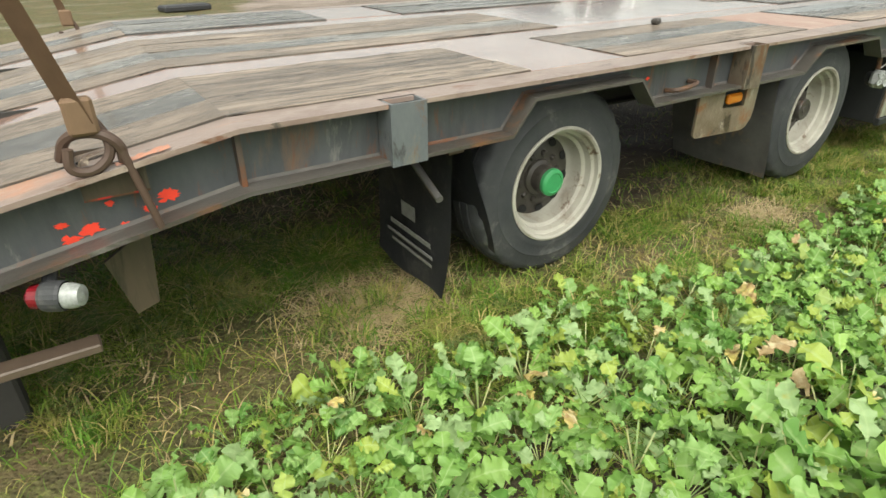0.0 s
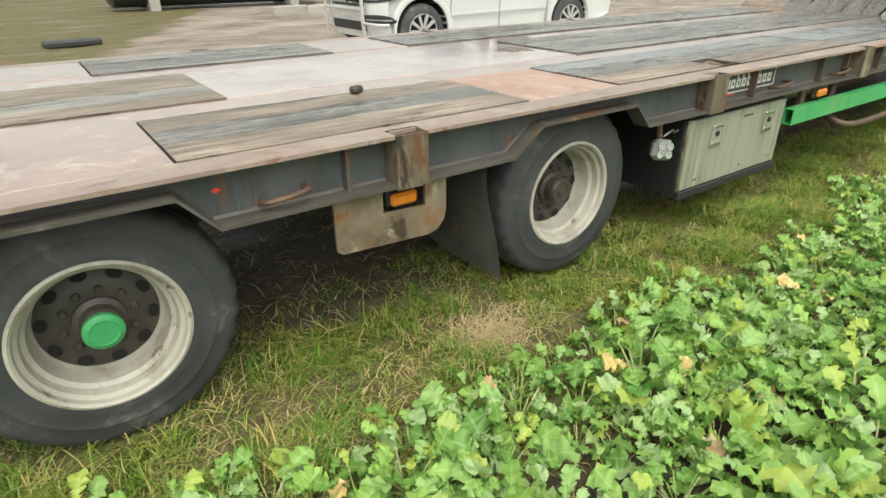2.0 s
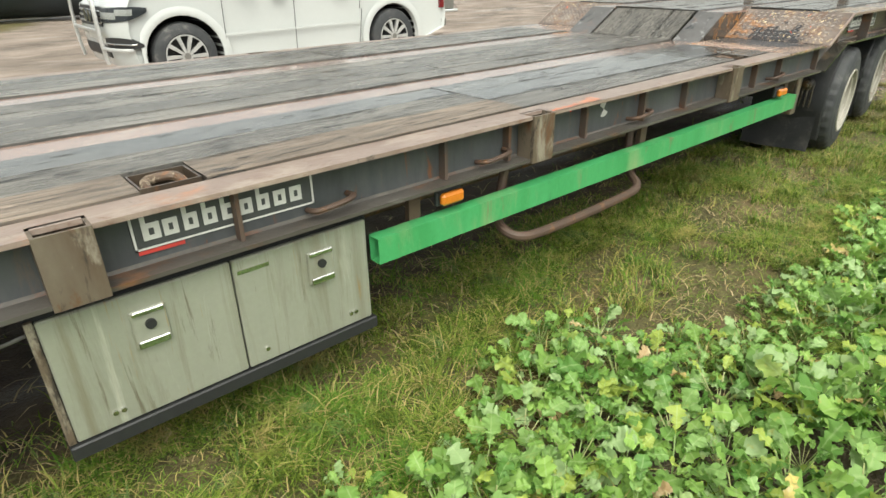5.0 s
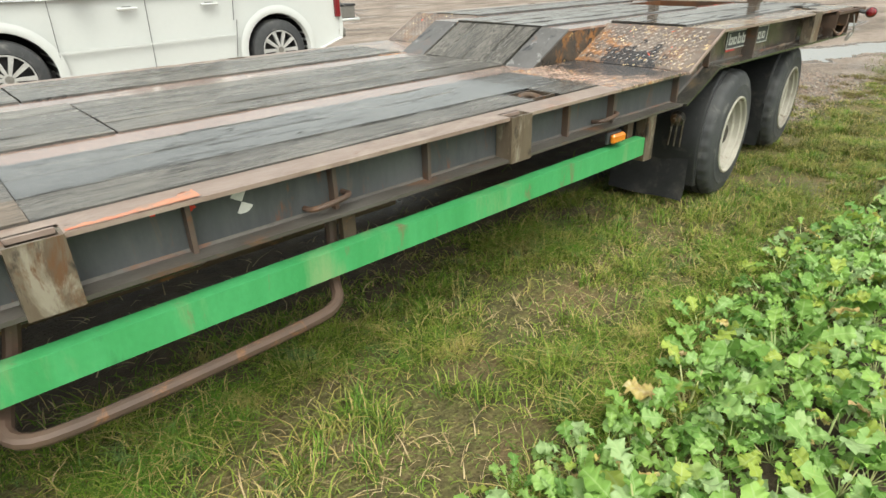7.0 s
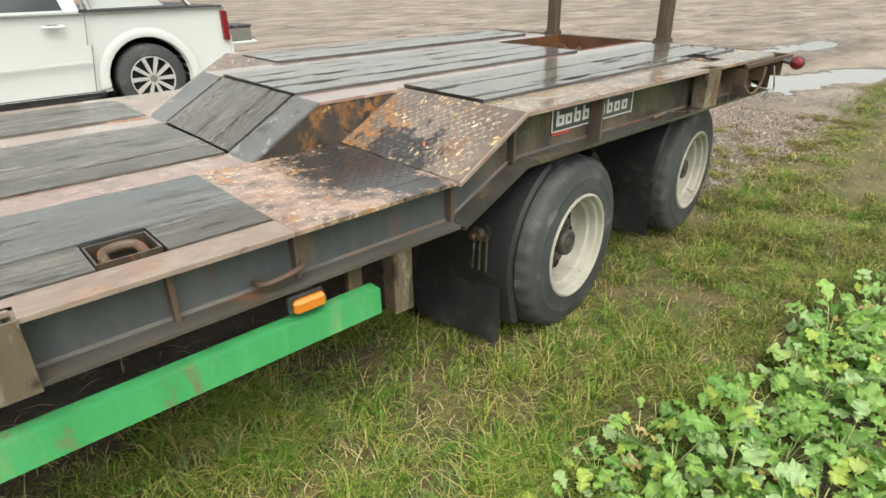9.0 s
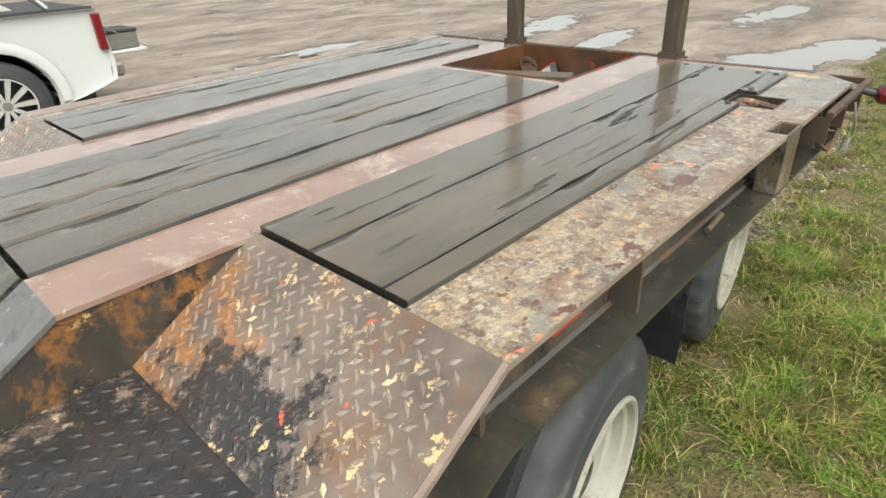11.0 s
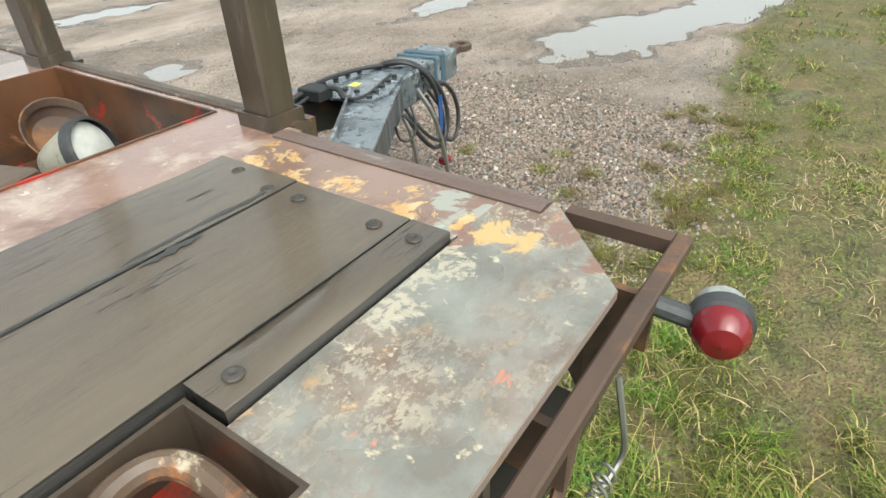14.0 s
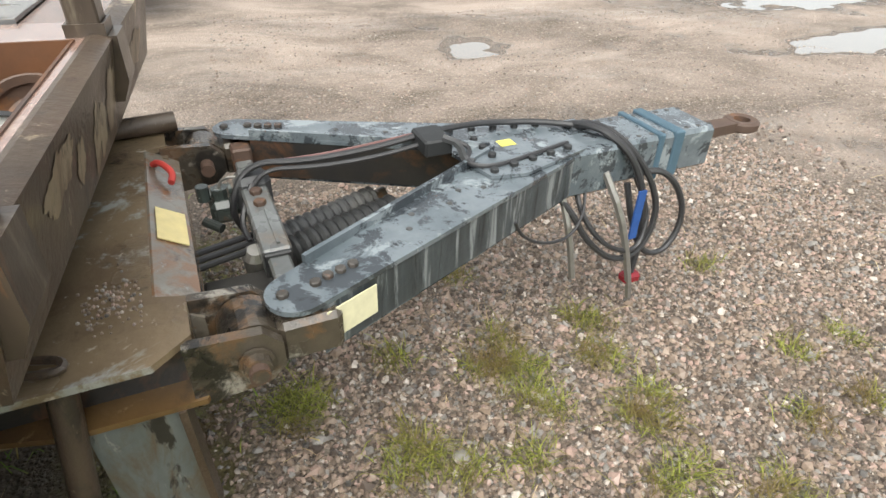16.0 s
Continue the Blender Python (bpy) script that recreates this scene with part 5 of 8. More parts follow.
def wheel(parent, x, y, z, side, cap=False, turn=0.0, spin=0.0):
    """A twin wheel; side 0 shows its face to -y, 1 to +y."""
    m = pose(x, y, z, 0, 0, turn + (180 if side else 0)) @ Matrix.Rotation(spin, 4, "Y")
    w = part("wheel", TYRE, None, parent, "dusty worn truck tyre on a cream steel rim", m=m)
    part("rim", RIM, None, w, "dusty cream steel rim")
    part("wheel_disc", DISC, None, w)
    part("hub", HUB, None, w, "greasy dark hub")
    if cap:
        part("hub_cap", CAP, None, w, "green plastic hub cap")
    for k in range(10):
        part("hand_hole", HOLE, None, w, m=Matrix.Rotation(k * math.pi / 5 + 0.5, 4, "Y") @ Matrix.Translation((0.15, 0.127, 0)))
    for k in range(10):
        part("wheel_nut", NUT, None, w, m=Matrix.Rotation(k * math.pi / 5 + 0.2, 4, "Y") @ Matrix.Translation((0.1, 0.112, 0)))
    part("inner_tyre", TYRE, None, w, m=Matrix.Translation((0, 0.275, 0)))


wheel(trailer, 0.0, 0.125, 0.395, 0, True, spin=0.3)
wheel(trailer, 1.855, 0.085, 0.425, 0, False, spin=0.1)
wheel(trailer, 0.0, W - 0.13, 0.395, 1)
wheel(trailer, 1.855, W - 0.1, 0.40, 1)

# mud flaps and guards at the rear bogie


def flap(parent, x, y0, y1, z0, z1, lean, name="mud_flap", text=False, thick=0.008, mat="rubber"):
    bm = bmesh.new()
    rows, cols = 8, 6
    grid = [[bm.verts.new((x + lean * (1 - i / rows) ** 1.5 + 0.012 * math.sin(j * 1.3 + i * 0.7), y0 + (y1 - y0) * j / cols, z0 + (z1 - z0) * i / rows)) for j in range(cols + 1)] for i in range(rows + 1)]
    for i in range(rows):
        for j in range(cols):
            bm.faces.new((grid[i][j], grid[i][j + 1], grid[i + 1][j + 1], grid[i + 1][j]))
    bmesh.ops.solidify(bm, geom=bm.faces[:], thickness=thick)
    f = part(name, bm, M[mat], parent, "hanging black rubber mud flap", 1)
    if text:
        for k, (u0, u1, zz, hh) in enumerate(((0.20, 0.30, 0.30, 0.06), (0.08, 0.38, 0.24, 0.02), (0.06, 0.40, 0.20, 0.014), (0.06, 0.36, 0.17, 0.014))):
            za = z0 + zz - 0.06
            xa = x + lean * (1 - (za - z0) / (z1 - z0)) ** 1.5 - 0.022
            part("lettering_bar", box(xa, xa + 0.002, y0 + u0, y0 + u1, za, za + hh), M["faded_txt"], f)


flap(trailer, -0.52, 0.10, 0.62, 0.07, 0.69, -0.06, text=True)
flap(trailer, -0.45, 0.10, 0.60, 0.19, 0.70, 0.12, thick=0.02)
flap(trailer, 1.345, 0.04, 0.62, 0.14, 0.688, 0.085, thick=0.04, mat="oldflap")
part("flap_bar", rod((-0.585, 0.10, 0.48), (-0.555, 0.56, 0.665), 0.014), M["oldflap"], trailer, "grey bar across the mud flap", 1)
part("flap_bracket", box(-0.56, -0.50, 0.08, 0.64, 0.64, 0.69), M["rust"], trailer)

# bracket plate with amber lamp between the rear wheels
bm = slab([(0.70, 0.50), (0.72, 0.485), (1.06, 0.468), (1.10, 0.478), (1.13, 0.51), (1.14, 0.55), (1.14, 0.69), (1.05, 0.69), (1.05, 0.585), (0.88, 0.595), (0.88, 0.69), (0.70, 0.69)], "y", 0.028, 0.04)
part("lamp_bracket", bm, M["bracketmud"], trailer, "stained cream lamp bracket plate")


def amber(x, y, z):
    lamp = part("marker_lamp", box(x - 0.052, x + 0.052, y - 0.03, y, z - 0.023, z + 0.023, 0.01), M["amber"], trailer, "amber side marker lamp", 1)
    part("lamp_base", box(x - 0.058, x + 0.058, y, y + 0.02, z - 0.028, z + 0.028, 0.005), M["rubber"], lamp)
    part("lamp_stay", box(x - 0.03, x + 0.03, y + 0.02, y + 0.03, z - 0.02, 0.70), M["rust"], lamp)


amber(0.965, 0.05, 0.63)
amber(3.89, 0.02, 0.64)
amber(6.68, -0.0, 0.635)

# name plates: plain shapes for the maker's lettering


def name_plate(x0, x1, z0, z1):
    y = 0.051
    sign = part("name_plate", box(x0, x1, y, y + 0.004, z0, z1), M["slate"], trailer, "dark maker's name plate with pale lettering shapes")
    for a, b, c, d in ((x0, x1, z1 - 0.005, z1), (x0, x1, z0, z0 + 0.005), (x0, x0 + 0.006, z0, z1), (x1 - 0.006, x1, z0, z1)):
        part("plate_border", box(a, b, y - 0.002, y, c, d), M["white_txt"], sign)
    h = z1 - z0
    n, wide = 9, (x1 - x0) * 0.9
    for k in range(n):
        a = x0 + 0.05 * (x1 - x0) + wide * k / n
        b = a + wide / n * (0.86 if k in (0, 4) else 0.74)
        lo, up = z0 + h * 0.22, z0 + h * (0.84 if k in (0, 2, 3, 4, 6) else 0.66)
        s = wide / n * 0.24
        for p in ((a, b, lo, z0 + h * 0.66), (a, a + s, z0 + h * 0.66, up)):
            if p[3] > p[2] + 0.001:
                part("letter_block", box(p[0], p[1], y - 0.002, y, p[2], p[3], 0.0006), M["white_txt"], sign)
        part("letter_notch", box(a + 0.36 * (b - a), a + 0.64 * (b - a), y - 0.003, y - 0.0015, lo + 0.3 * (z0 + h * 0.66 - lo), lo + 0.7 * (z0 + h * 0.66 - lo)), M["slate"], sign)
    part("red_stripe", box(x0 + 0.006, x0 + 0.12, y - 0.002, y, z0 - 0.012, z0 - 0.002), M["red_txt"], sign)


name_plate(2.87, 3.375, 0.742, 0.845)
name_plate(7.86, 8.45, 0.915, 1.015)
part("stiffener", box(3.125, 3.137, 0.015, 0.049, 0.702, 0.855), M["rib"], trailer)

# tool box
tool = part("tool_box", box(2.60, 3.55, 0.045, 0.55, 0.245, 0.655, 0.008), M["black"], trailer, "under-deck tool box with dull metal doors")
for x0, x1 in ((2.622, 3.085), (3.09, 3.535)):
    part("door", box(x0, x1, 0.028, 0.045, 0.285, 0.648, 0.004), M["boxpanel"], tool, "dull galvanised door with water stains")
for x in (2.855, 3.36):
    latch = part("latch", box(x - 0.045, x + 0.045, 0.02, 0.028, 0.49, 0.60, 0.003), M["boxpanel"], tool, "pressed metal latch")
for x in (2.855, 3.36):
    part("latch_bar", box(x - 0.04, x + 0.04, 0.012, 0.02, 0.585, 0.6, 0.003), M["chrome"], tool)
    part("latch_bar", box(x - 0.04, x + 0.04, 0.012, 0.02, 0.49, 0.512, 0.003), M["chrome"], tool)
    part("keyhole", rod((x, 0.012, 0.555), (x, 0.022, 0.555), 0.014), M["black"], tool)
for x in (2.72, 2.74, 3.45, 3.47, 3.15):
    part("rivet", rod((x, 0.022, 0.33), (x, 0.03, 0.33), 0.007, 8), M["chrome"], tool)
part("bottom_rail", box(2.60, 3.55, 0.018, 0.05, 0.238, 0.282, 0.004), M["black"], tool)
part("corner_strip", box(2.601, 2.62, 0.030, 0.0445, 0.284, 0.652, 0.002), M["pocket"], tool, "rust-streaked cream corner edge")
part("type_plate", box(3.10, 3.195, 0.0255, 0.0279, 0.602, 0.614), M["chrome"], tool, "small bright maker plate")

# work lamp by the box
LM = pose(2.41, 0.03, 0.545, -6, 8, -22)
lamp = part("work_lamp", box(-0.055, 0.055, -0.03, 0.03, -0.05, 0.05, 0.022, None, LM), M["greylens"], trailer, "clear reversing lamp on a rusty stay", 35)
for u in (-0.023, 0.023):
    for v in (-0.02, 0.02):
        part("lens_ring", lathe([(0.019, -0.028), (0.018, -0.034), (0.012, -0.034), (0.010, -0.03), (0.001, -0.031)], 14, None, LM @ Matrix.Translation((u, 0, v))), M["whitelens"], lamp, "", 1)
part("lamp_back", lathe([(0.045, 0.028), (0.04, 0.06), (0.02, 0.075), (0.001, 0.077)], 16, None, LM), M["rubber"], lamp, "", 1)
part("lamp_stay", tube([(2.41, 0.05, 0.585), (2.40, 0.05, 0.64), (2.38, 0.05, 0.70)], 0.014, 8, None, 1), M["rust"], lamp)
part("lamp_cable", tube([(2.44, 0.05, 0.60), (2.50, 0.04, 0.63), (2.53, 0.06, 0.60), (2.60, 0.08, 0.60)], 0.005, 6), M["steel"], lamp)

# green guard rail and the tubular step behind it
guard = part("side_guard", shell(-0.02, 0.035, 0.497, 0.588, 0, 3.38, 0.004), M["green"], trailer, "faded green box-section side guard", m=Matrix(((0, 0, 1, 3.55), (1, 0, 0, 0), (0, 1, 0, 0), (0, 0, 0, 1))))
# thin pale rod: the worn edge and its bevel highlight in one colour
part("rubbed_edge", rod((3.551, -0.0185, 0.5865), (6.929, -0.0185, 0.5865), 0.0035, 6), M["guardedge"], guard, "worn pale green edge with painted highlight")
for x in (3.72, 5.15, 6.85):
    part("guard_stay", box(x, x + 0.05, 0.036, 0.06, 0.50, 0.70), M["rust"], trailer)
part("hoop_step", tube([(4.26, 0.09, 0.70), (4.22, 0.085, 0.54), (4.17, 0.06, 0.45), (4.15, -0.06, 0.42), (4.28, -0.09, 0.41), (4.92, -0.065, 0.40), (5.06, -0.05, 0.41), (5.10, 0.05, 0.45), (5.13, 0.085, 0.54), (5.14, 0.09, 0.70)], 0.02, 10, None, 2), M["rust"], trailer, "bent rusty tube step", 1)
part("foot_plate", box(7.02, 7.10, 0.02, 0.09, 0.43, 0.69, 0.004), M["pocket"], trailer)

# painted marks
r = random.Random(12)
for k, (x0, x1, y0, y1) in enumerate(((4.40, 4.70, -0.018, 0.012), (4.55, 4.705, -0.019, 0.03), (4.64, 4.71, -0.02, 0.045), (-1.52, -1.40, -0.016, 0.02))):
    n = 14
    near_e = [(x0 + (x1 - x0) * i / n, y0 + r.uniform(0, 0.006)) for i in range(n + 1)]
    far_e = [(x0 + (x1 - x0) * i / n, y1 * (0.45 + 0.55 * i / n) + r.uniform(-0.008, 0.008)) for i in range(n + 1)]
    bm = bmesh.new()
    bm.faces.new([bm.verts.new((a, b, along(TOP, a) + 0.002 + 0.0012 * k)) for a, b in near_e + far_e[::-1]])
    bmesh.ops.triangulate(bm, faces=bm.faces[:])
    part("paint_mark", bm, M["sprayed"], trailer, "faded orange spray paint on the flange")
bm = bmesh.new()
for a0 in (0, 180):
    pts = [(4.84, 0.80)] + [(4.84 + 0.036 * math.cos(radians(a0 + a)), 0.80 + 0.036 * math.sin(radians(a0 + a))) for a in range(60, 151, 15)]
    slab(pts, "y", 0.0535, 0.0545, bm)
part("target_mark", bm, M["white_txt"], trailer, "white two-quadrant paint mark")
for x, z, w in ((-1.42, 0.71, 0.026), (-1.47, 0.69, 0.018), (-1.55, 0.72, 0.012), (-1.60, 0.665, 0.026), (-1.65, 0.65, 0.02), (-1.66, 0.69, 0.014), (-1.53, 0.66, 0.012), (4.70, 0.82, 0.012), (0.36, 0.785, 0.012), (4.60, 0.83, 0.01)):
    bm = bmesh.new()
    pts = [(x + w * r.uniform(0.45, 1.35) * math.cos(k * 0.2618), z + w * 0.6 * r.uniform(0.45, 1.35) * math.sin(k * 0.2618)) for k in range(24)]
    part("paint_mark", slab(pts, "y", 0.0532, 0.0542, bm), M["orange"], trailer, "fluorescent red paint dab")

# rear corner: marker lamp, prop plate and hook ring
lampr = part("marker_lamp", lathe([(0.001, -0.05), (0.03, -0.045), (0.038, -0.02), (0.038, 0.0)], 20, None, pose(-1.69, -0.04, 0.56, 0, 0, 60) @ Matrix.Scale(0.8, 4)), M["whitelens"], trailer, "red and white outline marker lamp", 1)
part("lamp_body", lathe([(0.042, 0.0), (0.045, 0.01), (0.045, 0.05), (0.042, 0.06)], 20, None, pose(-1.69, -0.04, 0.56, 0, 0, 60) @ Matrix.Scale(0.8, 4)), M["rubber"], lampr)
part("red_lens", lathe([(0.038, 0.06), (0.036, 0.09), (0.02, 0.105), (0.001, 0.108)], 20, None, pose(-1.69, -0.04, 0.56, 0, 0, 60) @ Matrix.Scale(0.8, 4)), M["redlens"], lampr)
part("lamp_arm", rod((-1.72, -0.03, 0.57), (-1.70, 0.10, 0.62), 0.016), M["rubber"], lampr)
part("prop_plate", slab([(-1.60, 0.55), (-1.48, 0.62), (-1.50, 0.40), (-1.56, 0.38)], "y", 0.10, 0.115), M["post"], trailer)
part("prop_foot", box(-1.95, -1.66, 0.03, 0.09, 0.34, 0.365, 0.004), M["lead"], trailer)
part("rear_leg", box(-1.98, -1.90, 0.30, 0.38, 0.0, 0.56, 0.01), M["under"], trailer, "grimy rear support leg")
part("foot_stay", box(-1.94, -1.91, 0.08, 0.30, 0.34, 0.365), M["under"], trailer)
part("hook_ring", tube([(-1.50, 0.0, 0.83), (-1.50, -0.02, 0.88), (-1.54, -0.01, 0.91), (-1.60, 0.03, 0.90), (-1.62, 0.06, 0.84)], 0.012, 8), M["rust"], trailer, "rusty ring for the strap", 1)
part("hook_rod", rod((-1.50, -0.015, 0.86), (-1.46, -0.015, 0.66), 0.009), M["rust"], trailer)

# corner frame with marker lamp at the front
bm = box(9.36, 9.985, -0.082, -0.058, 1.018, 1.042, 0.003)
for x in (9.36, 9.60, 9.85):
    box(x, x + 0.012, -0.075, 0.05, 0.93, 1.018, 0, bm)
part("lamp_frame", bm, M["rust"], trailer, "brown angle-iron lamp frame")
bm = slab([(9.96, -0.058), (9.985, -0.058), (9.985, 0.10), (9.96, 0.10)], "z", 1.018, 1.041)
part("lamp_frame", bm, M["rust"], trailer)
MK = pose(9.85, -0.155, 1.01, 0, 0, -75) @ Matrix.Scale(0.74, 4)
mk = part("marker_lamp", lathe([(0.046, 0.0), (0.044, -0.025), (0.03, -0.042), (0.001, -0.05)], 28, None, MK), M["redlens"], trailer, "round red and white outline marker lamp", 1)
part("lamp_body", lathe([(0.046, 0.0), (0.052, 0.004), (0.052, 0.03), (0.046, 0.035)], 28, None, MK), M["rubber"], mk, "", 1)
part("white_lens", lathe([(0.046, 0.035), (0.042, 0.06), (0.025, 0.075), (0.001, 0.08)], 28, None, MK), M["whitelens"], mk, "", 1)
part("lamp_arm", tube([(9.84, -0.075, 1.02), (9.845, -0.10, 1.015), (9.85, -0.12, 1.01)], 0.014, 10, None, 1), M["rubber"], mk)
part("hanging_wire", tube([(9.72, -0.08, 1.0), (9.71, -0.10, 0.93), (9.74, -0.10, 0.86), (9.69, -0.09, 0.84)], 0.004, 6), M["steel"], trailer, "", 1)
part("wire_coil", tube([(9.70 - 0.0016 * k, -0.092 + 0.012 * math.cos(k * 0.9), 0.868 - 0.0009 * k + 0.012 * math.sin(k * 0.9)) for k in range(46)], 0.0022, 5, None, 1), M["steel"], trailer, "coiled steel wire", 1)
part("hanging_wire", tube([(9.66, -0.06, 1.0), (9.60, -0.07, 0.90), (9.48, -0.07, 0.86), (9.46, -0.03, 0.92)], 0.008, 6), M["rust"], trailer, "", 1)

# stake posts, not welded in
for k, yc in enumerate((0.765, 1.72)):
    p = thing("stake_post", "brown steel post standing in its front socket", "post", (9.975, yc, 0.94), "front stake posts")
    bm = box(-0.036, 0.036, -0.04, 0.04, 0.0, 1.15, 0.005)
    part("upright", bm, M["post"], p)


# ---- steering bogie and drawbar (turned a little under the deck) ----
bogie = thing("steering_bogie", "steered front bogie with a dark grey drawbar", "trailer bogie", (8.72, 1.25, 0), turn=7.0)
for x in (-0.865, 0.54):
    wheel(bogie, x, -1.18, 0.395, 0, turn=0, spin=0.4 + x)
    wheel(bogie, x, 1.18, 0.395, 1)
    part("axle", rod((x, -0.95, 0.40), (x, 0.95, 0.40), 0.06), M["under"], bogie, "", 1)
    for yb in (-0.5, 0.5):
        part("leaf_spring", strip([(x - 0.45, 0.52), (x - 0.2, 0.47), (x + 0.2, 0.47), (x + 0.45, 0.52)], "y", yb - 0.04, yb + 0.04, 0.05), M["under"], bogie)


def guard_arch(x, a0, a1, r, y0, y1, drop=0.0):
    """A plastic guard round part of a wheel, with a rolled outer lip; drop carries its end straight down."""
    way = []
    n = 14
    for i in range(n + 1):
        a = radians(a0 + (a1 - a0) * i / n)
        way.append((x + r * math.cos(a), 0.395 + r * math.sin(a), math.cos(a), math.sin(a)))
    if drop:
        px, pz, c, sn = way[-1]
        way += [(px + 0.012 * k, pz - drop * k / 4, c, 0.0) for k in range(1, 5)]
    bm = bmesh.new()
    rows = [[bm.verts.new((px + o * c, yy, pz + o * sn)) for o, yy in ((-0.018, y0 + 0.004), (0.0, y0), (0.014, y0 + 0.012), (0.02, y0 + 0.05), (0.014, y0 + 0.1), (0.014, y1), (0.0, y1))] for px, pz, c, sn in way]
    for p, q in zip(rows, rows[1:]):
        for k in range(6):
            bm.faces.new((p[k], p[k + 1], q[k + 1], q[k]))
    bmesh.ops.solidify(bm, geom=bm.faces[:], thickness=0.004)
    part("mudguard", bm, M["guard"], bogie, "black plastic mudguard", 1)


guard_arch(-0.865, 112, 186, 0.43, -1.12, -0.62, 0.2)
guard_arch(-0.865, 5, 58, 0.43, -1.10, -0.62)
guard_arch(0.54, 122, 190, 0.43, -1.12, -0.62, 0.12)
guard_arch(0.54, -5, 55, 0.43, -1.12, -0.62)
flap(bogie, -1.30, -1.08, -0.60, 0.07, 0.34, -0.04)
flap(bogie, 0.10, -1.12, -0.62, 0.10, 0.42, -0.02)
bracket = part("guard_bracket", lathe([(0.045, 0.0), (0.045, 0.015), (0.03, 0.02), (0.03, 0.05), (0.012, 0.055), (0.012, 0.08)], 12, None, pose(-1.305, -0.98, 0.56, 0, 0, 90), True), M["hinge"], bogie, "rusty clamp holding the mudguard")
for k in range(3):
    part("guard_bracket", rod((-1.33, -1.02 + 0.03 * k, 0.56), (-1.335, -1.02 + 0.035 * k, 0.40), 0.006, 8), M["hinge"], bogie)
for v in (-0.40, 0.40):
    part("bogie_beam", box(-1.15, 1.40, v - 0.05, v + 0.05, 0.50, 0.68), M["bogie"], bogie)
part("bogie_top_plate", slab([(0.75, -0.56), (1.33, -0.56), (1.40, -0.50), (1.40, -0.38), (1.34, -0.36), (1.34, 0.36), (1.40, 0.38), (1.40, 0.50), (1.33, 0.56), (0.75, 0.56)], "z", 0.69, 0.705), M["bogie"], bogie, "wet mud-stained bogie top plate")
part("bogie_front_plate", slab([(1.335, 0.703), (1.345, 0.704), (1.425, 0.655), (1.425, 0.52), (1.335, 0.50)], "y", -0.40, 0.47), M["nose"], bogie, "mud-splashed front face of the bogie")
part("type_plate", slab([(1.357, 0.699), (1.418, 0.662), (1.419, 0.6645), (1.358, 0.7015)], "y", -0.13, 0.02), M["cream"], bogie, "yellowed type plate")
part("release_lever", tube([(1.36, 0.27, 0.70), (1.38, 0.25, 0.715), (1.41, 0.20, 0.70), (1.40, 0.16, 0.69)], 0.009, 8, None, 2), M["red_txt"], bogie, "red release lever", 1)
part("muddy_cover", rod((1.22, 0.47, 0.735), (1.44, 0.49, 0.735), 0.03), M["beam"], bogie, "mud-caked round cover", 1)
part("bogie_side_plate", slab([(0.8, 0.57), (1.39, 0.57), (1.39, 0.689), (0.8, 0.689)], "y", -0.475, -0.46), M["drawdark"], bogie, "dark blue side web")
part("bogie_bottom_plate", slab([(1.16, -0.535), (1.40, -0.54), (1.43, -0.49), (1.42, 0.5), (0.9, 0.5), (0.9, -0.46)], "z", 0.562, 0.575), M["rusty_oil"], bogie, "rusty lower plate")
part("landing_stay", slab([(1.19, 0.562), (1.345, 0.562), (1.352, 0.23), (1.33, 0.185), (1.22, 0.185), (1.20, 0.22)], "y", -0.525, -0.51), M["drawstay"], bogie, "oil-streaked grey landing stay")
part("stay_bolt", lathe([(0.04, 0.0), (0.04, 0.006), (0.03, 0.006), (0.03, 0.03), (0.018, 0.032), (0.018, 0.05), (0.001, 0.05)], 10, None, pose(1.26, -0.525, 0.25, 0, 0, 180), True), M["hinge"], bogie, "muddy bolt with a nut")
part("landing_stay", slab([(1.346, 0.562), (1.36, 0.562), (1.368, 0.19), (1.353, 0.19)], "y", -0.545, -0.45), M["mudface"], bogie)
part("spring_leg", rod((1.19, -0.53, 0.685), (1.115, -0.60, 0.10), 0.025), M["beam"], bogie, "muddy round strut", 1)
part("spring_foot", rod((1.165, -0.59, 0.43), (1.05, -0.56, 0.40), 0.022), M["beam"], bogie, "", 1)
part("catch_handle", tube([(1.10, -0.50, 0.715), (1.20, -0.535, 0.718), (1.205, -0.505, 0.722), (1.15, -0.485, 0.72)], 0.008, 6, None, 2), M["beam"], bogie, "bent muddy catch rod", 1)
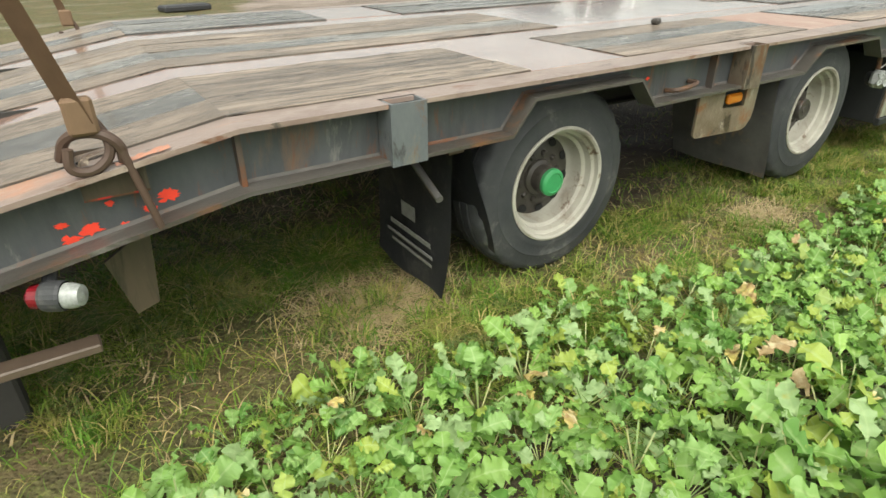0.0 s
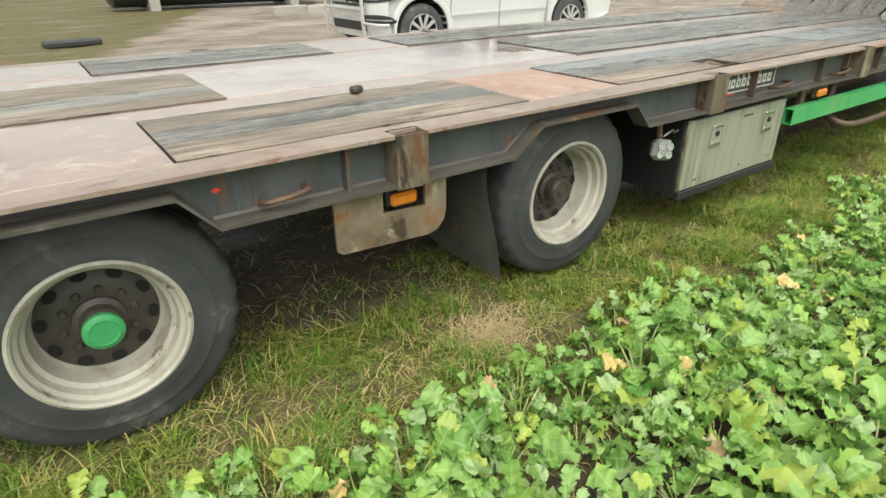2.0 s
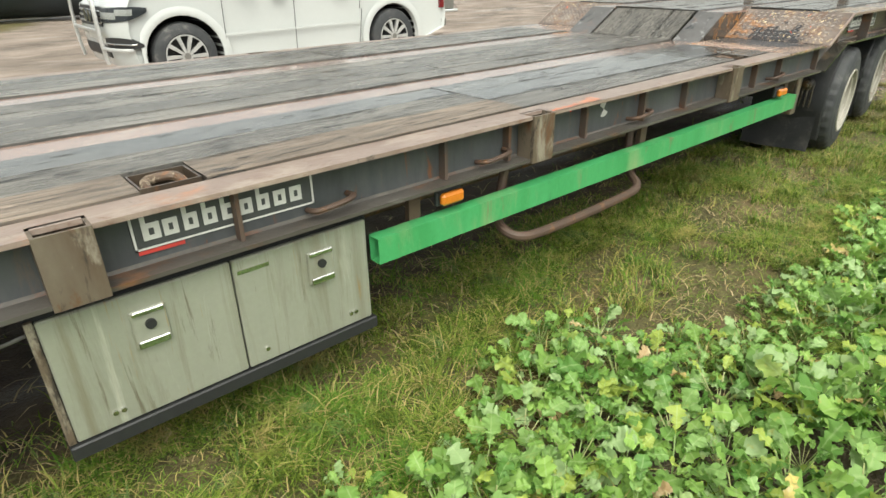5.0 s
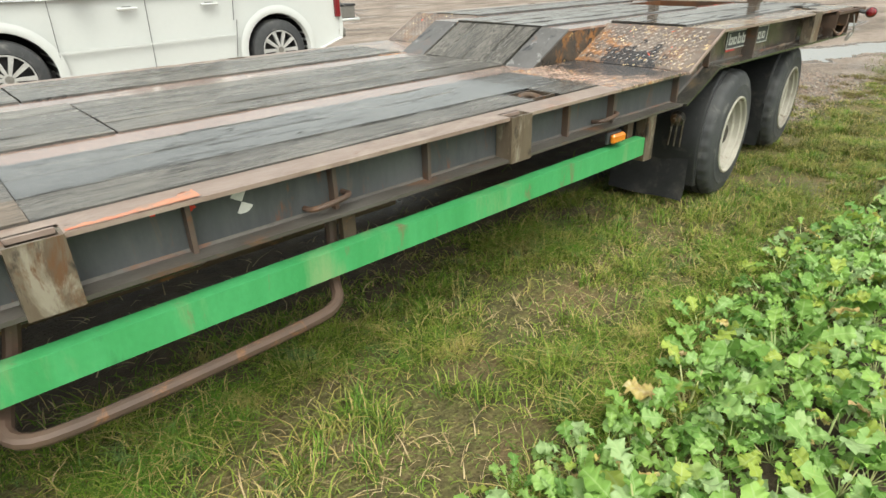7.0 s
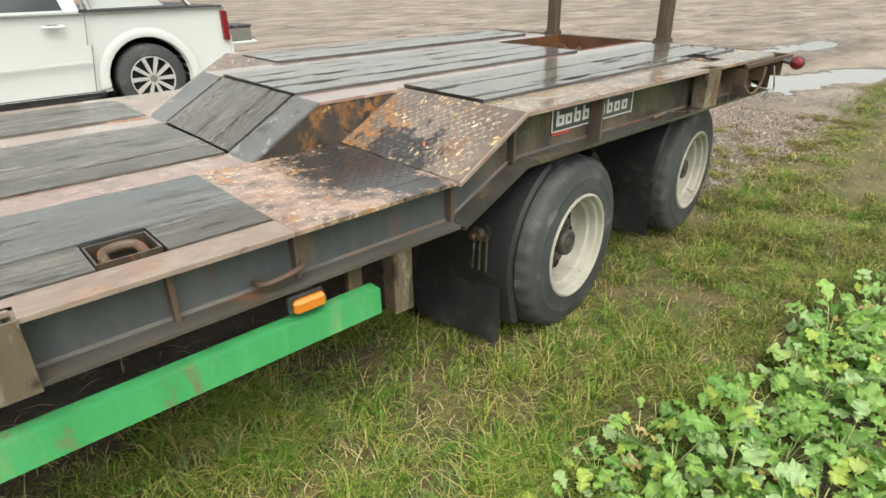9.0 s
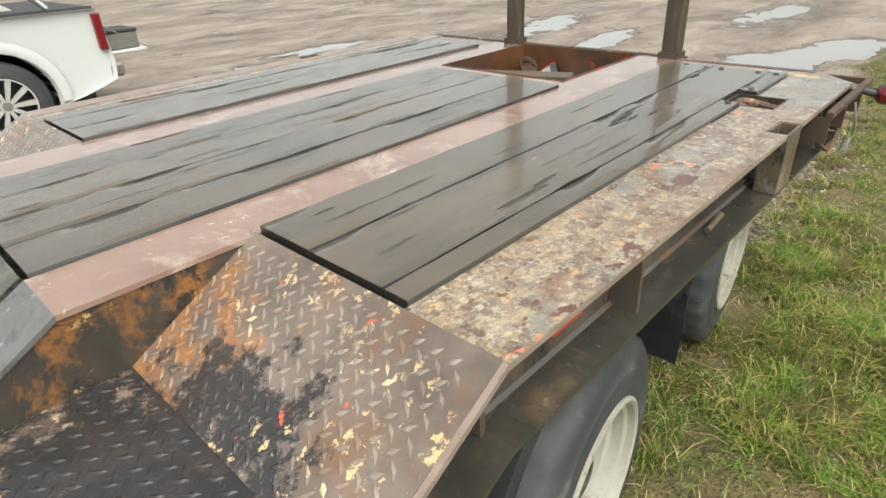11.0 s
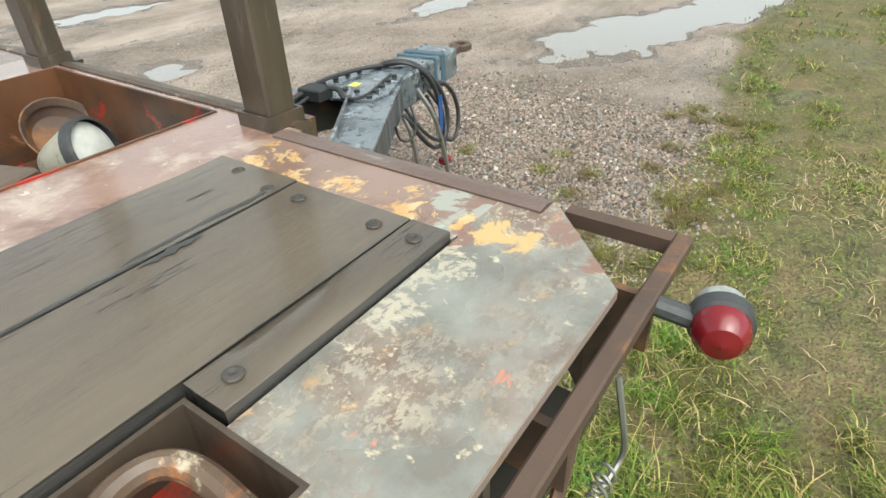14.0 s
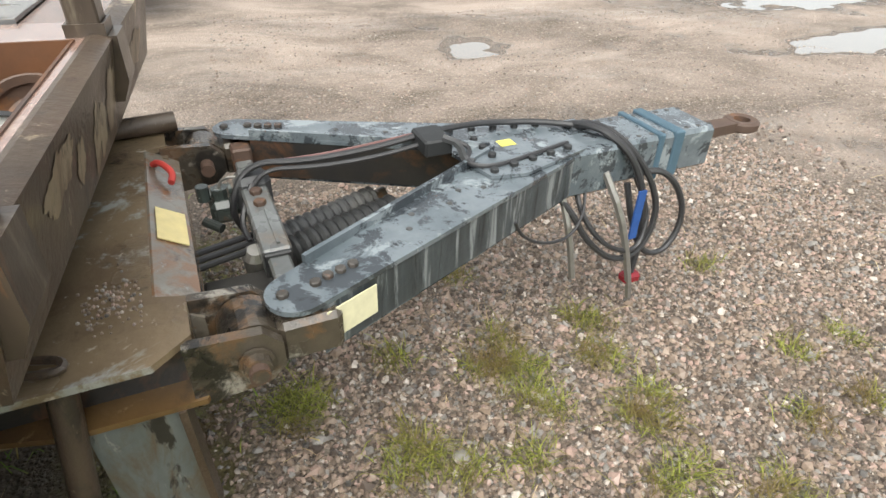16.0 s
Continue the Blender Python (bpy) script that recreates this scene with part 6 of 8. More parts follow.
for v in (-1, 1):
    w = 0.0 + v * 0.45
    for s in (-0.07, 0.07):
        part("hinge_ear", slab([(1.38, 0.55), (1.52, 0.565), (1.555, 0.60), (1.555, 0.655), (1.52, 0.69), (1.38, 0.70)], "y", w + s - 0.012, w + s + 0.012), M["hinge"], bogie, "muddy hinge ear")
    part("hinge_pin", rod((1.50, w - 0.13, 0.63), (1.50, w + 0.13, 0.63), 0.02), M["rust"], bogie, "rusty hinge pin")
    part("pin_nut", lathe([(0.034, 0.0), (0.034, 0.006), (0.026, 0.006), (0.026, 0.026), (0.016, 0.028), (0.016, 0.045)], 12, None, pose(1.50, w + (-0.085 if v < 0 else 0.085), 0.63, 0, 0, 180 if v < 0 else 0), True), M["hinge"], bogie)
    part("hinge_eye", lathe([(0.06, -0.05), (0.06, 0.05)], 20, None, pose(1.50, w, 0.63), True), M["hinge"], bogie)
    part("hinge_block", box(1.55, 1.68, w - 0.06, w + 0.05, 0.575, 0.675, 0.012), M["hinge"], bogie)

# arms of the drawbar: tapered channels that meet under a bolted plate
C = 0.012


def arm(v):
    def q(u, w):
        return (u, C + v * (w - 0.0))
    tip = [(1.605 + 0.066 * math.cos(radians(a)), 0.455 + 0.066 * math.sin(radians(a))) for a in range(245, 64, -15)]
    outer = tip + [(2.50, 0.135)]
    inner = [(2.46, 0.0), (2.28, 0.0)]
    pts = [q(*p) for p in outer] + [q(*p) for p in inner]
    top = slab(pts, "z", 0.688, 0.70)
    a = part("drawbar_arm", top, M["draw"], bogie, "dark grey drawbar arm with painted sky sheen")
    sides = []
    o0, o1 = Vector(q(1.64, 0.50)), Vector(q(2.50, 0.125))
    i0, i1 = Vector(q(1.64, 0.37)), Vector(q(2.30, 0.0))
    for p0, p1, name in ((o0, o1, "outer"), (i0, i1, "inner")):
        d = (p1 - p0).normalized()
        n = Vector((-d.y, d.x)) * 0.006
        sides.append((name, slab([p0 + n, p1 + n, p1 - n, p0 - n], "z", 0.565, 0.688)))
    # tone follows facing: inner sides get the darker, shaded copy
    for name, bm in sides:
        part("arm_side", bm, M["drawside"] if name == "outer" else M["drawdark"], a, "streaked side of the arm" if name == "outer" else "inner side of the arm, shade in its dark colour")
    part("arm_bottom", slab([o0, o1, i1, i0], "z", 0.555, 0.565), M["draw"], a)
    rd = (Vector(q(2.29, 0.01)) - Vector(q(1.64, 0.365))).normalized()
    n = Vector((-rd.y, rd.x)) * 0.006
    p0, p1 = Vector(q(1.64, 0.365)), Vector(q(2.29, 0.01))
    part("arm_rib", slab([p0 + n, p1 + n, p1 - n, p0 - n], "z", 0.70, 0.722), M["draw"], a)
    for u, w in ((1.575, 0.46), (1.645, 0.445), (1.675, 0.43), (1.705, 0.42), (1.735, 0.41)):
        x, y = q(u, w)
        part("bolt_head", lathe([(0.0125, 0.0), (0.0125, 0.008), (0.010, 0.010)], 8, None, Matrix.Translation((x, y, 0.70)) @ Matrix.Rotation(radians(90), 4, "X"), True), M["hub"], a)
    # closed dark caps on the plate, hole shade given by colour
    for u, w in ((1.90, 0.32), (2.04, 0.245), (2.16, 0.20), (2.22, 0.15), (2.30, 0.14), (1.93, 0.26), (2.09, 0.19)):
        x, y = q(u, w)
        part("bolt_hole", lathe([(0.009, 0.0), (0.007, 0.003)], 10, None, Matrix.Translation((x, y, 0.699)) @ Matrix.Rotation(radians(90), 4, "X"), True), M["darkroof"], a)
    return a


arm(-1)
arm(1)
p0, p1 = Vector((1.645, C - 0.505)), Vector((1.765, C - 0.453))
n = Vector((p1.y - p0.y, -(p1.x - p0.x))).normalized() * 0.008
part("type_plate", slab([p0 + n, p1 + n, p1 + n * 1.4, p0 + n * 1.4], "z", 0.60, 0.675), M["paleplate"], bogie, "pale yellow type plate")
part("lettering_bar", slab([p0 + n * 1.41, p0.lerp(p1, 0.22) + n * 1.41, p0.lerp(p1, 0.22) + n * 1.6, p0 + n * 1.6], "z", 0.612, 0.625), M["slate"], bogie)
plate = part("joint_plate", slab([(2.20, C - 0.17), (2.30, C - 0.19), (2.56, C - 0.11), (2.56, C + 0.11), (2.30, C + 0.19), (2.20, C + 0.17), (2.16, C)], "z", 0.702, 0.712), M["draw"], bogie, "bolted joint plate with yellow sticker")
for i in range(5):
    for s in (-1, 1):
        u, w = 2.22 + 0.07 * i, C + s * (0.15 - 0.014 * i)
        part("bolt_head", lathe([(0.0125, 0.0), (0.0125, 0.010), (0.010, 0.012)], 8, None, Matrix.Translation((u, w, 0.712)) @ Matrix.Rotation(radians(90), 4, "X"), True), M["black"], plate)
for i in range(3):
    part("bolt_head", lathe([(0.0125, 0.0), (0.0125, 0.010), (0.010, 0.012)], 8, None, Matrix.Translation((2.26, C - 0.06 + 0.06 * i, 0.712)) @ Matrix.Rotation(radians(90), 4, "X"), True), M["black"], plate)
part("sticker", box(2.32, 2.37, C - 0.012, C + 0.03, 0.7125, 0.7135), M["yellow"], plate)
part("sleeve", box(2.48, 2.68, C - 0.125, C + 0.125, 0.55, 0.706, 0.012), M["draw"], bogie)
neck = part("drawbar_neck", box(2.60, 3.10, C - 0.105, C + 0.105, 0.555, 0.70, 0.012), M["draw"], bogie, "blue-grey box-section drawbar neck")
# dark caps again, painted for the shade of bolt holes
for i in range(8):
    for s in (-0.075, 0.075):
        part("bolt_hole", lathe([(0.009, 0.0), (0.007, 0.002)], 10, None, Matrix.Translation((2.74 + 0.05 * i, C + s, 0.70)) @ Matrix.Rotation(radians(90), 4, "X"), True), M["darkroof"], neck)
bm = slab([(3.06, C - 0.055), (3.16, C - 0.034), (3.30, C - 0.03), (3.30, C + 0.03), (3.16, C + 0.034), (3.06, C + 0.055)], "z", 0.617, 0.653)
lathe([(0.030, -0.017), (0.052, -0.02), (0.064, -0.012), (0.064, 0.012), (0.052, 0.02), (0.030, 0.017), (0.030, -0.017)], 28, bm, Matrix.Translation((3.345, C, 0.635)) @ Matrix.Rotation(radians(90), 4, "X"))
part("towing_eye", bm, M["rust"], bogie, "rusty towing eye", 1)
part("strap_band", box(2.85, 2.872, C - 0.112, C + 0.112, 0.548, 0.708, 0.004), M["blue"], bogie, "faded blue strap round the neck")
part("strap_band", box(2.915, 2.955, C - 0.112, C + 0.112, 0.548, 0.708, 0.004), M["blue"], bogie)
part("strap_tail", box(2.74, 2.77, C - 0.185, C - 0.178, 0.38, 0.56), M["bluevivid"], bogie)

# hoses
part("hose", tube([(1.56, 0.16, 0.50), (1.53, 0.13, 0.60), (1.60, 0.17, 0.71), (1.75, 0.13, 0.705), (1.95, 0.09, 0.73), (2.12, 0.07, 0.765), (2.26, 0.10, 0.755), (2.36, 0.13, 0.735), (2.50, 0.10, 0.73), (2.62, 0.05, 0.72), (2.72, -0.02, 0.715)], 0.010), M["hose"], bogie, "black hose along the drawbar", 1)
part("hose", tube([(1.60, 0.12, 0.47), (1.57, 0.10, 0.58), (1.62, 0.14, 0.70), (1.78, 0.10, 0.695), (1.97, 0.055, 0.72), (2.14, 0.04, 0.755), (2.22, 0.0, 0.73), (2.16, -0.07, 0.716), (2.22, -0.12, 0.716), (2.36, -0.09, 0.716), (2.52, -0.05, 0.715)], 0.007), M["hose"], bogie, "", 1)
part("hose", tube([(1.58, 0.20, 0.52), (1.55, 0.17, 0.63), (1.61, 0.18, 0.70), (1.76, 0.14, 0.71), (1.9, 0.11, 0.73), (2.08, 0.09, 0.755)], 0.006), M["redhose"], bogie, "dusty red hose along the drawbar", 1)
part("hose_loop", tube([(2.60, C + 0.09, 0.70), (2.62, C + 0.02, 0.735), (2.66, C - 0.08, 0.735), (2.73, C - 0.14, 0.66), (2.79, C - 0.16, 0.52), (2.82, C - 0.16, 0.36), (2.80, C - 0.17, 0.22)], 0.012), M["hose"], bogie, "black coupling hose slung over the neck", 1)
part("hose_loop", tube([(2.64, C + 0.10, 0.69), (2.66, C + 0.03, 0.73), (2.70, C - 0.09, 0.725), (2.80, C - 0.15, 0.60), (2.86, C - 0.17, 0.45), (2.81, C - 0.18, 0.31), (2.69, C - 0.18, 0.30), (2.57, C - 0.17, 0.41), (2.51, C - 0.15, 0.52), (2.47, C - 0.10, 0.57)], 0.011), M["hose"], bogie, "hanging black coupling hose", 1)
part("hose_loop", tube([(2.79, C - 0.08, 0.56), (2.86, C - 0.13, 0.60), (2.95, C - 0.15, 0.52), (3.0, C - 0.16, 0.39), (2.94, C - 0.17, 0.27), (2.83, C - 0.17, 0.29), (2.77, C - 0.15, 0.42), (2.76, C - 0.10, 0.55)], 0.011), M["hose"], bogie, "", 1)
part("hose_loop", tube([(2.56, C - 0.09, 0.57), (2.55, C - 0.14, 0.51), (2.60, C - 0.18, 0.42), (2.69, C - 0.19, 0.35), (2.79, C - 0.19, 0.33), (2.83, C - 0.16, 0.45), (2.80, C - 0.09, 0.56)], 0.009), M["hose"], bogie, "", 1)
part("hose_loop", tube([(2.24, -0.24, 0.60), (2.28, -0.22, 0.53), (2.37, -0.2, 0.47), (2.48, -0.18, 0.45), (2.55, -0.15, 0.5), (2.58, -0.1, 0.57)], 0.005), M["hose"], bogie, "", 1)
part("strap_end", tube([(2.49, C - 0.12, 0.56), (2.51, C - 0.16, 0.44), (2.55, C - 0.16, 0.26)], 0.012, 6, None, 1), M["steel"], bogie)
part("strap_end", tube([(2.64, C - 0.12, 0.62), (2.68, C - 0.18, 0.50), (2.73, C - 0.19, 0.36), (2.78, C - 0.19, 0.20), (2.81, C - 0.18, 0.11)], 0.013, 6, None, 1), M["steel"], bogie, "frayed grey strap end")
part("coupling_head", box(2.765, 2.835, C - 0.195, C - 0.145, 0.18, 0.22, 0.01), M["redlens"], bogie, "red hose coupling")

# cross tie, telescopic stay and bellows between the arms
SX = 1.605
stay = part("cross_stay", box(SX - 0.026, SX + 0.026, -0.43, 0.44, 0.588, 0.638, 0.005), M["stay"], bogie, "pale steel adjusting stay")
part("stay_sleeve", box(SX - 0.036, SX + 0.036, -0.20, 0.16, 0.578, 0.65, 0.006), M["stay"], stay, "outer tube of the stay")
part("stay_rib", box(SX + 0.004, SX + 0.012, -0.18, 0.0, 0.65, 0.656), M["stay"], stay)
part("stay_ring", box(SX - 0.034, SX + 0.034, -0.215, -0.2, 0.58, 0.647, 0.004), M["black"], stay)
part("stay_collar", box(SX - 0.05, SX + 0.05, 0.13, 0.22, 0.565, 0.675, 0.018), M["rubber"], stay, "black rubber sleeve holding the hoses")
part("stay_lug", box(SX - 0.03, SX + 0.03, 0.34, 0.44, 0.59, 0.675, 0.006), M["rust"], stay)
for y in (0.03, 0.095):
    part("bolt_head", lathe([(0.017, 0.0), (0.017, 0.012), (0.013, 0.014)], 6, None, Matrix.Translation((SX, y, 0.65)) @ Matrix.Rotation(radians(90), 4, "X"), True), M["rust"], stay)


def ribbed(p, q, r, n, material, label=""):
    """A corrugated rubber sleeve from p to q."""
    p, q = Vector(p), Vector(q)
    ln = (q - p).length
    prof = [(r * (1.0 if k % 3 else 0.82), ln * k / n) for k in range(n + 1)]
    m = Matrix.Translation(p) @ (q - p).to_track_quat("Y", "Z").to_matrix().to_4x4()
    part("bellows", lathe(prof, 20, None, m, True), material, bogie, label, 1)


ribbed((1.60, 0.0, 0.48), (2.02, 0.12, 0.50), 0.05, 42, M["black"], "ribbed black rubber bellows")
ribbed((1.60, 0.12, 0.46), (1.98, 0.245, 0.48), 0.042, 40, M["rubber"], "ribbed dusty rubber bellows")
part("bellows_end", rod((1.97, 0.24, 0.48), (2.03, 0.26, 0.485), 0.02), M["hinge"], bogie, "", 1)
for k in range(3):
    part("air_pipe", rod((1.40, -0.10 + 0.035 * k, 0.57), (1.62, 0.0 + 0.035 * k, 0.545), 0.009, 8), M["hose"], bogie, "", 1)
part("pipe_bracket", box(1.42, 1.60, -0.17, -0.05, 0.44, 0.50, 0.01), M["under"], bogie)
part("valve", box(1.48, 1.55, 0.16, 0.25, 0.53, 0.60, 0.016), M["valve"], bogie, "grimy brake valve", 1)
for a, b, r2 in (((1.47, 0.20, 0.60), (1.47, 0.20, 0.645), 0.018), ((1.515, 0.205, 0.60), (1.515, 0.205, 0.63), 0.024), ((1.55, 0.19, 0.565), (1.60, 0.17, 0.57), 0.02), ((1.48, 0.27, 0.57), (1.55, 0.29, 0.575), 0.022), ((1.46, 0.15, 0.56), (1.50, 0.11, 0.55), 0.014)):
    part("valve_port", rod(a, b, r2, 10), M["valve"], bogie, "", 1)
part("valve_handle", tube([(1.515, 0.205, 0.63), (1.53, 0.20, 0.66), (1.58, 0.18, 0.665)], 0.005, 6, None, 1), M["steel"], bogie)
part("junction_box", box(2.065, 2.15, -0.015, 0.10, 0.722, 0.772, 0.006), M["black"], bogie, "black junction box")
part("rubber_strap", tube([(2.12, -0.005, 0.775), (2.16, -0.03, 0.76), (2.17, -0.05, 0.716), (2.19, -0.07, 0.714)], 0.012, 6, None, 1), M["rubber"], bogie)
part("plug", lathe([(0.02, 0), (0.035, 0.02), (0.032, 0.08), (0.02, 0.10)], 14, None, pose(1.565, -0.045, 0.56, -70, 0, 0), True), M["steel"], bogie, "grey plug hanging from the hoses")
part("plug_cable", tube([(1.60, 0.13, 0.66), (1.55, 0.08, 0.58), (1.56, 0.0, 0.56)], 0.008, 6), M["hose"], bogie)

# crumbs of gravel lying on the wet bogie plate
r = random.Random(3)
bm = bmesh.new()
for _ in range(130):
    u, v, q = r.gauss(1.27, 0.03), r.gauss(-0.35, 0.04), r.uniform(0.002, 0.0048)
    got = bmesh.ops.create_icosphere(bm, subdivisions=1, radius=q)["verts"]
    bmesh.ops.translate(bm, verts=got, vec=(min(u, 1.32), v, 0.705 + q * 0.4))
part("grit", bm, M["pebble"], bogie, "small gravel crumbs")["kind"] = "stuff"

# ---- loose things in the well ----
lampw = thing("work_light", "old round work light lying in the well", "lamp", (9.835, 1.345, 0.905), turn=32)
part("lamp_can", lathe([(0.05, 0.11), (0.062, 0.08), (0.078, 0.02), (0.08, 0.0)], 28, None, pose(0, 0, 0, 0, 0, 0) @ Matrix.Rotation(radians(-20), 4, "X")), M["can"], lampw, "dirty white painted lamp can", 1)
part("rubber_ring", lathe([(0.08, 0.0), (0.088, -0.004), (0.088, -0.03), (0.078, -0.034)], 28, None, Matrix.Rotation(radians(-20), 4, "X")), M["rubber"], lampw, "", 1)
part("lens", lathe([(0.078, -0.018), (0.05, -0.024), (0.001, -0.028)], 28, None, Matrix.Rotation(radians(-20), 4, "X")), M["milky"], lampw, "dusty clear lens", 1)
part("back_plate", lathe([(0.001, 0.115), (0.05, 0.11)], 20, None, Matrix.Rotation(radians(-20), 4, "X")), M["steel"], lampw)
solo("timber_block", box(-0.30, 0.30, -0.05, 0.05, 0.0, 0.17, 0.006), M["lead"], "brown squared timber lying in the well", "timber", m=pose(9.49, 1.37, 0.832, 0, 0, -69))
solo("rusty_bowl", lathe([(0.001, 0.0), (0.08, 0.004), (0.11, 0.03), (0.12, 0.05), (0.115, 0.05), (0.1, 0.034)], 28, None, Matrix.Rotation(radians(90), 4, "X")), M["rust"], "rusty steel dish in the well", "dish", m=pose(9.86, 1.535, 0.895, 48, 0, 8) @ Matrix.Scale(0.88, 4), smooth=1)
solo("rag", box(-0.12, 0.12, -0.08, 0.08, 0.0, 0.09, 0.035), M["lead"], "crumpled brown rag in the well", "rag", m=pose(9.72, 1.14, 0.83, 0, 0, 20))
solo("pebble_stone", box(-0.03, 0.03, -0.02, 0.02, 0.0, 0.03, 0.009), M["hub"], "small dark metal stub standing on the deck", "stone", m=pose(1.12, 0.64, 0.872, 0, 0, 20))

# ---- lashing straps at the rear ----


def strap(x, y, z, top, w, group):
    s = thing("lashing_strap", "brown webbing strap hooked to the rear deck edge", "strap", (x, y, z), group)
    a, b = Vector((0, 0, 0.07)), Vector(top)
    d = (b - a).normalized()
    side = Vector((1, 0, 0)).cross(d).normalized() if abs(d.x) < 0.5 else Vector((0, 1, 0))
    side = Vector((0.75, -0.66, 0)) * w / 2
    bm = bmesh.new()
    n = 10
    rows = [[bm.verts.new(a.lerp(b, i / n) + side * k) for k in (-1, 1)] for i in range(n + 1)]
    for p, q in zip(rows, rows[1:]):
        bm.faces.new((p[0], p[1], q[1], q[0]))
    bmesh.ops.solidify(bm, geom=bm.faces[:], thickness=0.004)
    part("webbing", bm, M["web"], s)
    part("hook", tube([(0.0, 0, 0.10), (0.03, 0.01, 0.06), (0.045, 0.0, 0.0), (0.0, 0, -0.04), (-0.05, 0, -0.03), (-0.04, 0, 0.02)], 0.011, 8), M["rust"], s, "rusty strap hook", 1)
    part("knot", box(-0.03, 0.03, -0.016, 0.016, 0.045, 0.125, 0.007), M["web"], s, "folded end of the webbing", 1)


strap(-1.56, -0.01, 0.86, (-0.28, -0.05, 1.2), 0.055, "rear straps")
strap(-1.44, 2.42, 0.82, (-0.20, 0.1, 1.2), 0.05, "rear straps")

# ---- white pickup behind the trailer ----
pick_up = thing("pickup_truck", "white double-cab pickup with chrome bull bar and sports bar", "pickup truck", (5.06, 6.10, 0.055))
# local frame: x back from the front axle, y from the near side in, z up
FA, RA, HUBZ = 0.0, 3.095, 0.385


def arch(cx, r, n=14, z0=0.30):
    a0 = math.asin((z0 - HUBZ) / r)
    return [(cx - r * math.cos(a0 + (math.pi - 2 * a0) * i / n), HUBZ + r * math.sin(a0 + (math.pi - 2 * a0) * i / n)) for i in range(n + 1)]


low = [(-0.86, 0.42), (-0.80, 0.30), *arch(FA, 0.465), *arch(RA, 0.465), (3.85, 0.36), (4.22, 0.46), (4.25, 0.62), (4.20, 1.12), (1.95, 1.12), (-0.25, 1.12), (-0.62, 1.06), (-0.84, 0.96), (-0.90, 0.70)]


def loft(outline, rows, material, name, parent, label="", sm=35):
    """Sections of one outline: rows of (y, inset) with the outline drawn in towards its middle by inset."""
    cx = sum(p[0] for p in outline) / len(outline)
    cz = sum(p[1] for p in outline) / len(outline)
    bm = bmesh.new()
    rings = []
    for y, k in rows:
        rings.append([bm.verts.new((cx + (px - cx) * (1 - k), y, cz + (pz - cz) * (1 - k * 0.6))) for px, pz in outline])
    for p, q in zip(rings, rings[1:]):
        for i in range(len(p)):
            j = (i + 1) % len(p)
            bm.faces.new((p[i], p[j], q[j], q[i]))
    bm.faces.new(rings[0])
    bm.faces.new(rings[-1][::-1])
    return part(name, bm, material, parent, label, sm)


loft(low, [(0.05, 0.012), (0.015, 0.004), (0.0, 0.0), (0.1, 0.0), (0.2, 0.0), (0.32, 0.0), (0.5, 0.0), (0.95, 0.0), (1.4, 0.0), (1.58, 0.0), (1.7, 0.0), (1.8, 0.0), (1.9, 0.0), (1.915, 0.004), (1.95, 0.012)], M["carwhite"], "body", pick_up, "white painted lower body")
# shoulder crease and sills
part("side_crease", slab([(0.5, 0.58), (2.5, 0.62), (2.5, 0.64), (0.5, 0.605)], "y", -0.004, 0.01), M["carwhite"], pick_up)
part("sill", box(0.52, 2.58, 0.02, 0.10, 0.26, 0.31, 0.01), M["cardark"], pick_up)
cab = [(0.42, 1.10), (1.22, 1.72), (1.55, 1.80), (2.15, 1.79), (2.40, 1.68), (2.52, 1.12)]
bm = bmesh.new()
secs = []
for y, up in ((0.06, 0), (0.26, 1), (1.69, 1), (1.89, 0)):
    pts = []
    for px, pz in cab:
        f = (pz - 1.1) / 0.7
        yy = 0.04 + 0.20 * f if y < 1 else 1.91 - 0.20 * f
        pts.append((px, yy if (up == 0 or True) else y, pz))
    if up == 0:
        secs.append([bm.verts.new(p) for p in pts])
for i in range(len(cab)):
    j = (i + 1) % len(cab)
    bm.faces.new((secs[0][i], secs[0][j], secs[1][j], secs[1][i]))
bm.faces.new(secs[0])
bm.faces.new(secs[1][::-1])
bmesh.ops.bevel(bm, geom=bm.edges[:], offset=0.02, segments=2, affect="EDGES")
part("cab", bm, M["carwhite"], pick_up, "white painted cab", 40)


def cab_pane(points, name):
    def yy(z):
        return 0.04 + 0.20 * (z - 1.1) / 0.7 - 0.004
    bm = bmesh.new()
    a = [bm.verts.new((x, yy(z), z)) for x, z in points]
    b = [bm.verts.new((x, yy(z) + 0.02, z)) for x, z in points]
    bm.faces.new(a)
    bm.faces.new(b[::-1])
    for i in range(len(points)):
        j = (i + 1) % len(points)
        bm.faces.new((a[i], b[i], b[j], a[j]))
    part(name, bm, M["glass"], pick_up, "tinted side window")


cab_pane([(0.66, 1.155), (1.26, 1.62), (1.40, 1.68), (1.44, 1.155)], "side_window")
cab_pane([(1.52, 1.155), (1.49, 1.69), (2.12, 1.68), (2.26, 1.62), (2.36, 1.155)], "side_window")
part("windscreen", slab([(0.50, 1.17), (1.20, 1.71), (1.19, 1.725), (0.48, 1.175)], "y", 0.28, 1.66), M["glass"], pick_up, "windscreen")
part("rear_glass", slab([(2.42, 1.62), (2.52, 1.2), (2.53, 1.2), (2.43, 1.62)], "y", 0.35, 1.6), M["glass"], pick_up)
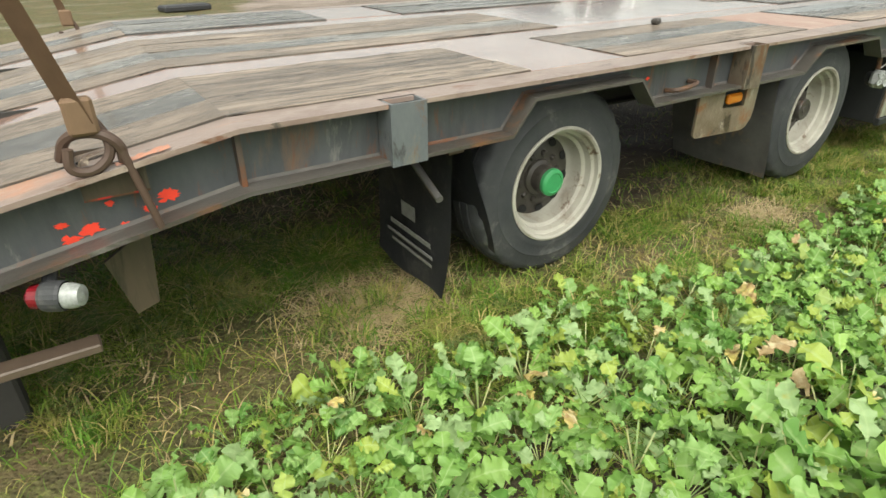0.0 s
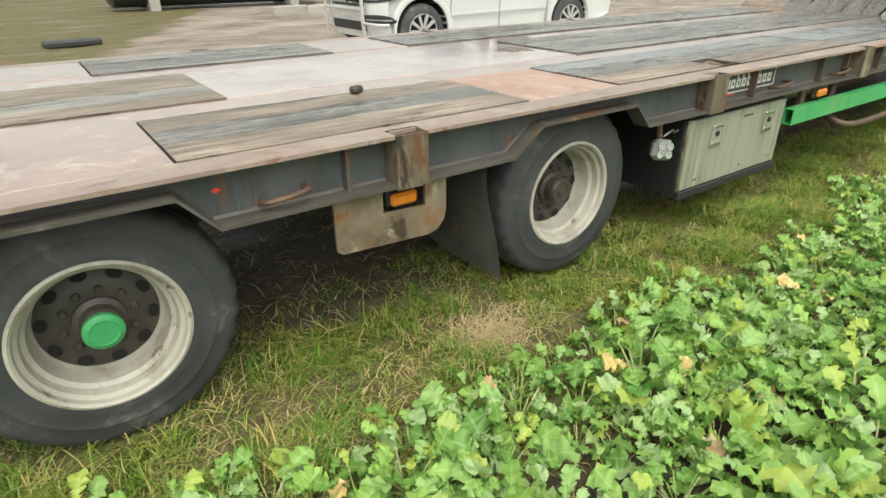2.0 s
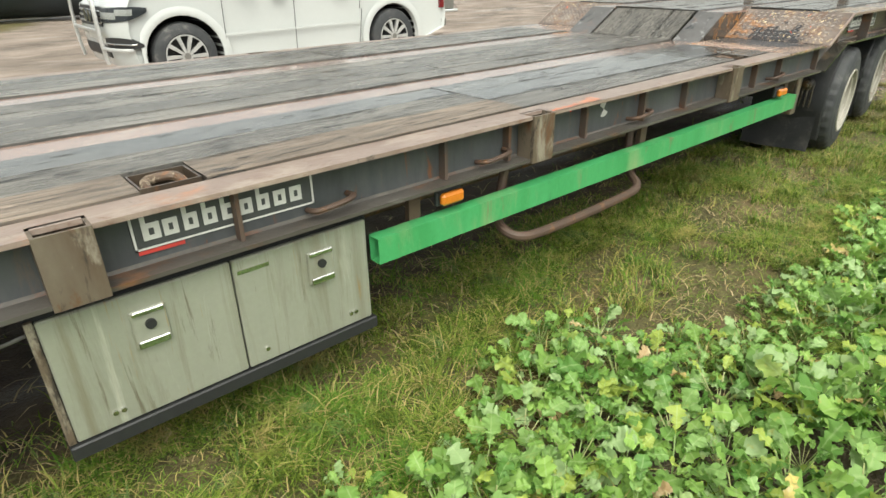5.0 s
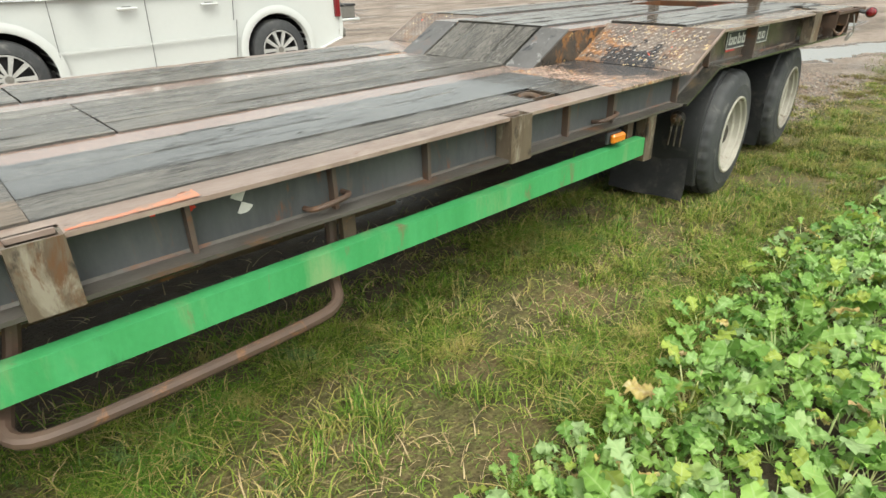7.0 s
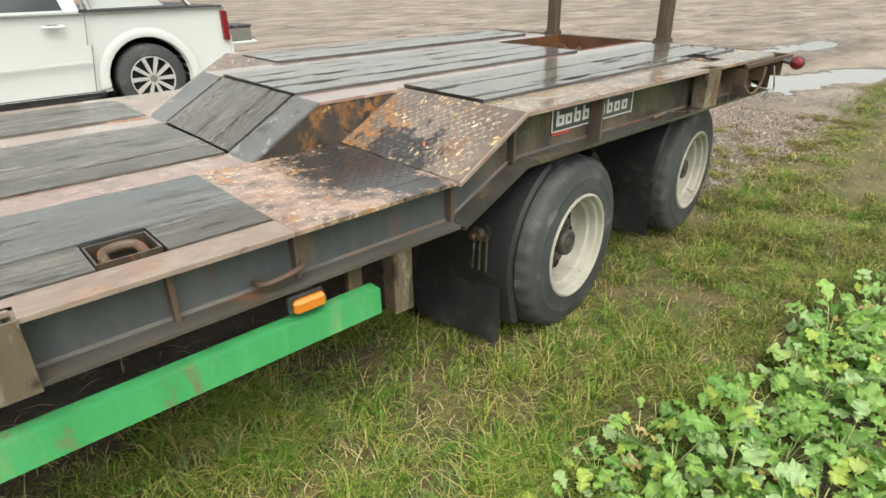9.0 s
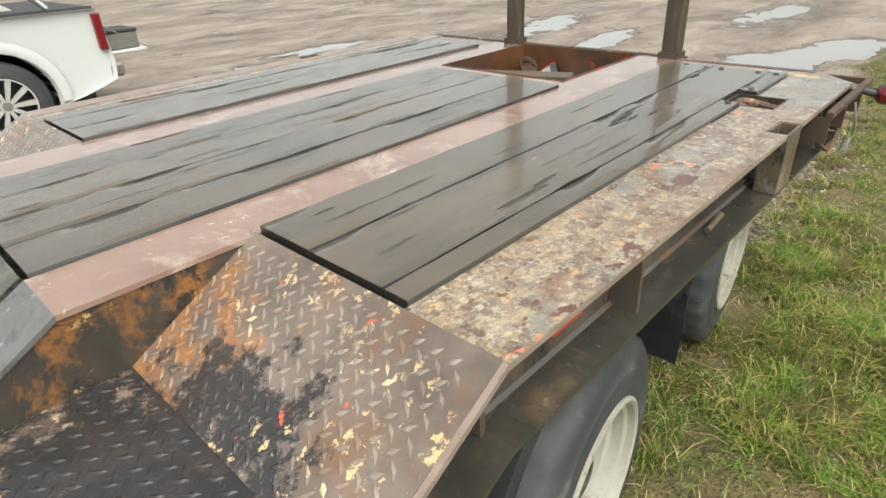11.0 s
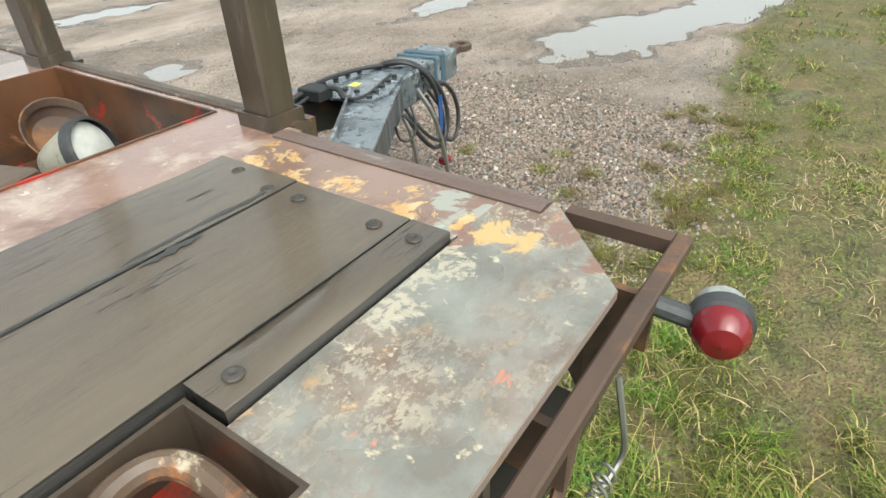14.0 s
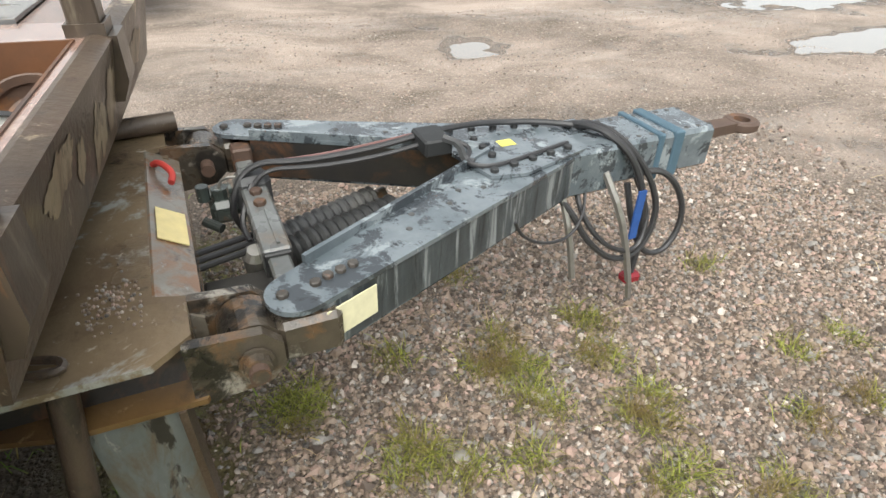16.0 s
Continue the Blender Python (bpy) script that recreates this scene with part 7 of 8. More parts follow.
for x0, z0, x1, z1 in ((0.50, 0.33, 0.52, 1.12), (1.46, 0.33, 1.49, 1.12), (2.50, 0.80, 2.54, 1.12), (2.47, 0.32, 2.54, 0.80)):
    part("door_seam", slab([(x0, z0), (x0 + 0.006, z0), (x1 + 0.006, z1), (x1, z1)], "y", -0.0015, 0.01), M["seam"], pick_up)
for x in (1.28, 2.22):
    h = part("door_handle", box(x - 0.11, x + 0.11, -0.035, -0.015, 0.985, 1.015, 0.01), M["carwhite"], pick_up, "", 1)
    part("handle_mount", box(x - 0.10, x - 0.07, -0.02, 0.01, 0.985, 1.015), M["carwhite"], h)
    part("handle_mount", box(x + 0.07, x + 0.10, -0.02, 0.01, 0.985, 1.015), M["carwhite"], h)
    part("handle_cup", box(x - 0.05, x + 0.05, -0.003, 0.01, 0.99, 1.025), M["seam"], h)


def flare(cx):
    bm = bmesh.new()
    rows = []
    for i in range(17):
        a = radians(-5 + 190 * i / 16)
        rows.append([bm.verts.new((cx + r * math.cos(a), y, HUBZ + r * math.sin(a))) for r, y in ((0.462, 0.03), (0.46, -0.003), (0.466, -0.007), (0.52, -0.005), (0.56, 0.004))])
    for p, q in zip(rows, rows[1:]):
        for k in range(4):
            bm.faces.new((p[k], p[k + 1], q[k + 1], q[k]))
    part("wheel_flare", bm, M["carwhite"], pick_up, "", 60)
    # black all over: the shade in the arch is painted on
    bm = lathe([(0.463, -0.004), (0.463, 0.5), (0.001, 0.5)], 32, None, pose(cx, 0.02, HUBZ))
    part("wheel_well", bm, M["void"], pick_up, "wheel arch lining, black for its shade")


def car_wheel(cx, y, side):
    m = pose(cx, y, HUBZ, 0, 0, 180 if side else 0)
    w = part("wheel", lathe([(0.24, 0.01), (0.26, -0.005), (0.33, 0.0), (0.37, 0.02), (0.385, 0.05), (0.385, 0.2), (0.36, 0.24), (0.24, 0.24)], 48), M["tyre"], pick_up, "black tyre on a ten-spoke alloy wheel", 1, m)
    part("barrel", lathe([(0.245, 0.0), (0.235, 0.0), (0.225, 0.03), (0.22, 0.12), (0.001, 0.12)], 40), M["cardark"], w, "", 1)
    part("rim_edge", lathe([(0.25, 0.006), (0.248, -0.006), (0.236, -0.006), (0.232, 0.01)], 40), M["alloy"], w, "", 1)
    for k in range(10):
        bm = slab([(0.04, -0.018), (0.235, -0.026), (0.235, 0.022), (0.04, 0.012)], "y", -0.004, 0.03)
        part("spoke", bm, M["alloy"], w, m=Matrix.Rotation(k * math.pi / 5, 4, "Y"))
    part("centre_cap", lathe([(0.055, 0.02), (0.05, 0.0), (0.001, -0.003)], 20), M["steel"], w, "", 1)


for cx in (FA, RA):
    flare(cx)
    car_wheel(cx, -0.005, 0)
    car_wheel(cx, 1.955, 1)
# front
bull = part("bull_bar", tube([(-0.98, 0.36, 0.34), (-1.03, 0.36, 0.6), (-1.02, 0.36, 1.0), (-0.97, 0.45, 1.14), (-0.97, 1.50, 1.14), (-1.02, 1.6, 1.0), (-1.03, 1.6, 0.6), (-0.98, 1.6, 0.34)], 0.034, 12), M["alloy"], pick_up, "polished tubular bull bar", 1)
part("cross_tube", rod((-1.03, 0.36, 0.70), (-1.03, 1.6, 0.70), 0.024), M["alloy"], bull)
part("cross_tube", tube([(-1.02, 0.36, 0.52), (-0.99, 0.10, 0.50), (-0.90, 0.0, 0.50)], 0.022, 10), M["alloy"], bull)
for y in (0.62, 0.80):
    part("spot_lamp", lathe([(0.001, -0.03), (0.07, -0.02), (0.075, 0.0), (0.05, 0.06)], 18, None, pose(-1.0, y, 0.86, 0, 0, -90)), M["glass"], bull, "", 1)
part("mirror", box(0.72, 0.86, -0.20, -0.02, 1.12, 1.28, 0.03), M["carwhite"], pick_up, "white door mirror", 1)
# bed
part("bed_cover", slab([(2.56, 1.12), (4.18, 1.12), (4.18, 1.14), (2.56, 1.15)], "y", 0.05, 1.85), M["cardark"], pick_up)
part("sports_bar", tube([(2.62, 0.12, 1.14), (2.58, 0.14, 1.35), (2.72, 0.22, 1.66), (3.0, 0.26, 1.56), (3.6, 0.14, 1.28), (3.72, 0.10, 1.15)], 0.035, 12, None, 2), M["chrome"], pick_up, "polished sports bar", 1)
part("sports_bar", tube([(2.62, 1.83, 1.14), (2.58, 1.81, 1.35), (2.72, 1.73, 1.66), (3.0, 1.69, 1.56), (3.6, 1.81, 1.28), (3.72, 1.85, 1.15)], 0.035, 12, None, 2), M["chrome"], pick_up, "", 1)
part("bar_cover", slab([(2.56, 1.15), (2.70, 1.62), (2.95, 1.52), (3.45, 1.16)], "y", 0.22, 0.25), M["carwhite"], pick_up)
part("tail_lamp", box(4.13, 4.225, -0.006, 0.12, 0.74, 1.08, 0.012), M["redlens"], pick_up, "dark red tail lamp", 1)
part("rear_bumper", box(4.16, 4.36, 0.05, 1.85, 0.46, 0.60, 0.03), M["steel"], pick_up, "", 1)
part("tailgate", box(4.24, 4.74, 0.12, 1.80, 0.66, 0.70, 0.012), M["carwhite"], pick_up, "lowered white tailgate")
part("tailgate_stay", tube([(4.24, 0.10, 0.95), (4.5, 0.08, 0.82), (4.72, 0.10, 0.70)], 0.006, 6, None, 1), M["steel"], pick_up)
part("under_body", box(-0.5, 4.0, 0.25, 1.70, 0.24, 0.40), M["darkroof"], pick_up)
for o in pick_up.children_recursive:
    up_wheel = o.name.split(".")[0] == "wheel" or o.parent.name.split(".")[0] == "wheel"
    if not up_wheel:
        for v in o.data.vertices:
            if v.co.x < -0.5:
                v.co.x = -0.5 + (v.co.x + 0.5) * 0.62
                off = max(0.0, abs(v.co.y - 0.95) - 0.5) / 0.45
                v.co.x += 0.16 * off * off * min(1.0, (-0.5 - v.co.x) / 0.15)
            elif v.co.x > 3.6:
                v.co.x = 3.6 + (v.co.x - 3.6) * 0.8


def nose_x(z):
    """Where the front of the body stands at height z, before the corners are drawn back."""
    pts = [(0.30, -0.80), (0.42, -0.86), (0.70, -0.90), (0.96, -0.84), (1.06, -0.62)]
    for (z0, x0), (z1, x1) in zip(pts, pts[1:]):
        if z <= z1:
            return x0 + (x1 - x0) * (z - z0) / (z1 - z0)
    return -0.62


def on_nose(u, z, out):
    """A point on the front: u > 0 across the front face, u < 0 back along the near side."""
    y = max(u, 0.0)
    x = -0.5 + (nose_x(z) + 0.5) * 0.62
    off = max(0.0, abs(y - 0.95) - 0.5) / 0.45
    x += 0.16 * off * off * min(1.0, (-0.5 - x) / 0.15)
    if u < 0:
        return (x - u - out * 0.5, -out, z)
    return (x - out, y - out * max(0.0, 1 - y / 0.1), z)


def nose_part(name, us, lower, upper, out, material, label=""):
    """A panel that follows the rounded front, from a lower to an upper edge (heights at each u), with a rim back to the body."""
    bm = bmesh.new()
    rows = []
    for u, a, b in zip(us, lower, upper):
        rows.append([bm.verts.new(on_nose(u, z, o)) for z, o in ((a, -0.03), (a, out), ((a + b) / 2, out + 0.004), (b, out), (b, -0.03))])
    for p, q in zip(rows, rows[1:]):
        for k in range(4):
            bm.faces.new((p[k], p[k + 1], q[k + 1], q[k]))
    bm.faces.new(rows[0])
    bm.faces.new(rows[-1][::-1])
    return part(name, bm, material, pick_up, label, 1)


LU = [-0.2, -0.12, -0.05, 0.0, 0.06, 0.14, 0.24, 0.34, 0.44]
lamp = nose_part("headlight", LU, [0.90, 0.86, 0.835, 0.82, 0.81, 0.80, 0.795, 0.79, 0.79], [0.945, 0.955, 0.96, 0.96, 0.96, 0.955, 0.95, 0.945, 0.94], 0.01, M["glass"], "angular headlight with a dark bezel")
for z0, z1, a, b in ((0.87, 0.935, 2, 5), (0.83, 0.9, 5, 8)):
    nose_part("reflector", LU[a:b + 1], [z0] * (b - a + 1), [z1] * (b - a + 1), 0.016, M["whitelens"], "clear lamp lens")
GU = [0.44, 0.6, 0.8, 0.95, 1.1, 1.3, 1.46]
nose_part("grille", GU, [0.74] * 7, [0.95] * 7, 0.008, M["cardark"], "black front grille")
for z in (0.785, 0.845, 0.905):
    nose_part("grille_bar", GU, [z - 0.012] * 7, [z + 0.012] * 7, 0.02, M["chrome"])
nose_part("headlight", [1.46, 1.56, 1.66, 1.76, 1.84, 1.9], [0.79, 0.79, 0.795, 0.8, 0.81, 0.82], [0.94, 0.945, 0.95, 0.955, 0.96, 0.96], 0.01, M["glass"])
nose_part("lower_intake", [0.42, 0.6, 0.8, 1.1, 1.3, 1.48], [0.40] * 6, [0.53] * 6, 0.008, M["cardark"], "black lower intake")
fog = nose_part("fog_recess", LU[1:], [0.53, 0.52, 0.515, 0.51, 0.505, 0.5, 0.5, 0.5], [0.56, 0.6, 0.62, 0.63, 0.635, 0.635, 0.63, 0.62], 0.007, M["cardark"], "black fog lamp recess")
nose_part("fog_bar", LU[2:], [0.555] * 7, [0.572] * 7, 0.016, M["chrome"])
nose_part("plate", [0.72, 0.85, 1.0, 1.18], [0.58] * 4, [0.68] * 4, 0.012, M["white_txt"], "blank pale number plate")
crate = thing("storage_crate", "grey plastic crate on the lowered tailgate", "crate", (9.33, 6.45, 0.757))
part("crate_body", box(-0.18, 0.18, -0.2, 0.2, 0.0, 0.16, 0.01), M["steel"], crate)
part("crate_lid", box(-0.19, 0.19, -0.21, 0.21, 0.16, 0.19, 0.008), M["cardark"], crate)

# ---- distance ----
tk = thing("storage_tank", "dark steel storage tank lying on the grass verge", "tank", (6.3, 20.6, 0))
part("shell", lathe([(0.001, -3.55), (0.95, -3.5), (1.1, -3.4), (1.1, 3.4), (0.95, 3.5), (0.001, 3.55)], 40, None, pose(0, 0, 1.25, 0, 0, 90)), M["tank"], tk, "", 1)
for x in (-2.3, 2.3):
    part("saddle", box(x - 0.15, x + 0.15, -0.9, 0.9, 0.0, 0.5), M["concrete"], tk)
part("sticker", box(-1.2, -0.5, -1.04, -1.0, 0.72, 0.92), M["white_txt"], tk, "pale lettering bar")
for x, y, a, l in ((6.9, 16.0, 5, 1.0), (7.7, 15.4, -25, 0.9), (8.0, 15.9, 12, 0.7)):
    solo("concrete_block", box(-l / 2, l / 2, -0.12, 0.12, 0, 0.25, 0.02), M["concrete"], "grey concrete kerb block lying on the ground", "block", "loose blocks", m=pose(x, y, 0.02, 0, 0, a))
solo("scrap_metal", box(-0.45, 0.45, -0.2, 0.2, 0.0, 0.12, 0.03), M["cardark"], "dark piece of scrap metal on the verge", "scrap", m=pose(0.9, 11.3, 0.05, 0, 0, 10))


def facade(name, label, category, cx, cy, wide, deep, high, turn, wall, roof, doors):
    h = thing(name, label, category, (cx, cy, 0), turn=turn)
    part("wall", box(-wide / 2, wide / 2, 0, deep, 0, high, 0.02), wall, h)
    part("roof", slab([(-0.4, high), (deep / 2, high + deep * 0.25), (deep + 0.4, high), (deep / 2, high + deep * 0.25 - 0.15)], "x", -wide / 2 - 0.3, wide / 2 + 0.3), M["darkroof"], h)
    for x, w, z0, z1 in doors:
        d = part("door" if z0 == 0 else "window", box(x - w / 2, x + w / 2, -0.06, 0.05, z0 + 0.01, z1, 0.01), M["darkroof"], h)
        part("frame", box(x - w / 2 - 0.08, x + w / 2 + 0.08, -0.03, 0.06, z1, z1 + 0.1), M["beige"], d)


facade("red_shed", "red clad farm shed across the yard", "shed", 22.5, 62, 16, 8, 4.0, -12, M["redshed"], None, [(-4, 3, 0, 3), (4, 3, 0, 3)])
facade("pale_barn", "pale rendered farm building at the edge of the yard", "building", 74, 92, 26, 10, 4.2, -38, M["beige"], None, [(-9, 1.5, 0, 2.2), (-3, 3, 0, 3), (4, 1.6, 1, 2.2), (9, 3, 0, 3)])
facade("grey_barn", "low grey farm building far across the yard", "building", 100, 66, 34, 10, 4.2, -58, M["concrete"], None, [(-12, 3, 0, 3), (-5, 3, 0, 3), (2, 3, 0, 3), (9, 3, 0, 3), (14, 1.4, 0, 2.2)])


def far_car(x, y, turn, label):
    c = thing("parked_car", label, "car", (x, y, 0.0), "cars far across the yard", turn=turn)
    body = [(-2.1, 0.35), (2.1, 0.35), (2.15, 0.8), (1.2, 0.95), (0.6, 1.45), (-1.3, 1.48), (-2.0, 1.0), (-2.15, 0.7)]
    part("body", slab(body, "y", -0.85, 0.85), M["carwhite"], c)
    part("side_glass", slab([(0.95, 0.98), (0.5, 1.36), (-1.2, 1.38), (-1.7, 1.0)], "y", -0.87, 0.87), M["glass"], c)
    for wx in (-1.3, 1.35):
        for wy in (-0.88, 0.70):
            part("wheel", rod((wx, wy, 0.32), (wx, wy + 0.18, 0.32), 0.32, 20), M["tyre"], c)
    part("rear_glass", box(-2.12, -1.9, -0.6, 0.6, 0.95, 1.3, 0.02), M["glass"], c)


far_car(40.5, 62.0, 40, "white estate car parked by the hedge")
far_car(35.2, 63.5, 100, "small white car parked by the shed")

# hedge and trees behind the yard: many small leaf clumps
rnd = np.random.default_rng(5)


def foliage(name, label, category, n, box_of, size, material, kind="stuff"):
    """Leaf clumps as small crossed facets with an uneven outline, one object."""
    c = box_of(rnd, n)
    s = size * rnd.uniform(0.5, 1.4, (n, 1, 1))
    k = rnd.normal(size=(n, 3, 3))
    k /= np.linalg.norm(k, axis=2, keepdims=True)
    v = (c[:, None, :] + k * s).reshape(-1, 3)
    f = np.arange(n * 3).reshape(n, 3)
    tagged(new(name, raw(name, v.tolist(), f.tolist(), material)), label, category, kind=kind)


def hedge_box(r, n):
    u = r.uniform(0, 1, n)
    x = 30 + u * 38
    y = 72 + u * 22 + r.normal(0, 0.6, n)
    z = np.abs(r.normal(0, 1, n)) * (1.3 + 0.9 * np.sin(u * 40) ** 2) + 0.1
    return np.stack([x, y, z], 1)


foliage("hedge", "dark green uneven hedge behind the yard", "hedge", 9000, hedge_box, 0.35, M["meadow"])

# ---- boards of the deck ----


def board(x0, x1, y0, y1, seed, lo=1.0, hi=1.0, thick=0.045):
    """One deck board with nicked, slightly wavy edges."""
    r = random.Random(seed)
    n = max(4, int((x1 - x0) / 0.09))
    bm = bmesh.new()
    lay = bm.verts.layers.float.new("edge")
    rows = []
    wob = [r.gauss(0, 0.0012) for _ in range(n + 1)]
    wob2 = [r.gauss(0, 0.0012) for _ in range(n + 1)]
    for i in range(n + 1):
        x = x0 + (x1 - x0) * i / n
        a, b = y0 + 0.0007 + abs(wob[i]) * 0.5 + (r.random() < 0.05) * 0.004, y1 - 0.0007 - abs(wob2[i]) * 0.5 - (r.random() < 0.05) * 0.004
        dz = r.gauss(0, 0.0008)
        mid = (a + b) / 2
        ring = [(a, -thick, 1.5), (a, -0.002, 0.4 + lo), (a + 0.0012, dz, lo), (a + 0.035, dz + r.gauss(0, 0.0006), 0.45), (mid, dz + r.gauss(0, 0.0008), 0.0), (b - 0.035, dz + r.gauss(0, 0.0006), 0.45), (b - 0.0012, dz, hi), (b, -0.002, 0.4 + hi), (b, -thick, 1.5)]
        if b - a < 0.1:
            ring = [q for k, q in enumerate(ring) if k not in (3, 5)]
        row = []
        for yy, zz, e in ring:
            v = bm.verts.new((x, yy, zz))
            v[lay] = max(e, 0.7 if i in (0, n) else 0.0)
            row.append(v)
        rows.append(row)
    for p, q in zip(rows, rows[1:]):
        for k in range(len(p) - 1):
            bm.faces.new((p[k], p[k + 1], q[k + 1], q[k]))
    bm.faces.new(rows[0])
    bm.faces.new(rows[-1][::-1])
    return bm


def boards(x0, x1, edges, material, z, m=None, hole=None, seam=0.7):
    for k, (a, b) in enumerate(zip(edges, edges[1:])):
        spans = [(x0, x1)]
        if hole and k == 0:
            spans = [(x0, hole[0]), (hole[1], x1)]
        for s0, s1 in spans:
            base = Matrix.Translation((0, 0, z + random.uniform(-0.0015, 0.002)))
            a2, b2 = a + (0.003 if k == 0 else 0), b - (0.003 if k == len(edges) - 2 else 0)
            use = material[min(k, len(material) - 1)] if isinstance(material, tuple) else material
            lo, hi = 0.8 if k == 0 else seam, 0.9 if k == len(edges) - 2 else seam
            part("plank", board(s0, s1, a2, b2, int(s0 * 91 + a * 777 + z * 50), lo, hi), use, trailer, m=(m @ base) if m else base, smooth=50)


NEAR = (0.10, 0.295, 0.485, 0.68)
MID = (0.88, 1.065, 1.25, 1.435, 1.62)
FAR = (1.84, 2.03, 2.215, 2.40)
tilt = Matrix.Translation((-1.24, 0, ZD + 0.006)) @ Matrix.Rotation(-math.atan2(0.27, 1.66), 4, "Y")
for grp in (NEAR, MID, FAR):
    boards(-1.68, -0.0005, grp, (M["woodpale"], M["wooddry"], M["woodpale"]), 0.0, tilt)
boards(-1.2385, -0.205, NEAR, M["woodpale"], 0.871)
boards(0.285, 1.595, NEAR, (M["woodpale"], M["wooddry"], M["woodpale"]), 0.871)
boards(2.135, 4.35, NEAR, (M["woodpale"], M["wooddry"], M["woodblue"]), 0.873, hole=(2.925, 3.095))
boards(4.352, 6.655, NEAR, (M["wooddry"], M["woodblue"], M["woodblue"]), 0.873, hole=(6.195, 6.365))
boards(-1.2385, 0.655, MID, (M["woodpale"], M["wooddry"], M["woodpale"], M["woodpale"]), 0.871)
boards(2.705, 4.75, MID, M["wooddry"], 0.873)
boards(4.76, 6.85, MID, M["wooddry"], 0.873)
boards(-1.2385, -0.205, FAR, M["wooddry"], 0.873)
boards(0.285, 1.595, FAR, M["wooddry"], 0.873)
boards(2.135, 4.6, FAR, M["wooddry"], 0.873)
boards(4.61, 6.85, FAR, M["wooddry"], 0.873)
up = Matrix.Translation((6.87, 0, ZD + 0.006)) @ Matrix.Rotation(-math.atan2(ZU - ZD, 0.32), 4, "Y")
boards(0.0, 0.355, (0.90, 1.08, 1.25, 1.42, 1.60), M["wooddry"], 0.0, up)
UNEAR = (0.185, 0.255, 0.485, 0.68)
boards(7.61, 9.785, UNEAR, M["woodwet"], ZU + 0.018, hole=(9.235, 9.415), seam=0.95)
boards(7.19, 9.16, MID, M["woodwet"], ZU + 0.011, seam=0.95)
boards(7.61, 9.785, (1.84, 2.03, 2.215, 2.31), M["woodwet"], ZU + 0.011)
part("far_edge_strip", strip([(-1.24, ZD), (7.27, ZD)], "y", 2.40, 2.42, 0.012), M["flange"], trailer)
pud = bmesh.new()
pud.faces.new([pud.verts.new((2.555 + 0.11 * math.cos(k * 0.1309) * (1 + 0.2 * math.sin(k * 0.66) + 0.12 * math.sin(k * 2.1)), 1.28 + 0.1 * math.sin(k * 0.1309) * (1 + 0.3 * math.cos(k * 0.8) + 0.1 * math.cos(k * 2.7)), 0.8695)) for k in range(48)])
solo("rusty_puddle", pud, M["rustwater"], "small rusty puddle standing on the deck sheet", "puddle")
bolt = finish("board_bolt", lathe([(0.012, 0.0), (0.0105, 0.002), (0.006, 0.003), (0.001, 0.001)], 12, None, Matrix.Rotation(radians(90), 4, "X")), M["hub"])
for x, ya in ((9.745, 0.22), (9.745, 0.29), (9.745, 0.44), (9.74, 0.505), (9.76, 0.60), (9.45, 0.22), (9.21, 0.22)):
    part("board_bolt", bolt, None, trailer, "round bolt head", m=Matrix.Translation((x, ya, ZU + 0.0195)))


# splits and torn spots in the upper boards, dark slivers lying on the wood
def sliver(cx, cy, ln, wd, seed, z=ZU + 0.0205):
    r = random.Random(seed)
    n = 14
    up = [(cx - ln / 2 + ln * k / n, cy + wd * math.sin(math.pi * k / n) ** 0.7 * r.uniform(0.25, 1.0)) for k in range(n + 1)]
    dn = [(cx - ln / 2 + ln * k / n + r.uniform(-0.3, 0.3) * ln / n, cy - 0.0008 - wd * math.sin(math.pi * k / n) ** 0.7 * r.uniform(0.1, 0.8)) for k in range(1, n)]
    bm = bmesh.new()
    bm.faces.new([bm.verts.new((x, y, z)) for x, y in up + dn[::-1]])
    bmesh.ops.triangulate(bm, faces=bm.faces[:])
    part("split", bm, M["darkroof"], trailer)


for k, (x, y, ln, wd) in enumerate(((8.10, 0.30, 0.22, 0.006), (8.22, 0.315, 0.12, 0.009), (8.84, 0.43, 0.16, 0.016), (8.93, 0.445, 0.20, 0.008), (8.78, 0.415, 0.13, 0.010), (8.86, 0.40, 0.09, 0.006),
                                    (9.62, 0.50, 0.26, 0.008), (9.55, 0.475, 0.10, 0.012), (9.38, 0.49, 0.30, 0.004), (8.45, 0.38, 0.40, 0.0018), (8.0, 0.57, 0.16, 0.003), (9.05, 0.60, 0.12, 0.003),
                                    (9.66, 0.58, 0.08, 0.004), (7.75, 0.62, 0.06, 0.008), (8.55, 1.0, 0.30, 0.005), (8.2, 1.30, 0.22, 0.006), (8.9, 1.38, 0.16, 0.008), (7.5, 1.12, 0.25, 0.004), (9.0, 1.5, 0.1, 0.007), (7.9, 1.48, 0.3, 0.004))):
    sliver(x, y, ln, wd, k + 5)


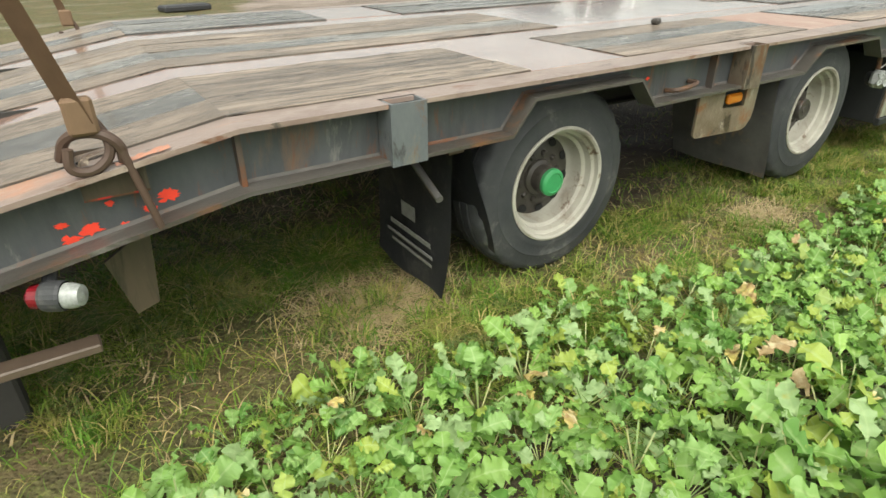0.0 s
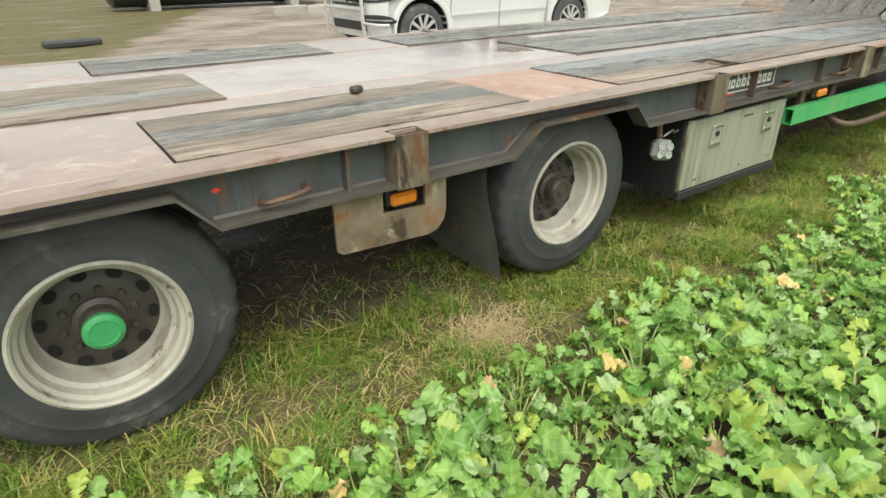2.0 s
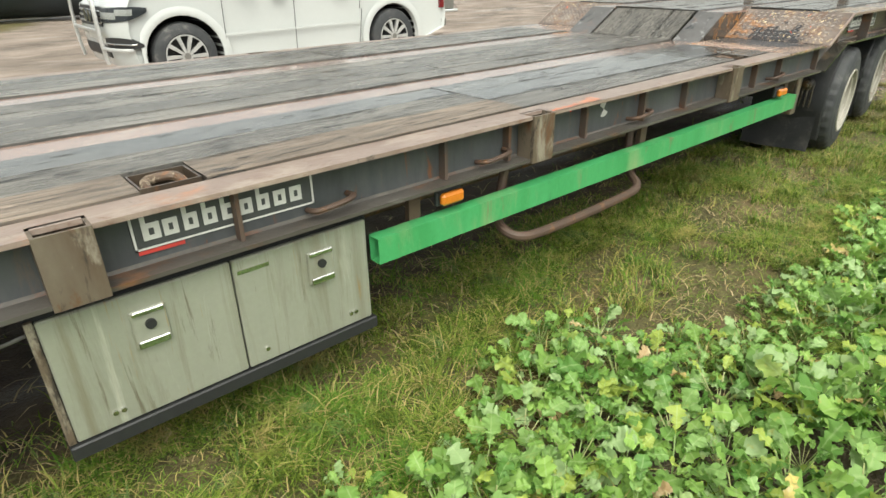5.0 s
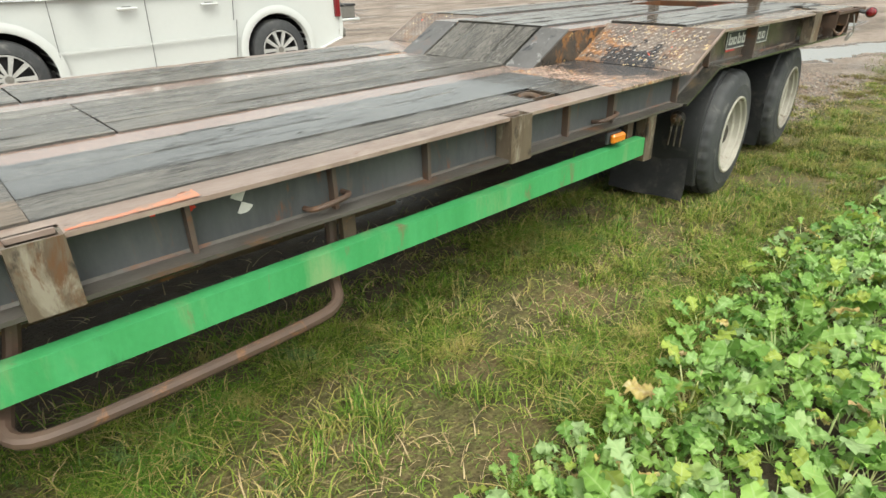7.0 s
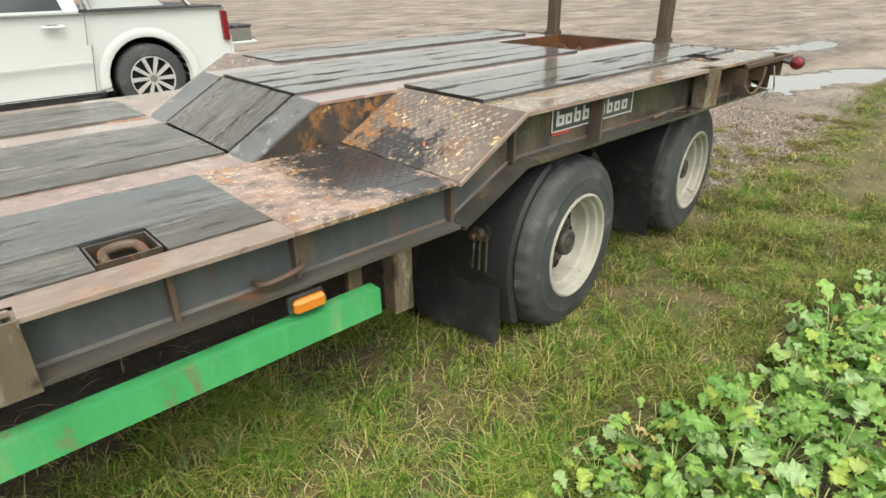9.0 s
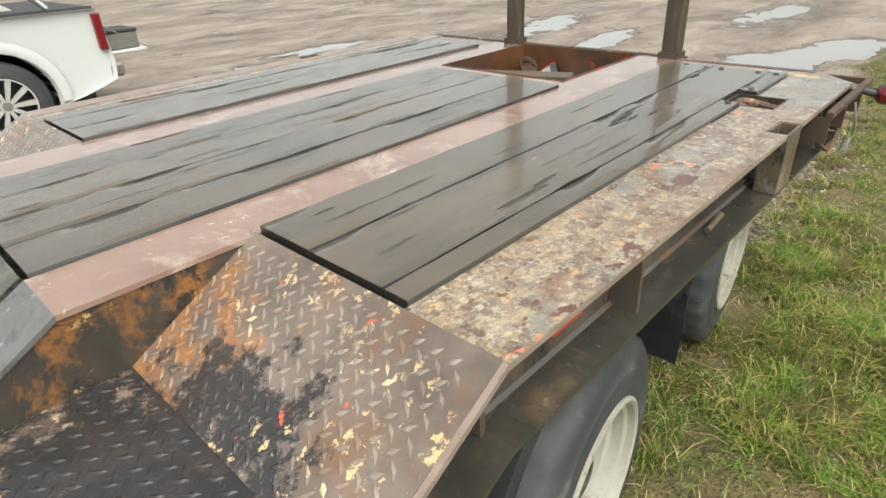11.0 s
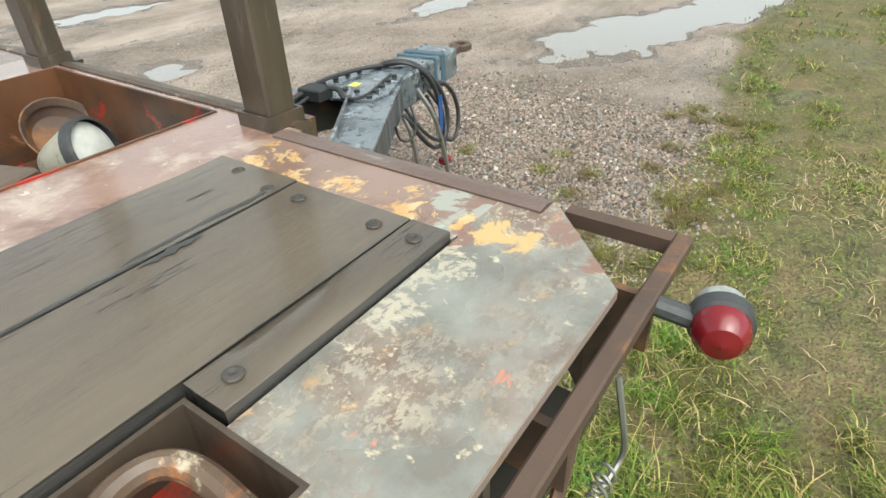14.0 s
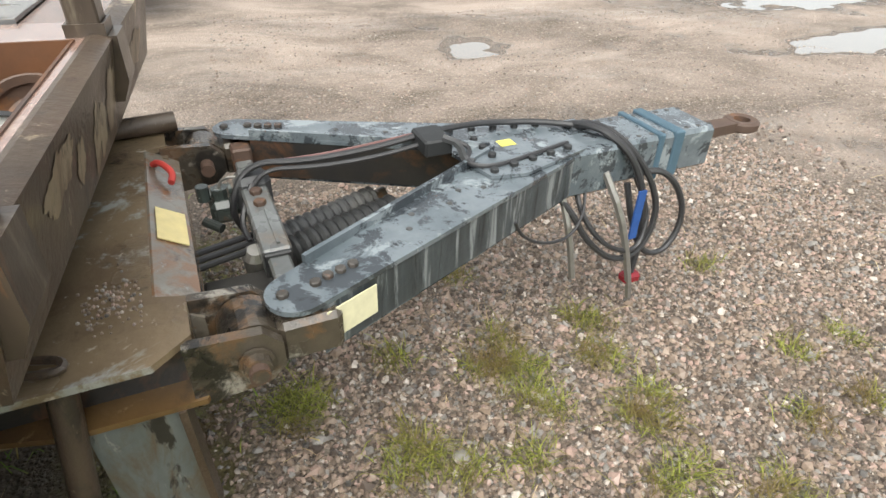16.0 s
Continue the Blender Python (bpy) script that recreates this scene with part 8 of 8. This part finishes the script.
def crack_field(x0, x1, y0, y1, n, seed, z):
    """Many narrow dark cracks and torn spots along the grain, joined."""
    r = random.Random(seed)
    vs, fs = [], []
    for _ in range(n):
        ln = r.choice((0.05, 0.09, 0.14, 0.3)) * r.uniform(0.6, 1.4)
        wd = r.uniform(0.0008, 0.0035) * (1.8 if ln < 0.1 else 1.0)
        cx, cy = r.uniform(x0 + ln / 2, x1 - ln / 2), r.uniform(y0 + 0.012, y1 - 0.012)
        tilt_y, k0, m = r.gauss(0, 0.03), len(vs), 8
        for k in range(m + 1):
            f = k / m
            env = wd * math.sin(math.pi * min(max(f, 0.02), 0.98)) ** 0.6
            px, mid = cx + ln * (f - 0.5), cy + tilt_y * ln * (f - 0.5) + r.gauss(0, 0.0012)
            vs += [(px, mid + env * r.uniform(0.3, 1.0), z), (px, mid - env * r.uniform(0.3, 1.0), z)]
        fs += [(k0 + 2 * k, k0 + 2 * k + 1, k0 + 2 * k + 3, k0 + 2 * k + 2) for k in range(m)]
    part("split", raw("split", vs, fs, M["darkroof"]), None, trailer, "dark splits and torn spots in the boards")["kind"] = "stuff"


for k, (x0, x1, y0, y1, n) in enumerate(((-1.2, -0.21, 0.11, 0.67, 45), (0.3, 1.58, 0.11, 0.67, 60), (2.15, 2.92, 0.11, 0.67, 40), (3.1, 4.34, 0.11, 0.67, 70), (4.36, 6.18, 0.11, 0.67, 100), (6.37, 6.65, 0.11, 0.67, 10),
                                         (-1.2, 0.65, 0.89, 1.61, 60), (2.72, 4.74, 0.89, 1.61, 80), (4.77, 6.84, 0.89, 1.61, 80), (-1.2, -0.21, 1.85, 2.39, 25), (0.3, 1.58, 1.85, 2.39, 30), (2.15, 6.84, 1.85, 2.39, 90))):
    crack_field(x0, x1, y0, y1, n, 300 + k, 0.8768)
for k, (x0, x1, y0, y1, n, z) in enumerate(((7.65, 9.2, 0.27, 0.67, 14, ZU + 0.0212), (7.2, 9.15, 0.89, 1.61, 34, ZU + 0.0142), (7.65, 9.7, 1.85, 2.3, 40, ZU + 0.0142))):
    crack_field(x0, x1, y0, y1, n, 400 + k, z)


# ---- crop plants beside the trailer ----
rng = np.random.default_rng(11)


def leaf_shape(seed, rows=19, across=(-1, -0.52, 0, 0.52, 1)):
    """A ruffled leaf: small lobes along the stalk and a broad, round-lobed end, growing along +x from the origin.
    Gives points, faces and how near each point lies to the pale midrib."""
    r = random.Random(seed)
    pts, fcs, ribs = [], [], []
    ph, droop, cup = r.uniform(0, 6.28), r.uniform(0.1, 0.6), r.uniform(-0.15, 0.4)
    start = r.uniform(0.4, 0.55)
    wide = r.uniform(0.26, 0.36)
    pairs = r.choice((2, 3, 3))
    teeth = r.choice((2.5, 3.0, 3.5))
    bend = r.uniform(-0.2, 0.2)
    jag = [[r.uniform(-0.22, 0.16) for _ in range(rows + 1)] for _ in range(2)]

    def half(f, side):
        if f < start:
            if f < 0.1:
                return 0.014
            k = abs(math.sin(math.pi * ((f - 0.1) / (start - 0.1) * pairs + 0.12 * side)))
            return 0.016 + (0.09 + 0.17 * f / start) * k ** 0.7
        g = (f - start) / (1.001 - start)
        tooth = abs(math.sin(math.pi * (g * teeth + 0.3 * side) + ph)) ** 0.6
        return 0.012 + wide * math.sin(math.pi * (0.12 + 0.84 * g)) ** 0.55 * (0.62 + 0.48 * tooth)
    for i in range(rows + 1):
        f = i / rows
        z = 0.3 * f - droop * f * f
        for k, u in enumerate(across):
            side = 0 if u < 0 else 1
            w = half(f, side) * (1 + jag[side][i])
            lift = (0.07 * math.sin(f * 19 + 2.4 * u + ph) + 0.055 * math.sin(f * 37 - 3.0 * u + 2 * ph)) * abs(u) + 0.16 * jag[side][i] * abs(u)
            pts.append((f + 0.12 * abs(u) * (1 - 0.7 * f) + 0.03 * u * math.sin(f * 21 + ph), u * w + bend * f * f, z + cup * abs(u) * w + lift))
            ribs.append(1.0 if u == 0 else 0.0)
    n = len(across)
    for i in range(rows):
        for k in range(n - 1):
            a = i * n + k
            fcs.append((a, a + 1, a + 1 + n, a + n))
    return np.array(pts), np.array(fcs), np.array(ribs)


LEAVES = [leaf_shape(40 + k) for k in range(10)]
MEDIUM = [leaf_shape(40 + k, 14) for k in range(10)]
SMALL = [leaf_shape(60 + k, 10, (-1, 0, 1)) for k in range(6)]


def euler(az, el, roll):
    return Matrix.Rotation(az, 4, "Z") @ Matrix.Rotation(-el, 4, "Y") @ Matrix.Rotation(roll, 4, "X")


def plant_leaves(r, size):
    """Poses and sizes of the leaves of one rosette with stems."""
    out = []
    n = r.randint(12, 17)
    a0 = r.uniform(0, 6.28)
    for k in range(n):
        az = a0 + k * 2.4 + r.gauss(0, 0.3)
        tier = k / n
        el = radians(0 + 50 * tier) + r.gauss(0, 0.28)
        s = size * r.uniform(0.55, 1.2) * (1.1 - 0.4 * tier)
        base = Vector((0.02 * math.cos(az), 0.02 * math.sin(az), size * (0.12 + 0.85 * tier + r.uniform(-0.12, 0.12))))
        out.append((Matrix.Translation(base + Vector((math.cos(az), math.sin(az), 0.25)) * size * r.uniform(0.1, 0.5)) @ euler(az, el * 0.6 + 0.1, r.gauss(0, 0.45)) @ Matrix.Scale(s, 4), base))
    return out


def scatter_crop():
    r = random.Random(21)
    spots = []
    for _ in range(60000):
        x = r.uniform(-2.6, 17.5)
        y = r.uniform(-5.4, 0.4)
        d = crop_edge(np.float64(x)) - y
        if d < 0.0 + 0.16 * math.sin(x * 4.1) * math.sin(x * 1.7 + 1):
            continue
        if 8.6 < x and d < 0.25 * math.sin(x * 2.0) + 0.15:
            continue
        keep = 1.0 if y > -2.2 else 0.45
        if r.random() > keep * (0.55 if d < 0.12 else 1.0):
            continue
        gap = (0.11 if x < 9 else 0.15) if y > -1.4 else 0.19 if y > -2.0 else 0.34 if y > -3.2 else 0.5
        spots.append((x, y, gap))
    grid, out = {}, []
    for x, y, gap in spots:
        kx, ky = int(math.floor(x / 0.46)), int(math.floor(y / 0.46))
        ok = True
        for i in (-1, 0, 1):
            for j in (-1, 0, 1):
                for a, b in grid.get((kx + i, ky + j), ()):
                    if (a - x) ** 2 + (b - y) ** 2 < gap * gap:
                        ok = False
        if noise.noise(Vector((x * 1.9, y * 1.9, 3.0))) < -0.42:
            ok = False
        if ok:
            grid.setdefault((kx, ky), []).append((x, y))
            out.append((x, y))
    return out


SPOTS = scatter_crop()
SPOTS.sort(key=lambda p: (abs(p[1] - crop_edge(np.float64(p[0])) + 0.35)))


def leaf_mesh(shape, material):
    p, f, rib = shape
    me = raw("leaf", p.tolist(), f.tolist(), material, True)
    me.attributes.new("rib", "FLOAT", "POINT").data.foreach_set("value", rib.astype(np.float32))
    return me


leaf_meshes = [leaf_mesh(q, M["leaf"]) for q in LEAVES]
dead_meshes = [leaf_mesh(q, M["deadleaf"]) for q in LEAVES[:4]]
near_n = 170
far_v, far_f, far_r, dead_v, dead_f, dead_r, st_v, st_f = [], [], [], [], [], [], [], []
nv = nd = ns = 0


def stalk(a, b, r0):
    """A three-sided stalk between two points, into the joined lists."""
    global ns
    d = (b - a).normalized()
    s1 = d.orthogonal().normalized() * r0
    s2 = d.cross(s1).normalized() * r0
    for q in (a, b):
        for u, v in ((1, 0), (-0.5, 0.87), (-0.5, -0.87)):
            st_v.append(tuple(q + s1 * u + s2 * v))
    for k in range(3):
        j = (k + 1) % 3
        st_f.append((ns + k, ns + j, ns + 3 + j, ns + 3 + k))
    ns += 6


for n, (x, y) in enumerate(SPOTS):
    r = random.Random(n * 7 + 1)
    d = float(crop_edge(np.float64(x)) - y)
    size = r.triangular(0.065, 0.165, 0.1) * (0.75 if d < 0.1 else 1.45 if y < -2.6 else 1.0)
    z = float(height(x, y))
    here = Matrix.Translation((x, y, z))
    if n < near_n:
        pl = thing("crop_plant", "leafy green cover-crop plant at the field edge" if d < 0.3 else "leafy green cover-crop plant in the row", "plant", (x, y, z), "cover crop plants")
        for m, base in plant_leaves(r, size):
            old = r.random() < 0.035
            part("leaf", (dead_meshes if old else leaf_meshes)[r.randrange(4 if old else 10)], None, pl, "yellowed leaf" if old else "", m=m)
            stalk(Vector((x, y, z)), here @ m.translation, size * 0.02)
        continue
    for m, base in plant_leaves(r, size):
        p, f, rib = (LEAVES if d < 0.3 and x < 8.6 else MEDIUM if d < 0.8 and x < 8.6 else SMALL)[r.randrange(6)]
        mm = np.array(here @ m)
        q = p @ mm[:3, :3].T + mm[:3, 3]
        if r.random() < 0.022:
            dead_v.append(q)
            dead_f.append(f + nd)
            dead_r.append(rib)
            nd += len(p)
        else:
            far_v.append(q)
            far_f.append(f + nv)
            far_r.append(rib)
            nv += len(p)
        if y > -2.5:
            stalk(Vector((x, y, z)), here @ m.translation, size * 0.02)


def big(name, vs, fs, material, label, category, sm=True, rib=None):
    v, f = np.concatenate(vs), np.concatenate(fs)
    me = bpy.data.meshes.new(name)
    k = f.shape[1]
    me.vertices.add(len(v))
    me.vertices.foreach_set("co", v.astype(np.float32).reshape(-1))
    me.loops.add(f.size)
    me.loops.foreach_set("vertex_index", f.astype(np.int32).reshape(-1))
    me.polygons.add(len(f))
    me.polygons.foreach_set("loop_start", np.arange(0, f.size, k, dtype=np.int32))
    me.polygons.foreach_set("use_smooth", np.full(len(f), sm))
    me.materials.append(material)
    me.update(calc_edges=True)
    if rib:
        me.attributes.new("rib", "FLOAT", "POINT").data.foreach_set("value", np.concatenate(rib).astype(np.float32))
    return tagged(new(name, me), label, category, kind="stuff")


big("crop_foliage", far_v, far_f, M["leaf"], "dense leafy green cover crop filling the field", "crop", True, far_r)
big("withered_crop_leaves", dead_v, dead_f, M["deadleaf"], "scattered yellowed and withered crop leaves", "leaves", True, dead_r)
tagged(new("crop_stalks", raw("crop_stalks", st_v, st_f, M["stalk"])), "pale green crop stalks", "stalks", kind="stuff")


# ---- grass ----


def blades(name, x, y, tall, wide, lean, material, label, category):
    n = len(x)
    z = height(x, y)
    az = rng.uniform(0, 2 * np.pi, n)
    dirx, diry = np.cos(az), np.sin(az)
    h = tall
    ln = lean
    w = wide
    sx, sy = -diry * w / 2, dirx * w / 2
    v = np.empty((n, 5, 3))
    v[:, 0] = np.stack([x - sx, y - sy, z - 0.005], 1)
    v[:, 1] = np.stack([x + sx, y + sy, z - 0.005], 1)
    mx, my = x + dirx * ln * h * 0.45, y + diry * ln * h * 0.45
    v[:, 2] = np.stack([mx + sx * 0.8, my + sy * 0.8, z + h * 0.62], 1)
    v[:, 3] = np.stack([mx - sx * 0.8, my - sy * 0.8, z + h * 0.62], 1)
    v[:, 4] = np.stack([x + dirx * ln * h * 1.25, y + diry * ln * h * 1.25, z + h * (1 - 0.35 * np.clip(ln, 0, 1))], 1)
    base = np.arange(n)[:, None] * 5
    quads = base + np.array([[0, 1, 2, 3]])
    tris = base + np.array([[3, 2, 4]])
    me = bpy.data.meshes.new(name)
    me.vertices.add(n * 5)
    me.vertices.foreach_set("co", v.astype(np.float32).reshape(-1))
    loops = np.concatenate([quads, tris], 1).astype(np.int32)
    me.loops.add(n * 7)
    me.loops.foreach_set("vertex_index", loops.reshape(-1))
    me.polygons.add(n * 2)
    st = np.stack([np.arange(n) * 7, np.arange(n) * 7 + 4], 1).astype(np.int32)
    me.polygons.foreach_set("loop_start", st.reshape(-1))
    me.materials.append(material)
    me.update(calc_edges=True)
    tagged(new(name, me), label, category, kind="stuff")


def pick(n, x0, x1, y0, y1, dens):
    x, y = rng.uniform(x0, x1, n), rng.uniform(y0, y1, n)
    k = rng.uniform(0, 1, n) < dens(x, y)
    return x[k], y[k]


def patchy(x, y, s, seed):
    return 0.5 + 0.25 * (np.sin(x * 1.9 * s + seed) * np.sin(y * 2.3 * s + 1.3 * seed) + np.sin(x * 5.3 * s + y * 3.1 * s + seed * 2) * 0.8 + np.sin(x * 0.7 * s - y * 4.1 * s + seed * 3))


def turf_density(x, y):
    g = (1 - yard_mask(x, y)) ** 2
    crop = smooth(-0.35, 0.05, y - crop_edge(x))
    under = 1 - 0.9 * smooth(0.25, 0.9, y) * (1 - smooth(2.2, 2.7, y)) * (1 - smooth(9.2, 9.9, x)) * smooth(-0.6, 0.4, x)
    front = 1 - 0.6 * smooth(7.3, 9.0, x) * smooth(0.4, 0.6, patchy(x, y, 2.6, 7.0))
    return g * front * (0.18 + 0.82 * crop) * under * (0.1 + 0.9 * smooth(0.36, 0.6, patchy(x, y, 1.0, 2.0))) * (1 - 0.75 * np.exp(-((x - 0.72) / 0.35) ** 2 - ((y + 0.08) / 0.14) ** 2))


def sward(name, n, x0, x1, y0, y1, lo, hi, wide, label, dens=turf_density):
    """Matted grass: clumped, mostly short and lying over."""
    x, y = pick(n, x0, x1, y0, y1, lambda a, b: dens(a, b) * (0.12 + 0.88 * smooth(0.3, 0.55, patchy(a, b, 4.3, 1.0))))
    n = len(x)
    tall = (lo + (hi - lo) * rng.uniform(0, 1, n) ** 2.2) * (0.55 + 0.9 * smooth(0.3, 0.75, patchy(x, y, 1.7, 5.0)))
    blades(name, x, y, tall, rng.uniform(0.6, 1.3, n) * wide, rng.uniform(0.6, 2.4, n), M["grass"], label, "grass")


sward("grass", 530000, -2.6, 11.0, -1.15, 0.7, 0.014, 0.075, 0.0042, "short matted wet grass along the trailer")
sward("grass_verge", 70000, 11.0, 14.0, -1.6, 1.4, 0.01, 0.04, 0.005, "patchy grass verge beside the gravel")
sward("grass_beyond", 110000, 14.0, 24.0, -3.0, 1.8, 0.015, 0.06, 0.009, "grass running on beside the wet yard")
sward("grass_under_tail", 70000, -2.8, -0.35, 0.65, 1.8, 0.02, 0.09, 0.005, "rank grass under the trailer tail")
sward("grass_under_trailer", 60000, -3.0, 11.0, 0.5, 3.2, 0.02, 0.09, 0.005, "thin grass under the trailer")
# taller tufts
cx, cy = pick(330, -2.0, 11.0, -0.9, 0.35, lambda a, b: (1 - yard_mask(a, b)) * (0.3 + 0.7 * smooth(-0.5, 0.0, b - crop_edge(a))))
cx, cy = np.concatenate([cx, [9.0, 9.25, 9.5, 8.7, 8.35]]), np.concatenate([cy, [-0.62, -0.75, -0.6, -0.7, -0.85]])
k = np.repeat(np.arange(len(cx)), 70)
x, y = cx[k] + rng.normal(0, 0.035, len(k)), cy[k] + rng.normal(0, 0.035, len(k))
n = len(x)
blades("grass_tufts", x, y, rng.uniform(0.03, 0.1, n), rng.uniform(0.003, 0.006, n), rng.uniform(0.4, 1.5, n), M["grass"], "longer tufts of wet grass", "grass")
# tufts and weeds on the gravel
weed_at = ((11.37, 1.49), (11.32, 1.31), (11.03, 1.34), (10.91, 1.34), (11.03, 1.17), (11.31, 1.02), (10.32, 1.37), (10.27, 1.32), (10.61, 1.12), (11.37, 0.79), (10.93, 0.96), (11.84, 0.85), (12.09, 0.85), (11.0, 1.85), (12.06, 1.66), (11.03, 1.45), (11.26, 0.76), (10.66, 1.44), (12.03, 1.11), (10.75, 0.98))
cx, cy = np.array([p[0] for p in weed_at]), np.array([p[1] for p in weed_at])
cx = np.concatenate([cx, cx[:9] + 0.06, rng.uniform(10.2, 13.5, 40), rng.uniform(10.3, 12.5, 4)])
cy = np.concatenate([cy, cy[:9] - 0.05, rng.uniform(0.1, 0.75, 40), rng.uniform(0.8, 1.4, 4)])
k = np.repeat(np.arange(len(cx)), 130)
x, y = cx[k] + rng.normal(0, 0.036, len(k)), cy[k] + rng.normal(0, 0.034, len(k))
n = len(x)
blades("weed_tufts", x, y, rng.uniform(0.012, 0.055, n), rng.uniform(0.002, 0.004, n), rng.uniform(0.6, 2.2, n), M["weed"], "small weed tufts in the gravel", "weeds")
# straw
STRAW_X, STRAW_Y = np.concatenate([rng.normal(-0.76, 0.15, 1900), rng.normal(1.27, 0.12, 700)]), np.concatenate([rng.normal(0.28, 0.12, 1900), rng.normal(-0.09, 0.06, 700)])
blades("straw_heap", STRAW_X, STRAW_Y, rng.uniform(0.015, 0.05, 2600), rng.uniform(0.002, 0.005, 2600), rng.uniform(1.0, 4.0, 2600), M["straw"], "dead straw matted beside the mud flap", "straw")
x, y = pick(12000, -1.6, 13.0, -0.9, 0.5, lambda a, b: 0.15 + 0.85 * smooth(0.45, 0.7, patchy(a, b, 1.1, 9.0)))
n = len(x)
blades("straw_litter", x, y, rng.uniform(0.015, 0.035, n), rng.uniform(0.002, 0.006, n), rng.uniform(1.2, 4.0, n), M["straw"], "dead straw and withered stems in the grass", "straw")
x, y = pick(9000, -2.8, 7.0, 0.2, 2.6, lambda a, b: 0.25 + 0.75 * (1 - smooth(-0.8, 1.2, a)))
n = len(x)
blades("straw_under_trailer", x, y, rng.uniform(0.015, 0.04, n), rng.uniform(0.004, 0.009, n), rng.uniform(1.5, 4.5, n), M["straw"], "dry straw lying under the trailer", "straw")
x, y = pick(500, 10.2, 14.0, 0.0, 2.2, lambda a, b: 0.5 + 0 * a)
n = len(x)
blades("dry_stems", x, y, rng.uniform(0.006, 0.02, n), rng.uniform(0.002, 0.004, n), rng.uniform(3, 9, n), M["straw"], "dry stems lying on the gravel", "straw")


# ---- gravel ----


def gravel(n, x0, x1, y0, y1, lo, hi, name, power):
    x, y = pick(n, x0, x1, y0, y1, lambda a, b: yard_mask(a, b) * 0.95 + 0.02)
    n = len(x)
    z = height(x, y)
    s = lo + (hi - lo) * rng.uniform(0, 1, n) ** power
    # a ring of five below, three points above: flat-topped broken stone
    base = np.array([[1, 0, 0], [0.2, 0.9, 0], [-0.8, 0.5, 0], [-0.6, -0.7, 0], [0.4, -0.85, 0], [0.6, 0.1, 0.62], [-0.35, 0.5, 0.7], [-0.2, -0.5, 0.55]])
    v = base[None] * (1 + rng.normal(0, 0.2, (n, 8, 3)))
    v[:, 5:, 2] += rng.normal(0, 0.12, (n, 3))
    a = rng.uniform(0, 6.28, n)
    c, sn = np.cos(a)[:, None], np.sin(a)[:, None]
    flat = rng.uniform(0.6, 1.0, (n, 1))
    vx, vy = v[..., 0] * c - v[..., 1] * flat * sn, v[..., 0] * sn + v[..., 1] * flat * c
    lift = rng.uniform(0.0, 0.4, n)[:, None]
    p = np.stack([vx * s[:, None] + x[:, None], vy * s[:, None] + y[:, None], (v[..., 2] + lift - 0.15) * s[:, None] + z[:, None]], -1)
    f = np.array([[0, 1, 5], [1, 6, 5], [1, 2, 6], [2, 3, 7], [2, 7, 6], [3, 4, 7], [4, 0, 5], [4, 5, 7], [5, 6, 7]])
    fs = (np.arange(n)[:, None, None] * 8 + f[None]).reshape(-1, 3)
    big(name, [p.reshape(-1, 3)], [fs], M["pebble"], "loose wet gravel on the yard", "gravel", False)


gravel(80000, 10.0, 13.2, 0.0, 2.7, 0.003, 0.0148, "gravel_near", 2.0)
gravel(3800, 10.0, 13.6, 0.0, 3.0, 0.01, 0.025, "gravel_coarse", 2.4)
gravel(19000, 10.0, 16.0, 0.2, 6.5, 0.004, 0.013, "gravel_far", 3.0)
r = random.Random(8)
for k, (sx, sy) in enumerate(((11.72, 1.36), (11.1, 0.75), (12.6, 1.2), (10.75, 1.02))):
    bm = bmesh.new()
    bmesh.ops.create_icosphere(bm, subdivisions=2, radius=0.024)
    for v in bm.verts:
        v.co *= 1 + 0.25 * noise.noise(v.co * 22 + Vector((k, 0, 0)))
        v.co.z *= 0.6
    solo("stone", bm, M["pebble"], "larger grey stone lying in the gravel", "stone", "larger stones", smooth=25, m=pose(sx, sy, float(height(sx, sy)) + 0.012))
